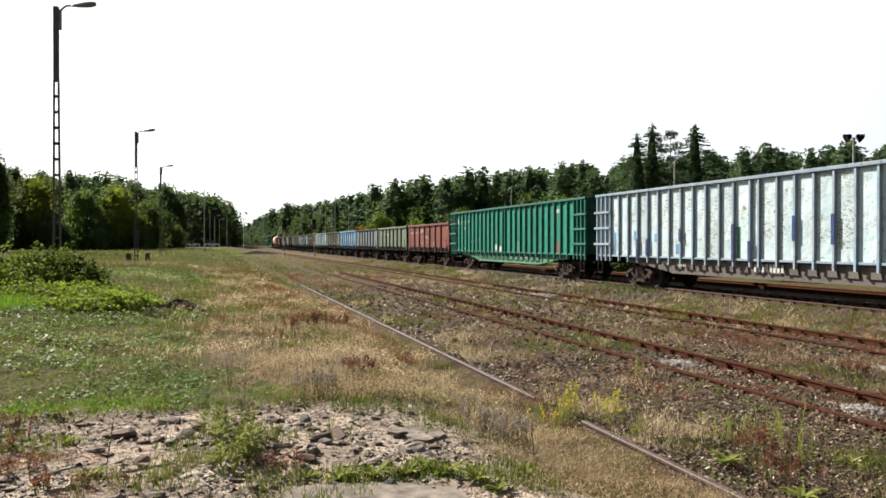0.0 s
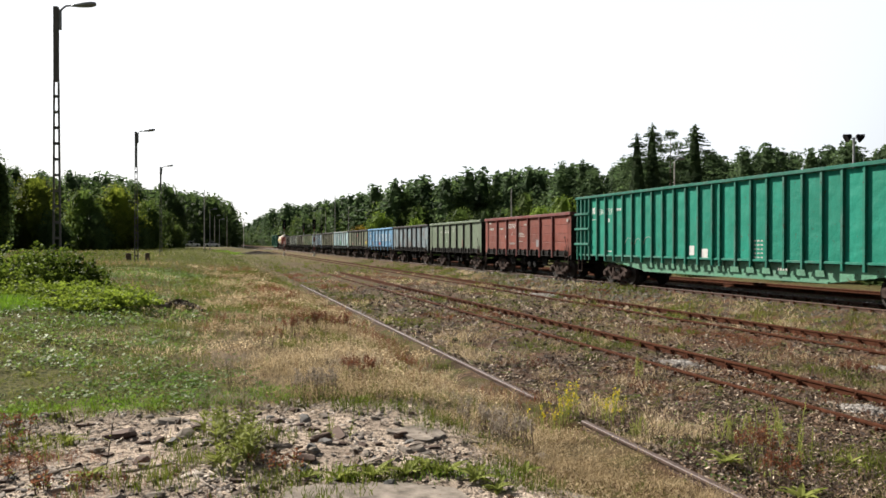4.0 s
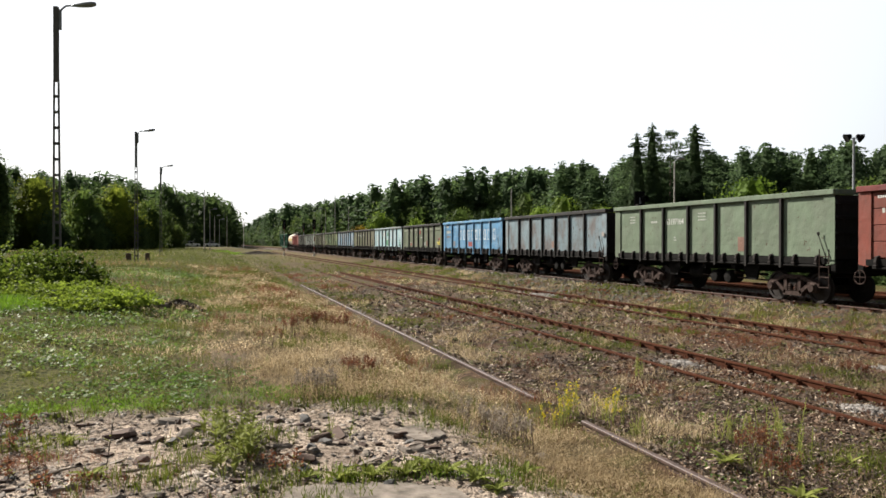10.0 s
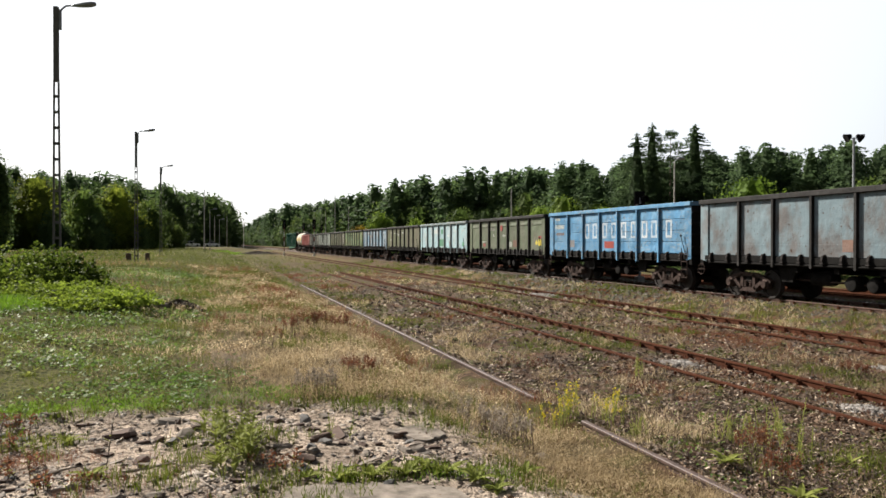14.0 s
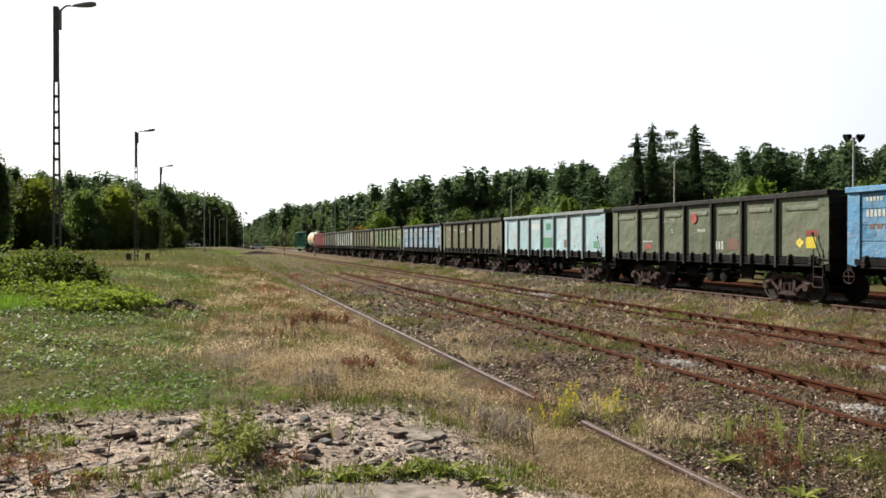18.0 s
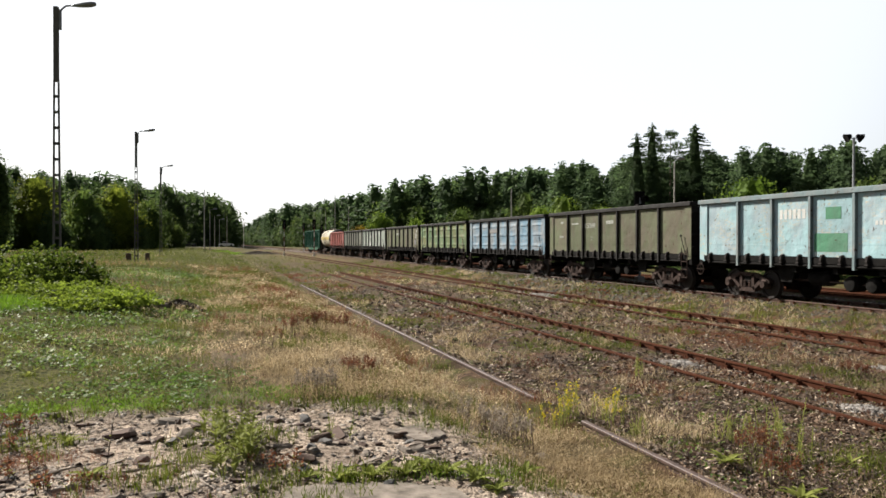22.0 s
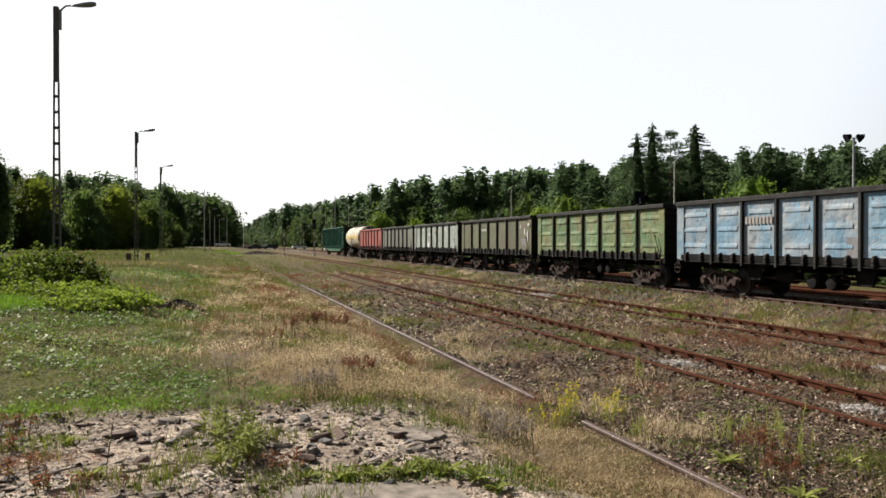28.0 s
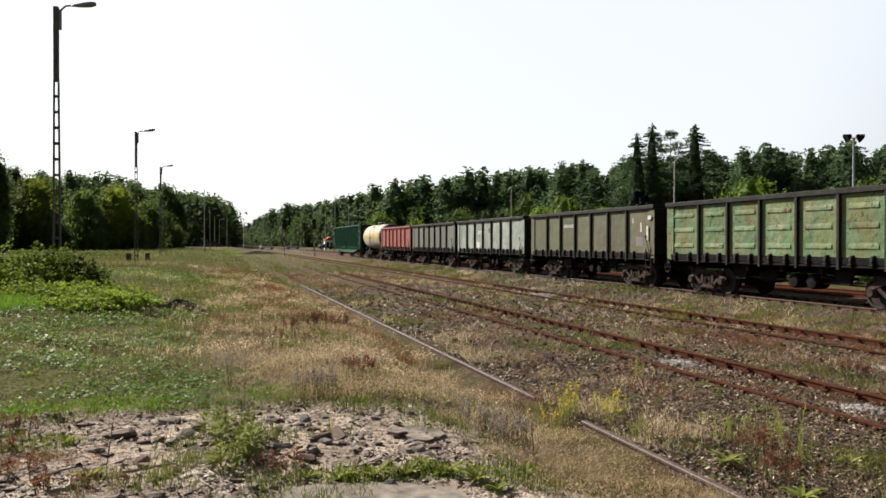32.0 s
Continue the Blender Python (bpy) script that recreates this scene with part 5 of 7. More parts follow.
def bramble():
    bush(-4.6, 22.6, [(0.35, 0.5, 1.1, 1.2), (-0.4, 0.4, 1.1, 1.12), (-1.3, 0.5, 1.2, 0.98), (-2.4, 0.6, 1.2, 0.9), (-3.4, 0.6, 1.1, 0.8), (0.95, 0.4, 0.85, 1.0), (1.4, 0.2, 0.65, 0.7), (-0.1, -0.5, 1.0, 0.85),
                      (-1.0, -0.6, 1.0, 0.75), (0.8, -0.5, 0.8, 0.62), (-2.0, -0.5, 1.0, 0.65), (0.2, -1.1, 0.9, 0.5)], 28000, 0.047, BRAMBLE, "bramble_bush", "dense dark green bramble bush beside the lamp", 5)
    bush(-3.0, 19.6, [(-0.2, -0.1, 0.8, 0.42), (0.5, -0.3, 0.8, 0.38), (1.1, -0.5, 0.6, 0.3), (1.5, -0.6, 0.4, 0.2), (-0.9, 0.7, 0.9, 0.5), (0.0, 0.9, 0.9, 0.5), (0.8, 0.9, 0.8, 0.4), (-1.6, 1.0, 0.9, 0.5),
                      (0.4, -1.2, 0.6, 0.25), (-0.2, -1.1, 0.5, 0.28), (-2.6, 1.2, 0.9, 0.5)], 17000, 0.036, NETTLE, "nettle_patch", "low yellow-green nettles spreading before the bramble", 6)


NETTLE = leaf_mat("nettle_leaves", (0.11, 0.165, 0.018), (0.29, 0.36, 0.05), 0.5)
bramble()


# ---- lamps and signals further off ----
def far_lamp(x, y, top, label, arm=1.0, head=True):
    gz = float(terrain(x, y)) - 0.05
    g = thing("lamp_post", label, "lamp post", "far lamp posts", pose(x, y, gz))
    h = top - gz
    part("pole", Shape().tube((0, 0, 0), (0, 0, h), 0.1, 8, 0.065), CONCRETE, g)
    if head:
        part("arm", Shape().tube((0, 0, h - 0.1), (arm * 0.9, 0, h + 0.25), 0.05, 6), GALV, g)
        part("lantern", Shape().lathe([(0.0, 0.0), (0.16, 0.1), (0.2, 0.5), (0.14, 0.8), (0.0, 0.9)], "x", (arm * 0.8 if arm > 0 else arm * 1.7, 0, h + 0.25), 10), GALV, g)
    return g


for x, y, top, arm, head in [(-1.7, 150, 11.7, 1, False), (-0.9, 190, 9.6, 1, True), (0.2, 237, 9.7, 1, True), (1.7, 265, 9.5, 1, True), (3.4, 220, 9.0, 1, False), (8.9, 250, 8.3, 1, False),
                             (27.7, 185, 13.3, 1, False), (27.5, 200, 10.4, -1, True), (27.6, 165, 8.9, 1, False), (29.5, 240, 12, 1, False), (43.7, 67.3, 10.0, 0.4, True), (33, 84, 8.2, 1, False)]:
    far_lamp(x, y, top, "grey lamp post beside the tracks", arm, head)


def flood_mast(x, y, top):
    gz = float(terrain(x, y)) - 0.05
    g = thing("floodlight_mast", "steel mast with two floodlights beyond the train", "floodlight", "", pose(x, y, gz))
    h = top - gz
    part("mast", Shape().tube((0, 0, 0), (0, 0, h), 0.15, 12, 0.1), GALV, g)
    part("crossbar", Shape().tube((-0.6, 0.18, h - 0.1), (0.6, -0.18, h - 0.1), 0.06, 8), GALV, g)
    for k in (-1, 1):
        s = Shape().lathe([(0.0, 0.0), (0.2, 0.05), (0.3, 0.3), (0.5, 0.62), (0.52, 0.7), (0.0, 0.66)], "z", (0, 0, 0), 14)
        p = part("floodlight", s, BLACK_STEEL, g, "black floodlight head")
        p.matrix_basis = pose(k * 0.22, -k * 0.06, h + 0.2, 0, k * 118, -16) @ Matrix.Diagonal((0.85, 0.85, 0.85, 1))
    return g


flood_mast(57.8, 59.3, 11.8)

RED_DULL = plain("dull_red_paint", (0.12, 0.03, 0.025), 0.7, 0.0, 0.2, 8)
RED_PAINT = plain("red_paint", (0.45, 0.04, 0.03), 0.6, 0.0, 0.15, 8)


def signal(x, y, top, label, striped=True, heads=3, stagger=False):
    gz = float(terrain(x, y)) - 0.05
    g = thing("railway_signal", label, "railway signal", "railway signals", pose(x, y, gz))
    h = top - gz
    n = 7 if striped else 1
    for i in range(n):
        part("post_section", Shape().tube((0, 0, h * i / n * 0.93), (0, 0, h * (i + 1) / n * 0.93), 0.075, 8), (RED_DULL if i % 2 else WHITE_MARK) if striped else GALV, g)
    part("backboard", Shape().box((0, 0, h - 0.85), (0.62, 0.1, 1.7), 0.04), BLACK_STEEL, g)
    for i in range(heads):
        z = h - 0.4 - 0.45 * i
        part("hood", Shape().lathe([(0.16, 0.0), (0.17, -0.3), (0.15, -0.3), (0.14, 0.0)], "y", ((0.18 * (-1) ** i if stagger else 0), -0.05, z), 12), BLACK_STEEL, g)
    part("base", Shape().box((0, 0, 0.15), (0.4, 0.4, 0.5), 0.03), CONCRETE, g)
    return g


for x, y, top in [(12.7, 149, 6.2), (16.35, 133, 5.9), (21.6, 197, 6.9), (27.2, 205, 6.6)]:
    signal(x, y, top, "red and white striped signal post with black lights")
signal(21.6, 36.5, 4.62, "black signal head standing beyond the train", False, 3, True)

# ---- level crossing, hut, mound ----
rd = Shape()
kerb = [-120, -60, -20, -5, 0, 3, 4, 5, 6, 7, 8, 9, 10, 11, 14, 18, 22, 30, 60, 120, 200]
for a, b in zip(kerb, kerb[1:]):
    p, q = float(road_z(a)) + 0.01, float(road_z(b)) + 0.01
    rd.add([(a, 223.6, p), (b, 223.6, q), (b, 230.4, q), (a, 230.4, p), (a, 223.6, p - 0.4), (b, 223.6, q - 0.4), (b, 230.4, q - 0.4), (a, 230.4, p - 0.4)],
           [(0, 1, 2, 3), (0, 4, 5, 1), (3, 2, 6, 7)])
solid("road", rd, ASPHALT, "asphalt road over the level crossing", "road", kind="structure")
hut = thing("crossing_hut", "small white hut with a red roof by the level crossing", "hut", "", pose(33.6, 238, 0))
part("wall", Shape().box((0, 0, 1.3), (2.6, 2.4, 2.8), 0.02), plain("white_plaster", (0.75, 0.74, 0.7), 0.85), hut)
part("roof", Shape().prism([(-1.6, 2.7), (1.6, 2.7), (0, 3.6)], "y", -1.5, 1.5), RED_PAINT, hut)
part("window", Shape().box((-0.3, -1.22, 1.6), (0.8, 0.06, 0.9)), BLACK_STEEL, hut)
part("door", Shape().box((0.8, -1.22, 1.0), (0.8, 0.06, 2.0)), SLEEPER, hut)

SOIL = plain("dark_soil", (0.04, 0.033, 0.027), 0.95, 0.0, 0.5, 3, spec=0.03)


def heap(name, label, category, x, y, rx, ry, h, material, seed, z=None):
    rng = random.Random(seed)
    s = Shape()
    n, m = 26, 9
    vs = []
    for j in range(m):
        f = j / (m - 1)
        for i in range(n):
            a = 2 * math.pi * i / n
            w = 1 + 0.16 * math.sin(3 * a + seed) + 0.1 * math.sin(7 * a + 2 * seed) + rng.uniform(-0.05, 0.05)
            vs.append((rx * f * w * math.cos(a), ry * f * w * math.sin(a), h * (1 - f ** 1.6) * (1 + rng.uniform(-0.18, 0.18)) - 0.06 * f))
    fs = [(j * n + i, j * n + (i + 1) % n, (j + 1) * n + (i + 1) % n, (j + 1) * n + i) for j in range(m - 1) for i in range(n)]
    s.add(vs, fs)
    return solid(name, s, material, label, category, m=pose(x, y, float(terrain(x, y)) if z is None else z), smooth=False)


heap("earth_mound", "dark earth mound at the end of the siding", "mound", 8.9, 168, 4.6, 3.0, 0.6, SOIL, 3)
heap("soil_mound", "small dark pile of soil and stones in the grass", "pile", -0.85, 20.8, 0.72, 0.5, 0.24, SOIL, 5)
for x, y, w in [(-4.5, 58.5, 0.3), (-5.7, 58.0, 0.36)]:
    solid("concrete_block", Shape().box((0, 0, 0.25), (w, 0.3, 0.6), 0.05), BARK, "dark old concrete stump in the grass", "concrete block", "stumps", pose(x, y, float(terrain(x, y))))


# ---- cars on the crossing road ----
GLASS = plain("dark_car_glass", (0.02, 0.022, 0.025), 0.12, 0.0, 0.1, 3, 0.0, spec=0.5)
TYRE = plain("tyre_rubber", (0.02, 0.02, 0.02), 0.85)


def car(label, paint_mat, estate=False):
    g = thing("car", label, "car", "cars at the crossing")
    side = [(-2.1, 0.3), (-2.12, 0.6), (-2.0, 0.82), (-0.95, 0.93), (0.95, 0.95), (1.95, 0.9), (2.12, 0.7), (2.1, 0.3)]
    part("body", Shape().prism(side, "y", -0.85, 0.85), paint_mat, g)
    r = 1.85 if estate else 1.35
    part("glasshouse", Shape().prism([(-1.05, 0.92), (-0.35, 1.36), (1.2 if estate else 0.8, 1.38), (r, 0.94)], "y", -0.74, 0.74), GLASS, g)
    part("roof", Shape().prism([(-0.38, 1.365), (-0.2, 1.43), (1.0 if estate else 0.7, 1.44), (1.25 if estate else 0.85, 1.385)], "y", -0.7, 0.7), paint_mat, g)
    for x in (-0.95, 0.3):
        part("pillar", Shape().box((x + 0.5, 0, 1.15), (0.07, 1.5, 0.46)), paint_mat, g)
    for e in (-1, 1):
        part("bumper", Shape().box((e * 2.1, 0, 0.42), (0.12, 1.6, 0.2), 0.04), BLACK_STEEL, g)
        for k in (-1, 1):
            part("lamp", Shape().box((e * 2.06, k * 0.62, 0.7), (0.1, 0.3, 0.14), 0.03), WHITE_MARK if e < 0 else RED_PAINT, g)
            w = part("wheel", Shape().lathe([(0.0, -0.1), (0.2, -0.11), (0.31, -0.1), (0.32, 0.0), (0.31, 0.1), (0.2, 0.11), (0.0, 0.1)], "y", (0, 0, 0), 16), TYRE, g)
            w.matrix_basis = pose(e * 1.3, k * 0.76, 0.31)
            CAR_WHEELS.append((w, e, k))
    return g


CAR_WHEELS = []
C_WHITE = plain("white_car_paint", (0.86, 0.87, 0.88), 0.2, 0.0, 0.03, 2, 0.0, spec=0.5)
C_SILVER = plain("silver_car_paint", (0.45, 0.47, 0.5), 0.25, 0.4, 0.05, 2, 0.0, spec=0.5)
C_DARK = plain("dark_car_paint", (0.03, 0.035, 0.045), 0.25, 0.0, 0.1, 2, 0.0, spec=0.5)
# Rows of (seconds, x on the road); cars on the near lane go towards +x, the far lane towards -x.
CARS = [
    (car("white car that waits at the crossing", C_WHITE), 1, [(0, -0.5), (15.4, -0.5), (16.5, 4.8), (17, 6.9), (18, 11.9), (19, 16.9), (20, 22.6), (22, 34), (25, 56), (32, 110)]),
    (car("white estate car that waits behind another", C_WHITE, True), 1, [(0, -5.7), (19.2, -5.7), (20, -2.9), (21, 0.2), (22, 3.3), (23, 6.5), (24, 9.8), (25.5, 15), (27.5, 21.9), (29, 26.6), (32, 36.5)]),
    (car("dark car following over the crossing", C_DARK), 1, [(0, -70), (18, -40), (22, -6.9), (23.5, -1.9), (25, 4), (26.5, 9.4), (28.5, 17.2), (30, 22.6), (32, 31)]),
    (car("white hatchback behind the dark car", C_WHITE, True), 1, [(0, -90), (22, -28), (25, -7.7), (26.5, -2.8), (28, 2.4), (30, 8.3), (32, 14.4)]),
    (car("dark blue car at the end of the queue", C_DARK), 1, [(0, -110), (25, -34), (29, -8.5), (30.5, -4.3), (32, 0.2)]),
    (car("dark saloon coming the other way", C_DARK), -1, [(0, 130), (20, 52), (23, 28.8), (24, 25.7), (25.5, 20.3), (27.5, 13), (29, 7.7), (30.5, 2.4), (32, -2.8)]),
    (car("silver saloon coming the other way", C_SILVER), -1, [(0, 160), (24, 66), (28, 42), (30, 31), (32, 22)]),
]


# ---- ground cover ----
def blades(rng, pts, n, h, spread, width, lean=0.35, hvar=0.4):
    """n blades from each root point (x, y, z); four corners each, tapering to a tip."""
    m = len(pts)
    h = np.broadcast_to(np.asarray(h, float), (m,))
    spread, width = np.broadcast_to(np.asarray(spread, float), (m,)), np.broadcast_to(np.asarray(width, float), (m,))
    root = np.repeat(pts, n, 0)
    hh = np.repeat(h, n) * rng.uniform(1 - hvar, 1 + hvar, m * n)
    sp, wd = np.repeat(spread, n), np.repeat(width, n)
    root = root + np.stack([rng.normal(size=m * n) * sp, rng.normal(size=m * n) * sp, np.full(m * n, -0.01)], 1)
    a = rng.random(m * n) * 2 * np.pi
    d = np.stack([np.cos(a), np.sin(a), np.zeros(m * n)], 1)
    side = np.stack([-np.sin(a + 0.6), np.cos(a + 0.6), np.zeros(m * n)], 1) * wd[:, None]
    tilt = lean * rng.random(m * n) * hh
    midp = root + d * (tilt * 0.3)[:, None] + np.array([0, 0, 1]) * (hh * 0.55)[:, None]
    tip = root + d * tilt[:, None] + np.array([0, 0, 1]) * hh[:, None]
    return np.stack([root - side, midp - side * 0.6, tip, midp + side * 0.6], 1)


def scatter(rng, n, x0, x1, y0, y1, weight):
    """Places on the ground, closer together near y0, kept by a weight of 0 to 1."""
    y = y0 * (y1 / y0) ** rng.random(n)
    t = rng.random(n)
    lo, hi = x0(y) if callable(x0) else x0, x1(y) if callable(x1) else x1
    x = lo + (hi - lo) * t
    keep = rng.random(n) < weight(x, y)
    x, y = x[keep], y[keep]
    near = ease(80, 30, y) * ease(-14, -8, x) * ease(22, 16, x)
    z = terrain(x, y) + bumps(x, y) * near * (1 - 0.75 * ease(5.2, 6.5, x))
    return np.stack([x, y, z], 1)


GRASS = leaf_mat("green_grass", (0.056, 0.077, 0.01), (0.185, 0.198, 0.037), 0.45, 1.0, 0.0)
LUSH = leaf_mat("lush_grass_blades", (0.1, 0.19, 0.014), (0.2, 0.32, 0.035), 0.5, 1.0, 0.0)
WEED = leaf_mat("weed_leaves", (0.07, 0.125, 0.022), (0.22, 0.29, 0.075), 0.45, 1.0, 0.0)
YOUNG = leaf_mat("yellow_green_weed", (0.16, 0.19, 0.04), (0.35, 0.36, 0.11), 0.45, 1.0, 0.0)
WEED.node_tree.nodes["Principled BSDF"].inputs["Specular IOR Level"].default_value = 0.22
STRAW = leaf_mat("dry_straw", (0.28, 0.21, 0.115), (0.84, 0.69, 0.46), 0.45, 1.0, 0.0)
SORREL = leaf_mat("red_brown_seed_heads", (0.11, 0.042, 0.024), (0.25, 0.115, 0.062), 0.45, 1.0, 0.0)
BROWNG = leaf_mat("brown_withered_grass", (0.12, 0.084, 0.04), (0.3, 0.215, 0.105), 0.45, 1.0, 0.0)
OLIVEG = leaf_mat("rough_olive_grass", (0.062, 0.075, 0.018), (0.17, 0.18, 0.05), 0.45, 1.0, 0.0)
FLOWER = leaf_mat("yellow_flowers", (0.5, 0.4, 0.02), (0.7, 0.58, 0.05), 0.45, 1.0, 0.0)
GREYW = leaf_mat("withered_grey_stems", (0.2, 0.165, 0.13), (0.37, 0.32, 0.26), 0.45, 1.0, 0.0)


def left_edge(y):
    return -0.36 * y - 1.5


def patch(x, y, s, k, lo, hi):
    return ease(lo, hi, wob(x, y, s, k) + 0.5 * wob(x, y, 2.7 * s, k + 3))


def clear_of_rails(x, y):
    """1 away from the rails of the sidings, 0 beside them and, further off, before them."""
    out = np.ones_like(x)
    for r in (4.47, 7.887, 9.394, 13.187, 14.694, 18.213):
        d = r - x + (3.0 if r < 5 else 0.0) * (y < 10.3)
        out = out * (1 - ease(0.2 + 0.012 * y, 0.1 + 0.006 * y, d) * (d > -0.25))
    return out


def stuff(name, label, category, quads, material):
    return tagged(new(name, quads_mesh(name, np.concatenate([q.reshape(-1, 3) for q in quads]), 4, material)), label, category, kind="stuff")


def cover():
    rng = np.random.default_rng(11)
    # short green turf
    p = scatter(rng, 30000, left_edge, lambda y: np.where(y > 50, 17.0, 6.0), 8.2, 205, lambda x, y: clear_of_rails(x, y) * np.maximum(zones(x, y)[1], 0.6 * patch(x, y, 0.35, 6, -0.5, 0.4) * (x < 7.4) * (y > 20)) * (0.62 + 0.38 * patch(x, y, 1.3, 4, -0.4, 0.5)))
    k = np.clip(p[:, 1] / 12, 0.8, 6)
    q1 = blades(rng, p, 7, 0.075 * k ** 0.3, 0.05 * k ** 0.6, 0.006 * k ** 0.8, 1.3)
    p = scatter(rng, 20000, lambda y: np.full_like(y, 4.6), 18.2, 5.0, 90, lambda x, y: clear_of_rails(x, y) * (1 - 0.5 * ease(15, 23, y) * (x < 12.8)) * np.clip(1.1 * patch(x, y, 0.8, 9, 0.15, 0.6) + 0.7 * ((x > 14.9) & (x < 17.8)) * patch(x, y, 0.5, 7, -0.3, 0.4), 0, 1))
    k = np.clip(p[:, 1] / 12, 0.8, 5)
    q2 = blades(rng, p, 7, (0.05 + 0.11 * patch(p[:, 0], p[:, 1], 2.2, 2, -0.4, 0.8)) * k ** 0.4, 0.05 * k ** 0.5, 0.007 * k ** 0.8, 1.2)
    p = scatter(rng, 4200, -1.0, 4.4, 8.8, 50, lambda x, y: 0.9 * clear_of_rails(x, y) * patch(x, y, 0.9, 27, 0.0, 0.6))
    k = np.clip(p[:, 1] / 12, 0.8, 5)
    q4 = blades(rng, p, 8, 0.16 * k ** 0.3, 0.06 * k, 0.006 * k ** 0.8, 0.8)
    p = scatter(rng, 1500, -2.6, 2.6, 5.2, 9.2, lambda x, y: np.clip(patch(x, y, 1.7, 2, 0.35, 0.8) + 0.9 * (np.abs(y - 9.3 - 0.1 * x) < 0.35) + 0.8 * (np.abs(y - 6.15 + 0.12 * x) < 0.22) * (x > 0), 0, 1))
    q3 = blades(rng, p, 9, 0.12, 0.06, 0.006, 0.8)
    p = scatter(rng, 2300, 2.2, 7.5, 4.8, 11.5, lambda x, y: clear_of_rails(x, y) * patch(x, y, 1.9, 33, 0.0, 0.5))
    q5 = blades(rng, p, 9, 0.06, 0.05, 0.005, 1.8)
    stuff("green_grass", "short green turf among bare patches", "grass", [q1, q2, q3, q4, q5], GRASS)
    p = scatter(rng, 3000, -7.6, -3.0, 15.0, 21.5, lambda x, y: ease(1.0, 0.6, np.hypot((x + 5.0) / 1.7, (y - 18.3) / 1.9)))
    ps = scatter(rng, 2200, -3.6, 1.6, 8.9, 10.6, lambda x, y: ease(0.42, 0.15, np.abs(y - 9.55 - 0.12 * np.sin(2.3 * x) - 0.03 * x)) * (0.35 + 0.65 * patch(x, y, 1.9, 3, -0.4, 0.5)))
    strip = blades(rng, ps, 8, 0.06, 0.06, 0.006, 1.7)
    pf = scatter(rng, 650, 0.75, 2.4, 5.4, 6.5, lambda x, y: ease(0.26, 0.08, np.abs(y - 6.22 + 0.14 * x + 0.06 * np.sin(5 * x))) * (0.3 + 0.7 * patch(x, y, 3.0, 3, -0.4, 0.4)))
    front = blades(rng, pf, 7, 0.05, 0.05, 0.006, 1.2)
    pl = scatter(rng, 700, -1.5, 6.0, 160, 203, lambda x, y: ease(3.4, 2.2, np.abs(x - 2.6)))
    lawn = blades(rng, pl, 8, 0.14, 0.5, 0.04, 1.5)
    stuff("lush_grass", "lush bright green grass before the bramble", "grass", [blades(rng, p, 9, 0.13, 0.09, 0.009, 1.1), strip, front, lawn], LUSH)
    # broad low leaves in the turf
    p = scatter(rng, 25000, left_edge, 3.8, 8.6, 42, lambda x, y: clear_of_rails(x, y) * np.maximum(zones(x, y)[1], 0.35 * (y > 18)) * patch(x, y, 0.8, 6, -0.75, 0.15) * (0.25 + 0.75 * patch(x, y, 1.7, 41, -0.35, 0.3)))
    k = np.clip(p[:, 1] / 12, 0.8, 4)
    c = np.repeat(p, 4, 0) + rng.normal(size=(len(p) * 4, 3)) * np.stack([0.08 * np.repeat(k, 4), 0.08 * np.repeat(k, 4), np.full(len(p) * 4, 0.02)], 1) + np.array([0, 0, 0.06])
    w1 = cards(rng, c, np.repeat(0.026 * k ** 0.6, 4)[:, None], 0.62)
    p = scatter(rng, 9000, 4.7, 18.0, 5.0, 60, lambda x, y: 0.4 * patch(x, y, 1.1, 15, 0.15, 0.8))
    c = np.repeat(p, 5, 0) + rng.normal(size=(len(p) * 5, 3)) * np.array([0.11, 0.11, 0.02]) + np.array([0, 0, 0.04])
    w2 = cards(rng, c, 0.022, 0.5)
    stuff("low_weeds", "low broad-leaved weeds in the turf", "weeds", [w1, w2], WEED)
    # dry grass in clumps of uneven height
    p = scatter(rng, 17000, -2.5, 4.4, 8.9, 60, lambda x, y: clear_of_rails(x, y) * (1 - 0.7 * ease(20, 42, y)) * zones(x, y)[0] * (0.08 + 0.92 * patch(x, y, 1.1, 1, -0.35, 0.5)))
    k = np.clip(p[:, 1] / 14, 0.75, 4)
    tall = patch(p[:, 0], p[:, 1], 2.1, 5, -0.6, 0.8)
    d1 = blades(rng, p, 11, (0.06 + 0.15 * tall) * k ** 0.25, 0.05 * k ** 0.6, 0.0035 * k, 1.9, 0.5)
    top = p[rng.random(len(p)) < 0.95 * patch(p[:, 0], p[:, 1], 1.4, 23, -0.6, 0.3)]
    kt = np.repeat(np.clip(top[:, 1] / 14, 0.75, 4), 11)
    top = np.repeat(top, 11, 0) + rng.normal(size=(len(top) * 11, 3)) * np.stack([0.06 * kt ** 0.6, 0.06 * kt ** 0.6, 0.045 + 0 * kt], 1)
    top[:, 2] += 0.12
    heads = cards(rng, top, (0.016 * kt ** 0.8)[:, None], 0.3)
    p = scatter(rng, 2600, 2.3, 4.35, 4.7, 9.5, lambda x, y: 0.2 + 0.8 * patch(x, y, 2.2, 3, -0.3, 0.4))
    d2 = blades(rng, p, 11, 0.04 + 0.07 * patch(p[:, 0], p[:, 1], 3.0, 4, -0.6, 0.7), 0.09, 0.0035, 2.0, 0.5)
    low = np.repeat(p[rng.random(len(p)) < 0.6], 8, 0)
    low = low + rng.normal(size=low.shape) * np.array([0.09, 0.09, 0.03]) + np.array([0, 0, 0.06])
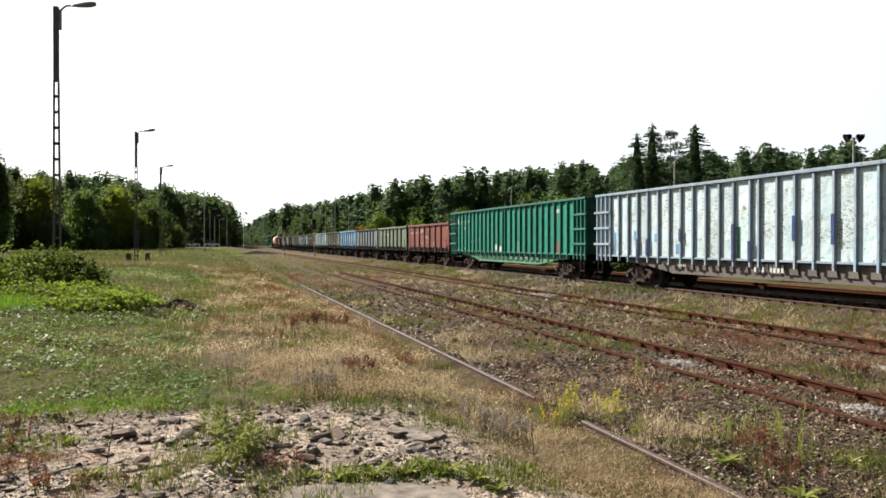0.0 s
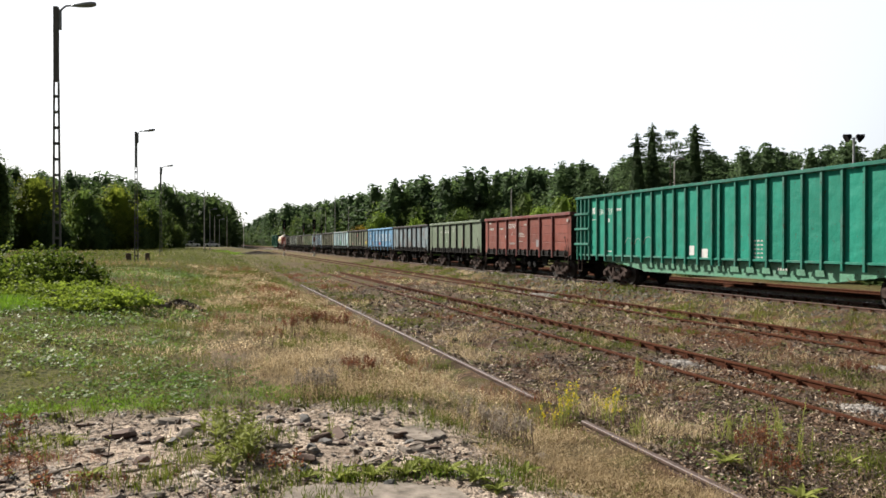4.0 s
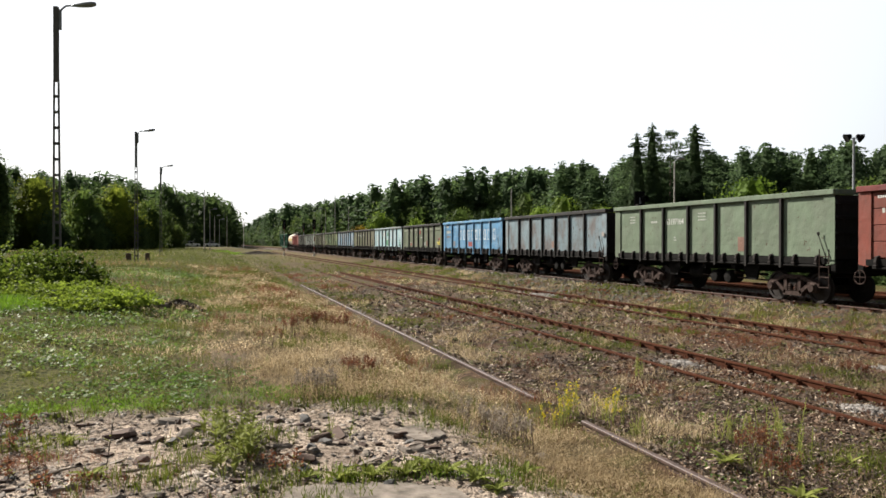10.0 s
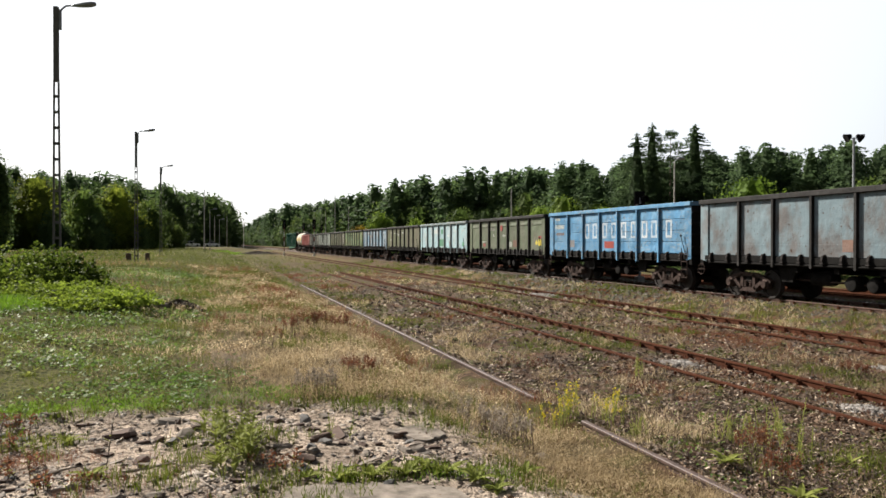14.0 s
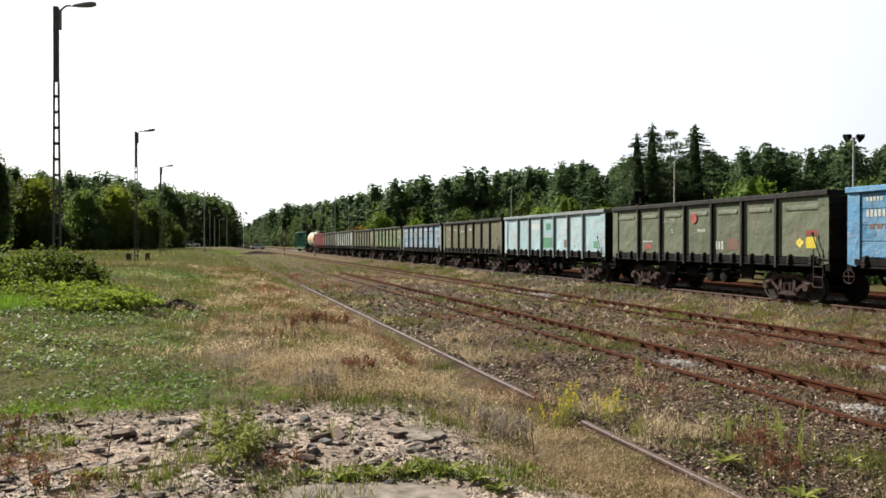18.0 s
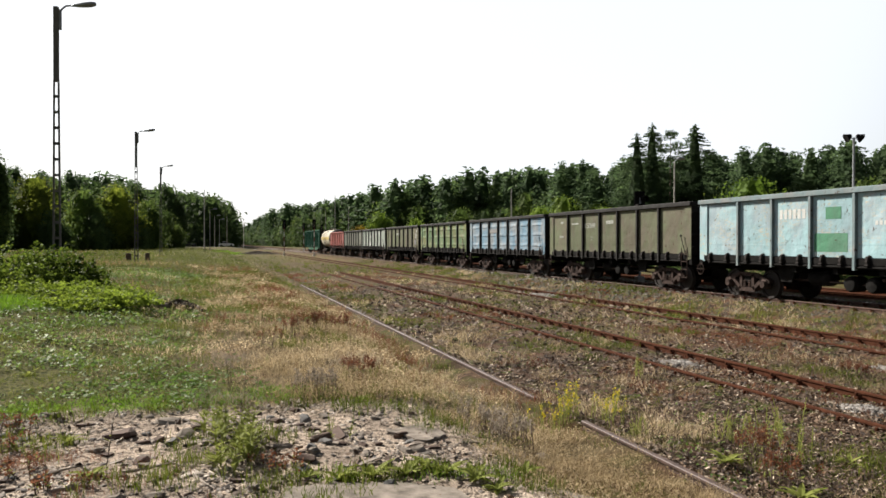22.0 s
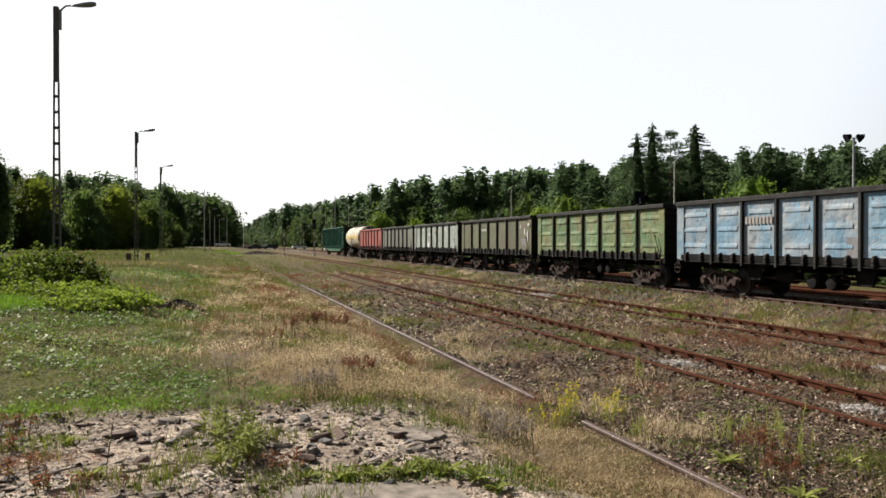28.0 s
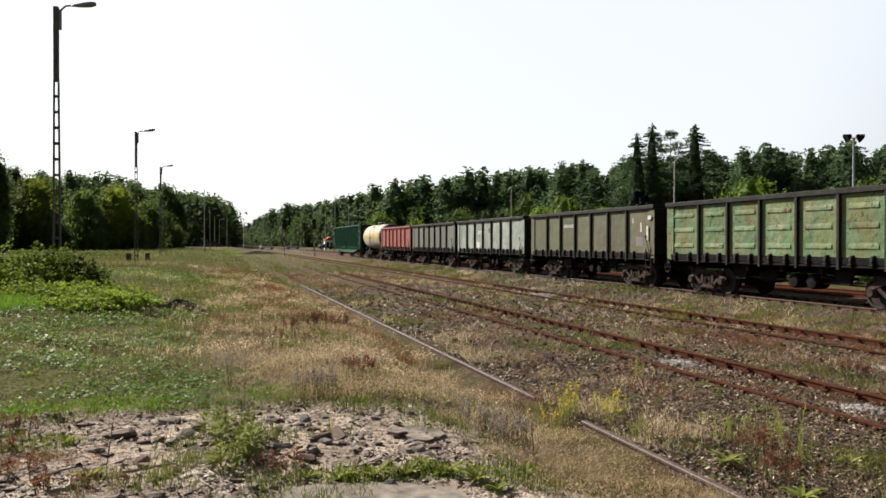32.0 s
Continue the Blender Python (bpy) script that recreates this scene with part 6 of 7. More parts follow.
    heads = np.concatenate([heads, cards(rng, low, 0.010, 0.3)])
    p = scatter(rng, 21000, 4.7, 18.0, 5.0, 60, lambda x, y: clear_of_rails(x, y) * (1 - 0.65 * ease(15, 23, y) * (x < 12.8)) * np.clip(zones(x, y)[0] * 0.75 * patch(x, y, 0.6, 3, -0.3, 0.4) + 0.75 * patch(x, y, 0.75, 12, 0.25, 0.6), 0, 1))
    k = np.clip(p[:, 1] / 14, 0.8, 4)
    d3 = blades(rng, p, 8, (0.06 + 0.10 * patch(p[:, 0], p[:, 1], 1.9, 7, -0.5, 0.8)) * k ** 0.3, 0.05 * k ** 0.5, 0.005 * k, 1.6, 0.5)
    p = scatter(rng, 2600, 4.55, 6.4, 5.2, 20, lambda x, y: clear_of_rails(x, y) * ease(6.3, 4.9, x) * patch(x, y, 1.2, 35, -0.1, 0.5))
    d6 = blades(rng, p, 12, 0.15, 0.05, 0.0035, 1.7, 0.5)
    p = scatter(rng, 5500, left_edge, 7.0, 26, 190, lambda x, y: clear_of_rails(x, y) * (0.04 + 0.22 * patch(x, y, 0.22, 2, -0.1, 0.6)))
    k = np.clip(p[:, 1] / 14, 1, 8)
    d4 = blades(rng, p, 8, 0.11, 0.16 * k, 0.004 * k, 1.8)
    p = scatter(rng, 9000, left_edge, 2.0, 8.9, 40, lambda x, y: 0.75 * zones(x, y)[1] * patch(x, y, 0.7, 17, -0.1, 0.6))
    k = np.clip(p[:, 1] / 14, 0.75, 3)
    d5 = blades(rng, p, 6, 0.10 * k ** 0.3, 0.06 * k, 0.0035 * k, 1.2)
    straw = np.concatenate([d.reshape(-1, 3) for d in (d1, d2, d3, d4, d5, d6, heads)]).reshape(-1, 12)
    pick = rng.random(len(straw)) < 0.72
    stuff("dry_grass", "straw-coloured dry grass in uneven clumps", "grass", [straw[pick]], STRAW)
    stuff("brown_grass", "brownish withered grass among the straw", "grass", [straw[~pick]], BROWNG)
    # red-brown seed heads
    p = scatter(rng, 14000, -0.3, 17, 6.0, 60, lambda x, y: np.where(x < 4.8, 0.7 * patch(x, y, 0.6, 21, 0.3, 0.8) * (x < 4.2) * (y > 9.2), 0.9 * clear_of_rails(x, y) * patch(x, y, 0.45, 8, 0.15, 0.7)))
    k = np.clip(p[:, 1] / 14, 0.8, 3)
    r1 = blades(rng, p, 9, np.where(p[:, 0] > 4.8, 0.10, 0.20), 0.05 * k ** 0.5, np.where(p[:, 0] > 4.8, 0.007, 0.004) * k, 0.8)
    stuff("sorrel_patches", "red-brown withered sorrel between the grass", "weeds", [r1], SORREL)
    red = np.concatenate([scatter(rng, n, x - 2 * w, x + 2 * w, max(4, y - 2 * d), y + 2 * d, lambda a, b: 1.3 * clear_of_rails(a, b) * np.exp(-((a - x) / w) ** 2 - ((b - y) / d) ** 2) * (0.3 + 0.7 * patch(a, b, 2.3, 4, -0.5, 0.4)))
                          for x, y, w, d, n in ((2.65, 19.9, 0.7, 1.5, 1500), (3.4, 17.6, 0.45, 1.4, 1000), (3.9, 25.5, 0.5, 3.0, 900), (1.5, 22.8, 0.5, 1.6, 500), (2.2, 31.0, 0.9, 3.5, 900),
                                                (12.3, 17.8, 1.0, 2.2, 2600), (11.6, 13.0, 0.8, 1.6, 1500), (6.9, 11.2, 0.4, 0.8, 500), (4.3, 10.9, 0.3, 0.7, 400), (3.3, 13.5, 0.35, 0.6, 400), (16.3, 24.0, 0.5, 3.0, 600))])
    k = np.clip(red[:, 1] / 14, 0.8, 3)
    r2 = blades(rng, red, 8, np.where(red[:, 0] > 4.8, 0.07, 0.2), 0.055 * k ** 0.5, 0.006 * k, 1.4)
    stuff("red_sorrel", "patches of red-brown sorrel in the dry grass", "weeds", [r2], SORREL)
    # rough olive grass of the far field, with brown weeds
    p = scatter(rng, 10500, left_edge, lambda y: np.where(y > 60, 12.0, 4.3), 19, 205, lambda x, y: clear_of_rails(x, y) * ease(19, 30, y) * (0.35 + 0.65 * patch(x, y, 0.3, 13, -0.5, 0.5)))
    k = np.clip(p[:, 1] / 14, 1, 8)
    r3 = blades(rng, p, 7, (0.07 + 0.10 * patch(p[:, 0], p[:, 1], 0.5, 5, -0.3, 0.8)) * (1 + ease(35, 90, p[:, 1])), 0.18 * k, 0.005 * k, 1.8)
    stuff("rough_grass", "rough olive grass covering the far field", "grass", [r3], OLIVEG)
    p = scatter(rng, 2600, left_edge, 4.3, 24, 190, lambda x, y: clear_of_rails(x, y) * patch(x, y, 0.16, 8, 0.1, 0.6))
    k = np.clip(p[:, 1] / 14, 1, 8)
    stuff("brown_weeds", "brown withered weeds in the far field", "weeds", [blades(rng, p, 7, 0.28, 0.16 * k, 0.005 * k, 1.2)], BROWNG)
    p = scatter(rng, 1500, -3.2, 0.3, 4.8, 7.6, lambda x, y: ease(0.1, -0.9, x + 0.5 * (y - 6.3)) * patch(x, y, 2.4, 12, -0.2, 0.5))
    stuff("corner_weeds", "low red-brown withered weeds on the rubble", "weeds", [blades(rng, p, 10, 0.08, 0.06, 0.0035, 2.2)], SORREL)
    # grey withered stems
    p = scatter(rng, 1500, -0.2, 4.2, 8.8, 14, lambda x, y: patch(x, y, 1.2, 31, 0.2, 0.7))
    stuff("withered_stems", "grey withered stems in the dry grass", "weeds", [blades(rng, p, 9, 0.14, 0.07, 0.0035, 1.5)], GREYW)


cover()


# ---- stones ----
def pebbles(rng, p, size, flat=0.7):
    """Small angular stones (eight faces of four corners, squashed) at the points p."""
    n = len(p)
    size = np.broadcast_to(np.asarray(size, float), (n,)) * rng.uniform(0.5, 1.5, n)
    base = np.array([(-1, -1, -1), (1, -1, -1), (1, 1, -1), (-1, 1, -1), (-0.7, -0.7, 1), (0.7, -0.7, 1), (0.7, 0.7, 1), (-0.7, 0.7, 1)], float)
    faces = np.array([(4, 5, 6, 7), (0, 1, 5, 4), (1, 2, 6, 5), (2, 3, 7, 6), (3, 0, 4, 7)])
    v = base[None] * (1 + 0.35 * rng.uniform(-1, 1, (n, 8, 3)))
    v *= np.stack([rng.uniform(0.7, 1.4, n), rng.uniform(0.7, 1.4, n), np.full(n, flat) * rng.uniform(0.6, 1.2, n)], 1)[:, None]
    a = rng.random(n) * 6.28
    c, s = np.cos(a)[:, None], np.sin(a)[:, None]
    v = np.stack([v[..., 0] * c - v[..., 1] * s, v[..., 0] * s + v[..., 1] * c, v[..., 2]], -1)
    t = rng.normal(size=(n, 2)) * 0.3
    v[..., 2] += v[..., 0] * t[:, :1] + v[..., 1] * t[:, 1:]
    v = v * (size / 2)[:, None, None] + p[:, None]
    return v, faces


def stone_mesh(name, v, faces, material):
    n = len(v)
    me = bpy.data.meshes.new(name)
    f = (faces[None] + 8 * np.arange(n)[:, None, None]).reshape(-1, 4)
    me.vertices.add(n * 8)
    me.vertices.foreach_set("co", v.astype(np.float32).ravel())
    me.loops.add(f.size)
    me.loops.foreach_set("vertex_index", f.astype(np.int32).ravel())
    me.polygons.add(len(f))
    me.polygons.foreach_set("loop_start", np.arange(0, f.size, 4, dtype=np.int32))
    me.polygons.foreach_set("loop_total", np.full(len(f), 4, np.int32))
    me.update(calc_edges=True)
    me.materials.append(material)
    return me


def stone_mat(name, dark, light, odd):
    m, n, l, b = mat(name, 0.85)
    g = n.new("ShaderNodeNewGeometry")
    r = g.outputs["Random Per Island"]
    c = blend(n, l, r, dark, light)
    c = blend(n, l, ramp(n, l, r, 0.86, 0.9), c, odd)
    f = noise_node(n, l, g.outputs["Position"], 45, 4)
    c = blend(n, l, blend(n, l, 0.5, (0, 0, 0), ramp(n, l, f, 0.4, 0.7)), c, tuple(0.6 * x for x in dark))
    l.new(c, b.inputs["Base Color"])
    relief(n, l, b, f, 0.4, 0.01)
    return m


BALLAST = stone_mat("old_ballast", (0.026, 0.016, 0.011), (0.145, 0.085, 0.056), (0.26, 0.21, 0.165))
GREYSTONE = stone_mat("grey_ballast", (0.026, 0.023, 0.016), (0.085, 0.072, 0.048), (0.15, 0.13, 0.1))
CHIPS = stone_mat("rubble_chips", (0.055, 0.042, 0.034), (0.25, 0.2, 0.155), (0.4, 0.34, 0.28))
PLASTER = stone_mat("white_rubble", (0.08, 0.07, 0.062), (0.26, 0.235, 0.21), (0.4, 0.37, 0.34))
LITTER = stone_mat("brown_litter", (0.016, 0.009, 0.006), (0.18, 0.108, 0.06), (0.4, 0.32, 0.235))


def flakes(rng, p, size, lift=0.012):
    """Flat splinters of bark, wood and dead leaves lying loosely about the points p."""
    n = len(p)
    a = rng.random(n) * 6.28
    size = np.broadcast_to(np.asarray(size, float), (n,)) * rng.uniform(0.4, 1.5, n)
    u = np.stack([np.cos(a), np.sin(a), rng.normal(size=n) * 0.35], 1) * size[:, None]
    w = np.stack([-np.sin(a), np.cos(a), rng.normal(size=n) * 0.5], 1) * (size * rng.uniform(0.15, 0.6, n))[:, None]
    c = p + np.array([0, 0, lift]) + np.stack([0 * a, 0 * a, np.abs(rng.normal(size=n)) * 0.012], 1)
    return np.stack([c - u - 0.3 * w, c - 0.2 * u + w, c + u + 0.4 * w, c + 0.3 * u - w], 1)


def stones():
    rng = np.random.default_rng(17)
    p = scatter(rng, 11000, 4.6, 15.2, 4.6, 45, lambda x, y: 0.25 + 0.6 * patch(x, y, 1.0, 14, -0.3, 0.6))
    v, f = pebbles(rng, p, 0.03 * rng.uniform(0.5, 1.9, len(p)) * np.clip(p[:, 1] / 14, 0.8, 1.7))
    tagged(new("old_ballast", stone_mesh("old_ballast", v, f, BALLAST)), "brown old ballast stones between the sidings", "gravel", kind="stuff")
    p = scatter(rng, 36000, 4.6, 15.4, 8.0, 42, lambda x, y: 0.42 + 0.58 * patch(x, y, 1.3, 19, -0.5, 0.5))
    near = scatter(rng, 52000, 4.55, lambda y: 4.55 + 0.62 * y, 4.7, 15, lambda x, y: 0.5 + 0.5 * patch(x, y, 1.6, 25, -0.4, 0.4))
    p = np.concatenate([p, near])
    q1 = flakes(rng, p, 0.029 * np.clip(p[:, 1] / 12, 0.8, 2.2), 0.016)
    p = scatter(rng, 9000, -3.6, 2.6, 4.9, 9.2, lambda x, y: 0.15 + 0.85 * patch(x, y, 1.6, 22, -0.2, 0.5))
    q2 = flakes(rng, p, 0.026)
    stuff("litter", "brown litter of bark, splinters and dead leaves on the ground", "litter", [q1, q2], LITTER)
    p = scatter(rng, 14000, 15.0, 22.5, 8.0, 60, lambda x, y: 0.75 + 0 * x)
    v, f = pebbles(rng, p, 0.05 * np.clip(p[:, 1] / 18, 0.8, 2.2))
    tagged(new("track_ballast", stone_mesh("track_ballast", v, f, GREYSTONE)), "grey ballast stones along the main track", "gravel", kind="stuff")
    p = scatter(rng, 17000, -3.4, 2.5, 4.9, 9.3, lambda x, y: 0.12 + 0.7 * patch(x, y, 2.1, 5, 0.0, 0.7))
    v, f = pebbles(rng, p, 0.019 * rng.uniform(0.5, 2.2, len(p)), 0.3)
    tagged(new("rubble_chips", stone_mesh("rubble_chips", v, f, CHIPS)), "broken stone chips strewn on bare sandy ground", "rubble", kind="stuff")
    p = scatter(rng, 1100, -0.6, 2.0, 6.3, 8.6, lambda x, y: patch(x, y, 1.9, 8, -0.2, 0.5))
    v, f = pebbles(rng, p, 0.036 * rng.uniform(0.5, 1.7, len(p)), 0.4)
    tagged(new("rubble_stones", stone_mesh("rubble_stones", v, f, CHIPS)), "broken grey stones heaped on old paving", "rubble", kind="stuff")
    for x, y, w in [(14.2, 32.3, 0.95), (8.8, 13.4, 0.32), (8.9, 8.9, 0.26), (12.3, 11.6, 0.25)]:
        q = rng.normal(size=(420, 2)) * w * np.array([0.5, 0.9])
        xx, yy = x + q[:, 0], y + q[:, 1]
        z = terrain(xx, yy) + 0.05 * np.exp(-(q ** 2).sum(1) / (w * w))
        v, f = pebbles(rng, np.stack([xx, yy, z], 1), 0.04 if y < 20 else 0.09, 0.5)
        tagged(new("rubble_heap", stone_mesh("rubble_heap", v, f, PLASTER)), "small heap of whitish rubble between the rails", "rubble", kind="stuff")


stones()


# ---- single plants, broken concrete, twigs ----
def ground_z(x, y):
    near = float(ease(80, 30, y) * ease(-14, -8, x) * ease(22, 16, x))
    return float(terrain(x, y) + bumps(x, y) * near * (1 - 0.75 * ease(5.2, 6.5, x)))


def long_leaf(rng, base, a, length, width, rise, droop):
    '''One lance-shaped leaf of six quads, bent downwards.'''
    out, side = [], Vector((-math.sin(a), math.cos(a), 0))
    prev = None
    for i in range(5):
        t = i / 4
        c = Vector(base) + Vector((math.cos(a), math.sin(a), 0)) * length * t * math.cos(rise * (1 - t * 0.5)) + Vector((0, 0, 1)) * (length * (math.sin(rise) * t - droop * t * t))
        w = width * (math.sin(math.pi * min(0.97, 0.12 + 0.85 * t))) * 0.5
        cur = (c - side * w, c + side * w, c + Vector((0, 0, -0.12 * width)))
        if prev:
            out.append([prev[0], cur[0], cur[2], prev[2]])
            out.append([prev[2], cur[2], cur[1], prev[1]])
        prev = cur
    return out


def rosette(x, y, r, n, label, seed, rise=0.7):
    rng = random.Random(seed)
    g = thing("broadleaf_weed", label, "weed", "leafy weeds", pose(x, y, ground_z(x, y)))
    q = []
    for i in range(n):
        q += long_leaf(rng, (0, 0, 0.01), i * 2.4 + rng.uniform(-0.3, 0.3), r * rng.uniform(0.6, 1.15), r * rng.uniform(0.22, 0.34), rng.uniform(0.35, 1.1) * rise / 0.7, rng.uniform(0.25, 0.5))
    tagged(part("leaves", quads_mesh("leaves", np.array([[tuple(v) for v in f] for f in q]), 4, YOUNG), YOUNG, g), kind="stuff")
    return g


def stalk(x, y, h, n, head, label, seed, leaves=8, spread=0.12, leaf=1.0):
    '''Upright weed: thin stems with side leaves and a head of seeds or flowers.'''
    rng = random.Random(seed)
    nr = np.random.default_rng(seed)
    g = thing("tall_weed", label, "weed", "tall weeds", pose(x, y, ground_z(x, y)))
    lv, hd = [], []
    for i in range(n):
        b = Vector((rng.uniform(-spread, spread), rng.uniform(-spread, spread), 0))
        e = b + Vector((rng.uniform(-0.2, 0.2) * h, rng.uniform(-0.2, 0.2) * h, h * rng.uniform(0.7, 1.1)))
        part("stem", Shape().tube(b, e, 0.006, 4, 0.003), BARK if head is SORREL or head is GREYW else YOUNG, g)
        for j in range(leaves):
            t = rng.uniform(0.1, 0.85)
            lv += long_leaf(rng, b.lerp(e, t), rng.uniform(0, 6.28), leaf * rng.uniform(0.05, 0.10) * (1.25 - t), leaf * 0.014, 0.8, 0.25)
        m = (12 if head is FLOWER else 15 if n < 15 else 34) if head else 0
        if m:
            c = np.array([tuple(b.lerp(e, rng.uniform(0.68, 1.02))) for _ in range(m)]) + nr.normal(size=(m, 3)) * 0.02
            hd.append(cards(nr, c, 0.012))
    if lv:
        tagged(part("leaves", quads_mesh("leaves", np.array([[tuple(v) for v in f] for f in lv]), 4, YOUNG), YOUNG, g), kind="stuff")
    if hd:
        tagged(part("seed_head", quads_mesh("seed_head", np.concatenate(hd), 4, head), head, g), kind="stuff")
    return g


for i, (x, y, r) in enumerate([(5.19, 7.02, 0.26), (5.26, 6.0, 0.3), (1.65, 8.96, 0.18), (-0.93, 6.62, 0.2), (-2.45, 11.83, 0.2), (-1.69, 7.7, 0.16), (-1.32, 8.0, 0.2),
                              (0.94, 6.06, 0.2), (1.21, 6.1, 0.22), (1.48, 6.06, 0.24), (1.65, 6.15, 0.2), (1.79, 5.97, 0.24), (1.95, 5.7, 0.2), (2.05, 5.5, 0.18), (0.7, 6.2, 0.16),
                              (6.6, 6.8, 0.2), (2.6, 6.3, 0.2), (4.1, 5.6, 0.2)]):
    rosette(x, y, r * 0.9, 13, "green rosette of long leaves growing from bare ground", 60 + i)
for i, (x, y, h, n, lv) in enumerate([(0.15, 7.35, 0.42, 9, 12), (0.22, 6.9, 0.34, 8, 12), (0.2, 6.6, 0.26, 7, 12), (0.05, 7.9, 0.3, 6, 10), (5.83, 7.94, 0.4, 5, 14), (6.23, 7.55, 0.45, 5, 14),
                                      (6.64, 7.84, 0.5, 4, 14), (6.23, 7.05, 0.42, 4, 14), (6.33, 8.07, 0.36, 5, 12), (5.0, 8.4, 0.3, 6, 12), (1.12, 7.3, 0.26, 3, 10), (9.5, 16.5, 0.5, 5, 12), (7.2, 12.2, 0.4, 5, 12)]):
    stalk(x, y, h, n, None, "leafy green weed growing upright", 100 + i, lv if x < 1 else 2 * lv, 0.2 if x < 1 else 0.12, 2.0 if x < 1 else 0.85)
for i, (x, y) in enumerate([(4.54, 9.57), (4.75, 9.33), (5.17, 9.56), (3.87, 8.8), (5.01, 10.38), (4.9, 9.0), (4.3, 9.2)]):
    stalk(x, y, 0.36, 6, FLOWER, "yellow-flowering weed beside the old rail", 130 + i, 9, 0.2)
for i, (x, y, h, n) in enumerate([(5.76, 7.19, 0.36, 22), (1.48, 15.25, 0.45, 16), (2.7, 17.45, 0.4, 16), (2.0, 16.0, 0.45, 16), (1.9, 10.6, 0.3, 18), (0.9, 13.5, 0.4, 14), (5.4, 6.4, 0.3, 16), (11.0, 11.15, 0.25, 16), (-1.5, 6.9, 0.13, 12), (-1.8, 7.7, 0.15, 10), (-1.1, 6.4, 0.11, 12), (0.45, 6.4, 0.16, 12), (-1.9, 8.5, 0.16, 14)]):
    stalk(x, y, h, n, SORREL, "red-brown withered dock plant with seeds", 150 + i, 3, 0.22)
for i, (x, y, h, n) in enumerate([(0.32, 9.26, 0.62, 1), (2.26, 13.32, 0.7, 2), (-0.84, 6.82, 0.5, 1), (2.96, 7.61, 0.3, 26), (2.88, 8.27, 0.3, 22), (1.2, 9.52, 0.3, 22), (0.2, 10.2, 0.4, 2)]):
    stalk(x, y, h, n, GREYW, "grey withered stem of a tall weed", 170 + i, 2, 0.02 if n < 3 else 0.24)

CONCRETE_OLD = plain("old_concrete", (0.2, 0.172, 0.145), 0.95, 0.0, 0.5, 9, 0.9, spec=0.05)
BRICKISH = plain("dark_brick", (0.085, 0.055, 0.042), 0.9, 0.0, 0.3, 7, 0.5)
WOODGREY = plain("weathered_wood", (0.24, 0.2, 0.165), 0.9, 0.0, 0.3, 9, 0.4)


def chunk(x, y, sx, sy, sz, material, label, seed, rz=0, tilt=0, lift=0.0):
    rng = random.Random(seed)
    s = Shape().box((0, 0, 0), (sx, sy, sz), 0.3 * min(sx, sy, sz))
    s.v = [(a * (1 + rng.uniform(-0.32, 0.32)), b * (1 + rng.uniform(-0.32, 0.32)), c * (1 + rng.uniform(-0.4, 0.4))) for a, b, c in s.v]
    return solid("rubble_piece", s, material, label, "rubble", "broken concrete", pose(x, y, ground_z(x, y) + sz * 0.2 + lift, tilt, tilt * 0.6, rz))


rnd = random.Random(23)
for i, (x, y, a, b, c, k) in enumerate([(-0.89, 8.1, 0.25, 0.2, 0.09, 1), (-0.25, 7.69, 0.16, 0.12, 0.08, 0), (0.91, 8.19, 0.12, 0.1, 0.1, 2), (1.16, 7.49, 0.34, 0.1, 0.06, 1),
                                        (1.75, 7.37, 0.15, 0.1, 0.07, 1), (1.76, 6.78, 0.14, 0.1, 0.06, 0), (0.96, 7.22, 0.2, 0.1, 0.08, 1), (1.29, 5.81, 0.11, 0.1, 0.09, 2), (3.22, 7.33, 0.16, 0.13, 0.1, 0),
                                        (0.56, 9.02, 0.16, 0.08, 0.05, 0), (-1.67, 9.09, 0.2, 0.12, 0.05, 0), (-0.6, 7.1, 0.14, 0.1, 0.07, 1), (-0.45, 8.4, 0.22, 0.14, 0.06, 0), (0.75, 6.6, 0.16, 0.1, 0.07, 1)]):
    chunk(x, y, a, b, c, (CONCRETE_OLD, BRICKISH, CONCRETE_DARK)[k], ("broken piece of old concrete", "broken piece of dark brick", "dark angular stone on sand")[k], i, rnd.uniform(0, 180), rnd.uniform(-12, 12))
for i in range(110):
    x, y = rnd.uniform(-2.2, 2.1), rnd.uniform(5.9, 8.9)
    d = rnd.uniform(0.035, 0.10)
    k = rnd.choice((0, 0, 2, 1))
    chunk(x, y, d * rnd.uniform(0.8, 1.6), d, d * rnd.uniform(0.4, 0.7), (CONCRETE_OLD, BRICKISH, CONCRETE_DARK)[k], ("broken piece of old concrete", "broken piece of dark brick", "dark angular stone on sand")[k], 40 + i, rnd.uniform(0, 180), rnd.uniform(-18, 18))


for i in range(46):
    x, y = rnd.uniform(-2.0, 2.0), rnd.uniform(6.0, 8.7)
    d = rnd.uniform(0.08, 0.26)
    dark = rnd.random() < 0.45
    chunk(x, y, d, rnd.uniform(0.03, 0.06), rnd.uniform(0.015, 0.035), BRICKISH if dark else WOODGREY, "dark splinter of rotten wood" if dark else "weathered splinter of grey wood", 140 + i, rnd.gauss(10, 35), rnd.uniform(-8, 8))


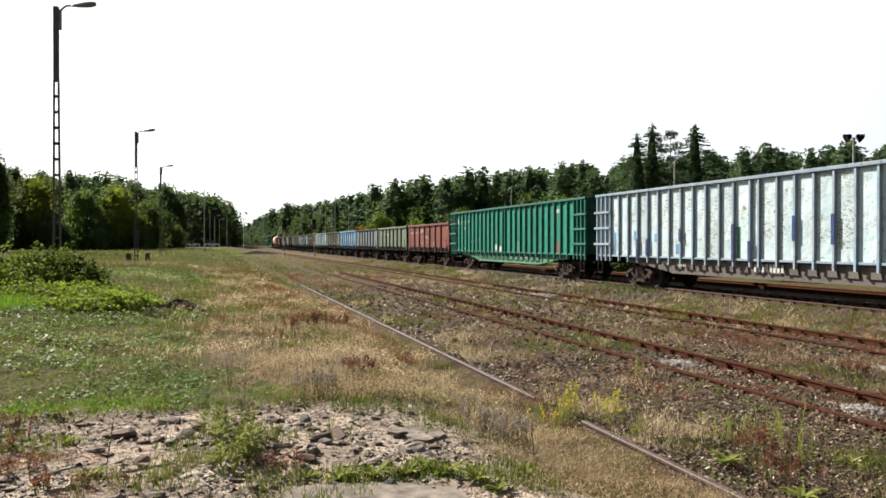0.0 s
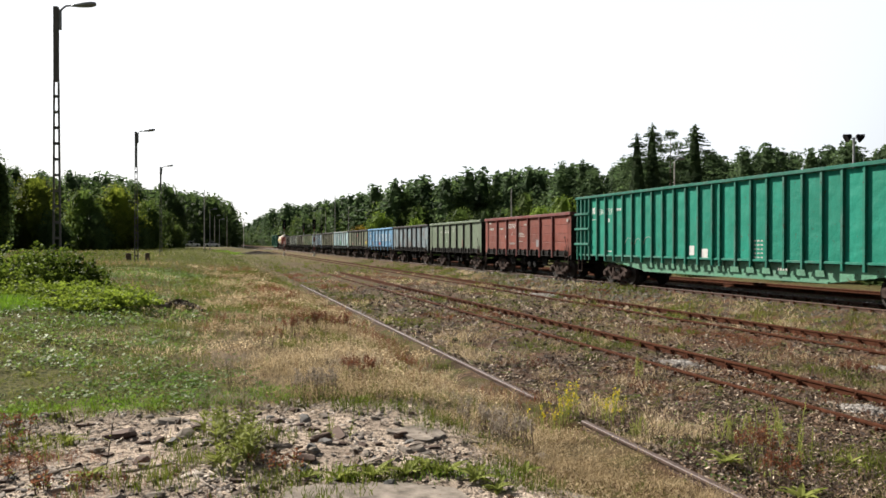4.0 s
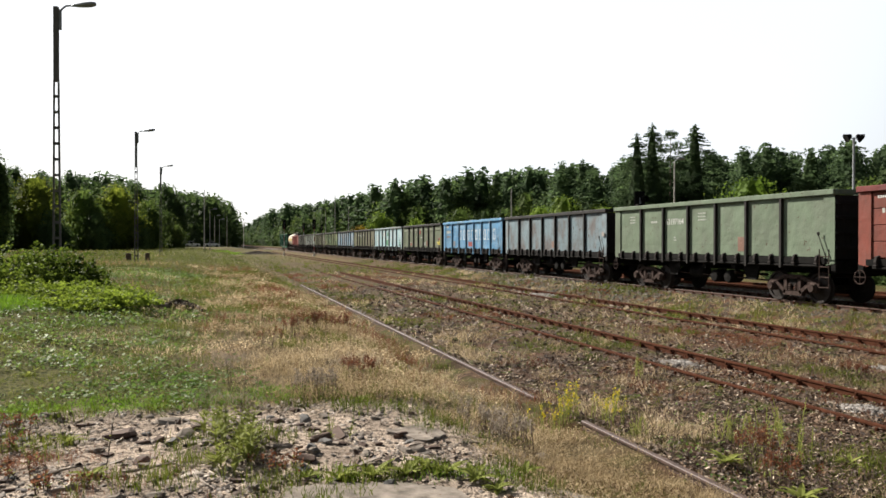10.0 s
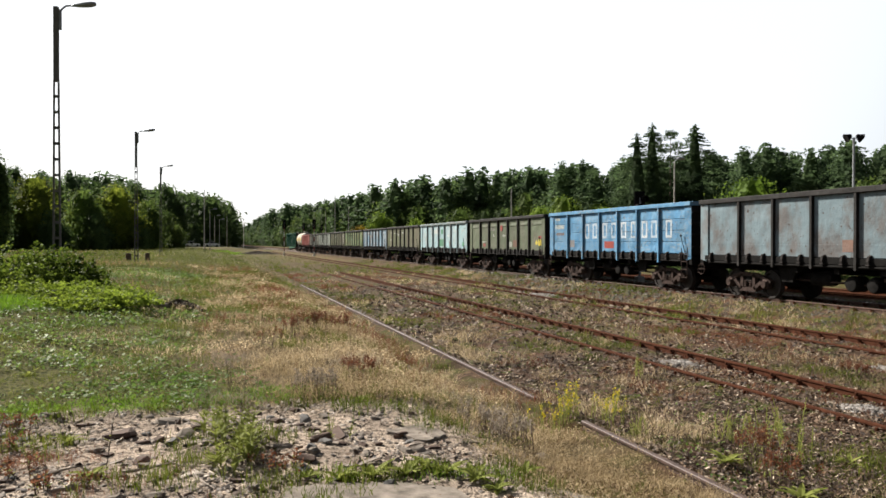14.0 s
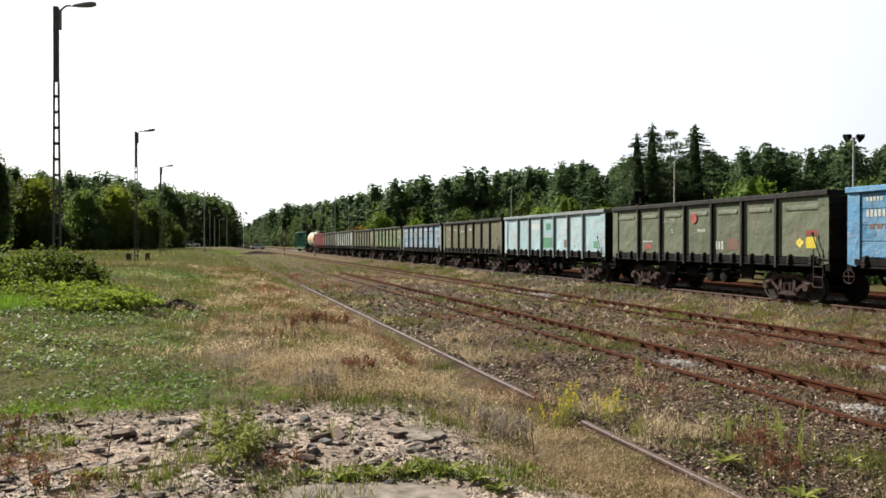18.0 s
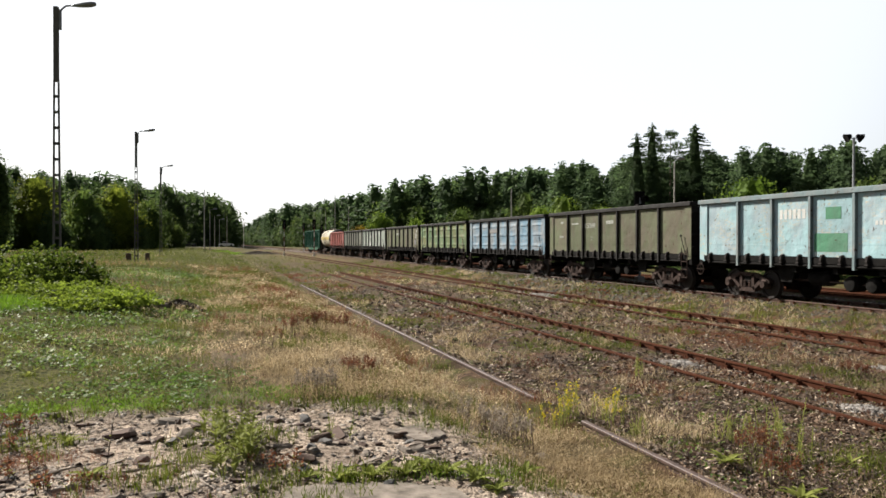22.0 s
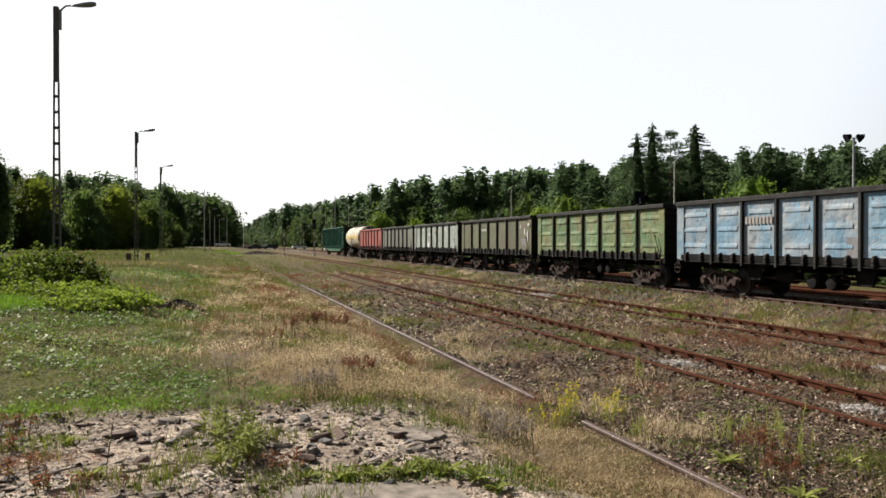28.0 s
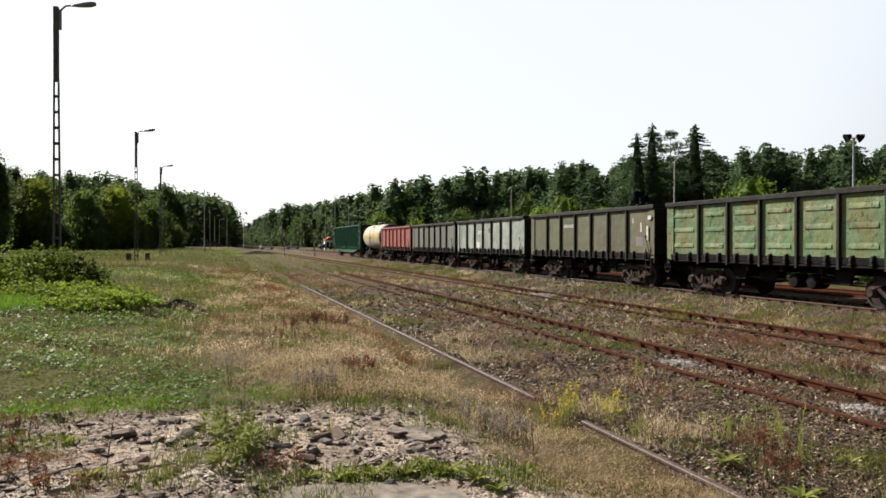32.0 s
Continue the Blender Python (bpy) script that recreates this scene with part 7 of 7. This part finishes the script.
for i in range(16):
    dx, dy = rnd.uniform(-0.5, 0.5), rnd.uniform(-0.42, 0.1)
    k = i % 3
    chunk(-0.85 + dx, 20.8 + dy, rnd.uniform(0.1, 0.24), rnd.uniform(0.06, 0.12), rnd.uniform(0.05, 0.09), (CONCRETE_OLD, BRICKISH, WOODGREY)[k], ("pale broken stone on a soil pile", "dark lump of earth on a soil pile", "grey piece of wood on a soil pile")[k],
          200 + i, rnd.uniform(0, 180), rnd.uniform(-20, 20), max(0.0, 0.2 * (1 - (math.hypot(dx / 0.72, dy / 0.5)) ** 1.6)))


def slab(pts, z, label, seed):
    rng = random.Random(seed)
    out = []
    for (x0, y0), (x1, y1) in zip(pts, pts[1:] + pts[:1]):
        for i in range(5):
            out.append((x0 + (x1 - x0) * i / 5 + rng.uniform(-0.025, 0.025), y0 + (y1 - y0) * i / 5 + rng.uniform(-0.025, 0.025)))
    return solid("paving_slab", Shape().prism(out, "z", z - 0.16, z), CONCRETE_OLD, label, "slab", "old paving")


slab([(1.5, 8.5), (2.0, 8.58), (2.1, 7.9), (2.18, 7.25), (1.9, 7.05), (1.65, 7.5)], 0.03, "cracked old concrete paving slab", 1)
slab([(0.5, 5.95), (1.1, 5.92), (1.75, 5.6), (1.8, 5.0), (0.4, 5.0)], 0.05, "sandy old concrete slab at the ground's edge", 2)
slab([(2.2, 5.75), (2.45, 6.1), (2.9, 5.5), (2.6, 5.0), (2.15, 5.0)], -0.12, "broken concrete kerb slab", 3)


def twig(x, y, length, a, label, seed):
    rng = random.Random(seed)
    s, p, d = Shape(), Vector((0, 0, 0.03)), a
    for i in range(5):
        q = p + Vector((math.cos(d), math.sin(d), rng.uniform(-0.03, 0.06))) * length / 5
        q.z = max(q.z, 0.015)
        s.tube(p, q, 0.014 - 0.002 * i, 6, 0.012 - 0.002 * i)
        if i in (1, 2, 3):
            e = d + rng.choice((-0.8, 0.8))
            s.tube(q, q + Vector((math.cos(e), math.sin(e), 0.25)) * length * 0.2, 0.007, 5, 0.003)
        p, d = q, d + rng.uniform(-0.35, 0.35)
    return solid("twig", s, WOODGREY, label, "twig", "fallen twigs", pose(x, y, ground_z(x, y)))


for i, (x, y, L, a) in enumerate([(-0.36, 6.94, 0.5, -1.2), (-0.2, 6.5, 0.6, -1.3), (-1.36, 6.74, 0.5, 0.5), (-1.16, 6.33, 0.55, 0.3), (0.5, 7.0, 0.4, 2.2), (-0.7, 6.6, 0.45, 0.1)]):
    twig(x, y, L, a, "bare weathered twig lying on the rubble", i)


# ---- movement ----
def run_at(t):
    """Train's place at any time, smooth through the rows."""
    t = min(max(t, 0.0), 32.0)
    i = min(int(t), 31)
    p = [RUN[max(0, min(32, j))][1] for j in range(i - 1, i + 3)]
    u = t - i
    return p[1] + 0.5 * u * (p[2] - p[0] + u * (2 * p[0] - 5 * p[1] + 4 * p[2] - p[3] + u * (3 * (p[1] - p[2]) + p[3] - p[0])))


def motions():
    for w, off in TRAIN:
        walk(w, [(t, pose(TRAIN_X, s + off, 0)) for t, s in RUN])
    turns = [(i / 10, math.degrees((run_at(i / 10) - RUN[0][1]) / 0.474)) for i in range(321)]
    for w in WHEELS:
        y = w.matrix_basis.translation.y
        walk(w, [(t, pose(0, y, 0.474, a, 0, 0)) for t, a in turns])
    for c, way, rows in CARS:
        walk(c, [(t, pose(x, 225.2 if way > 0 else 228.8, float(road_z(x)) + 0.012, 0, 0, 180 if way > 0 else 0)) for t, x in rows])


motions()
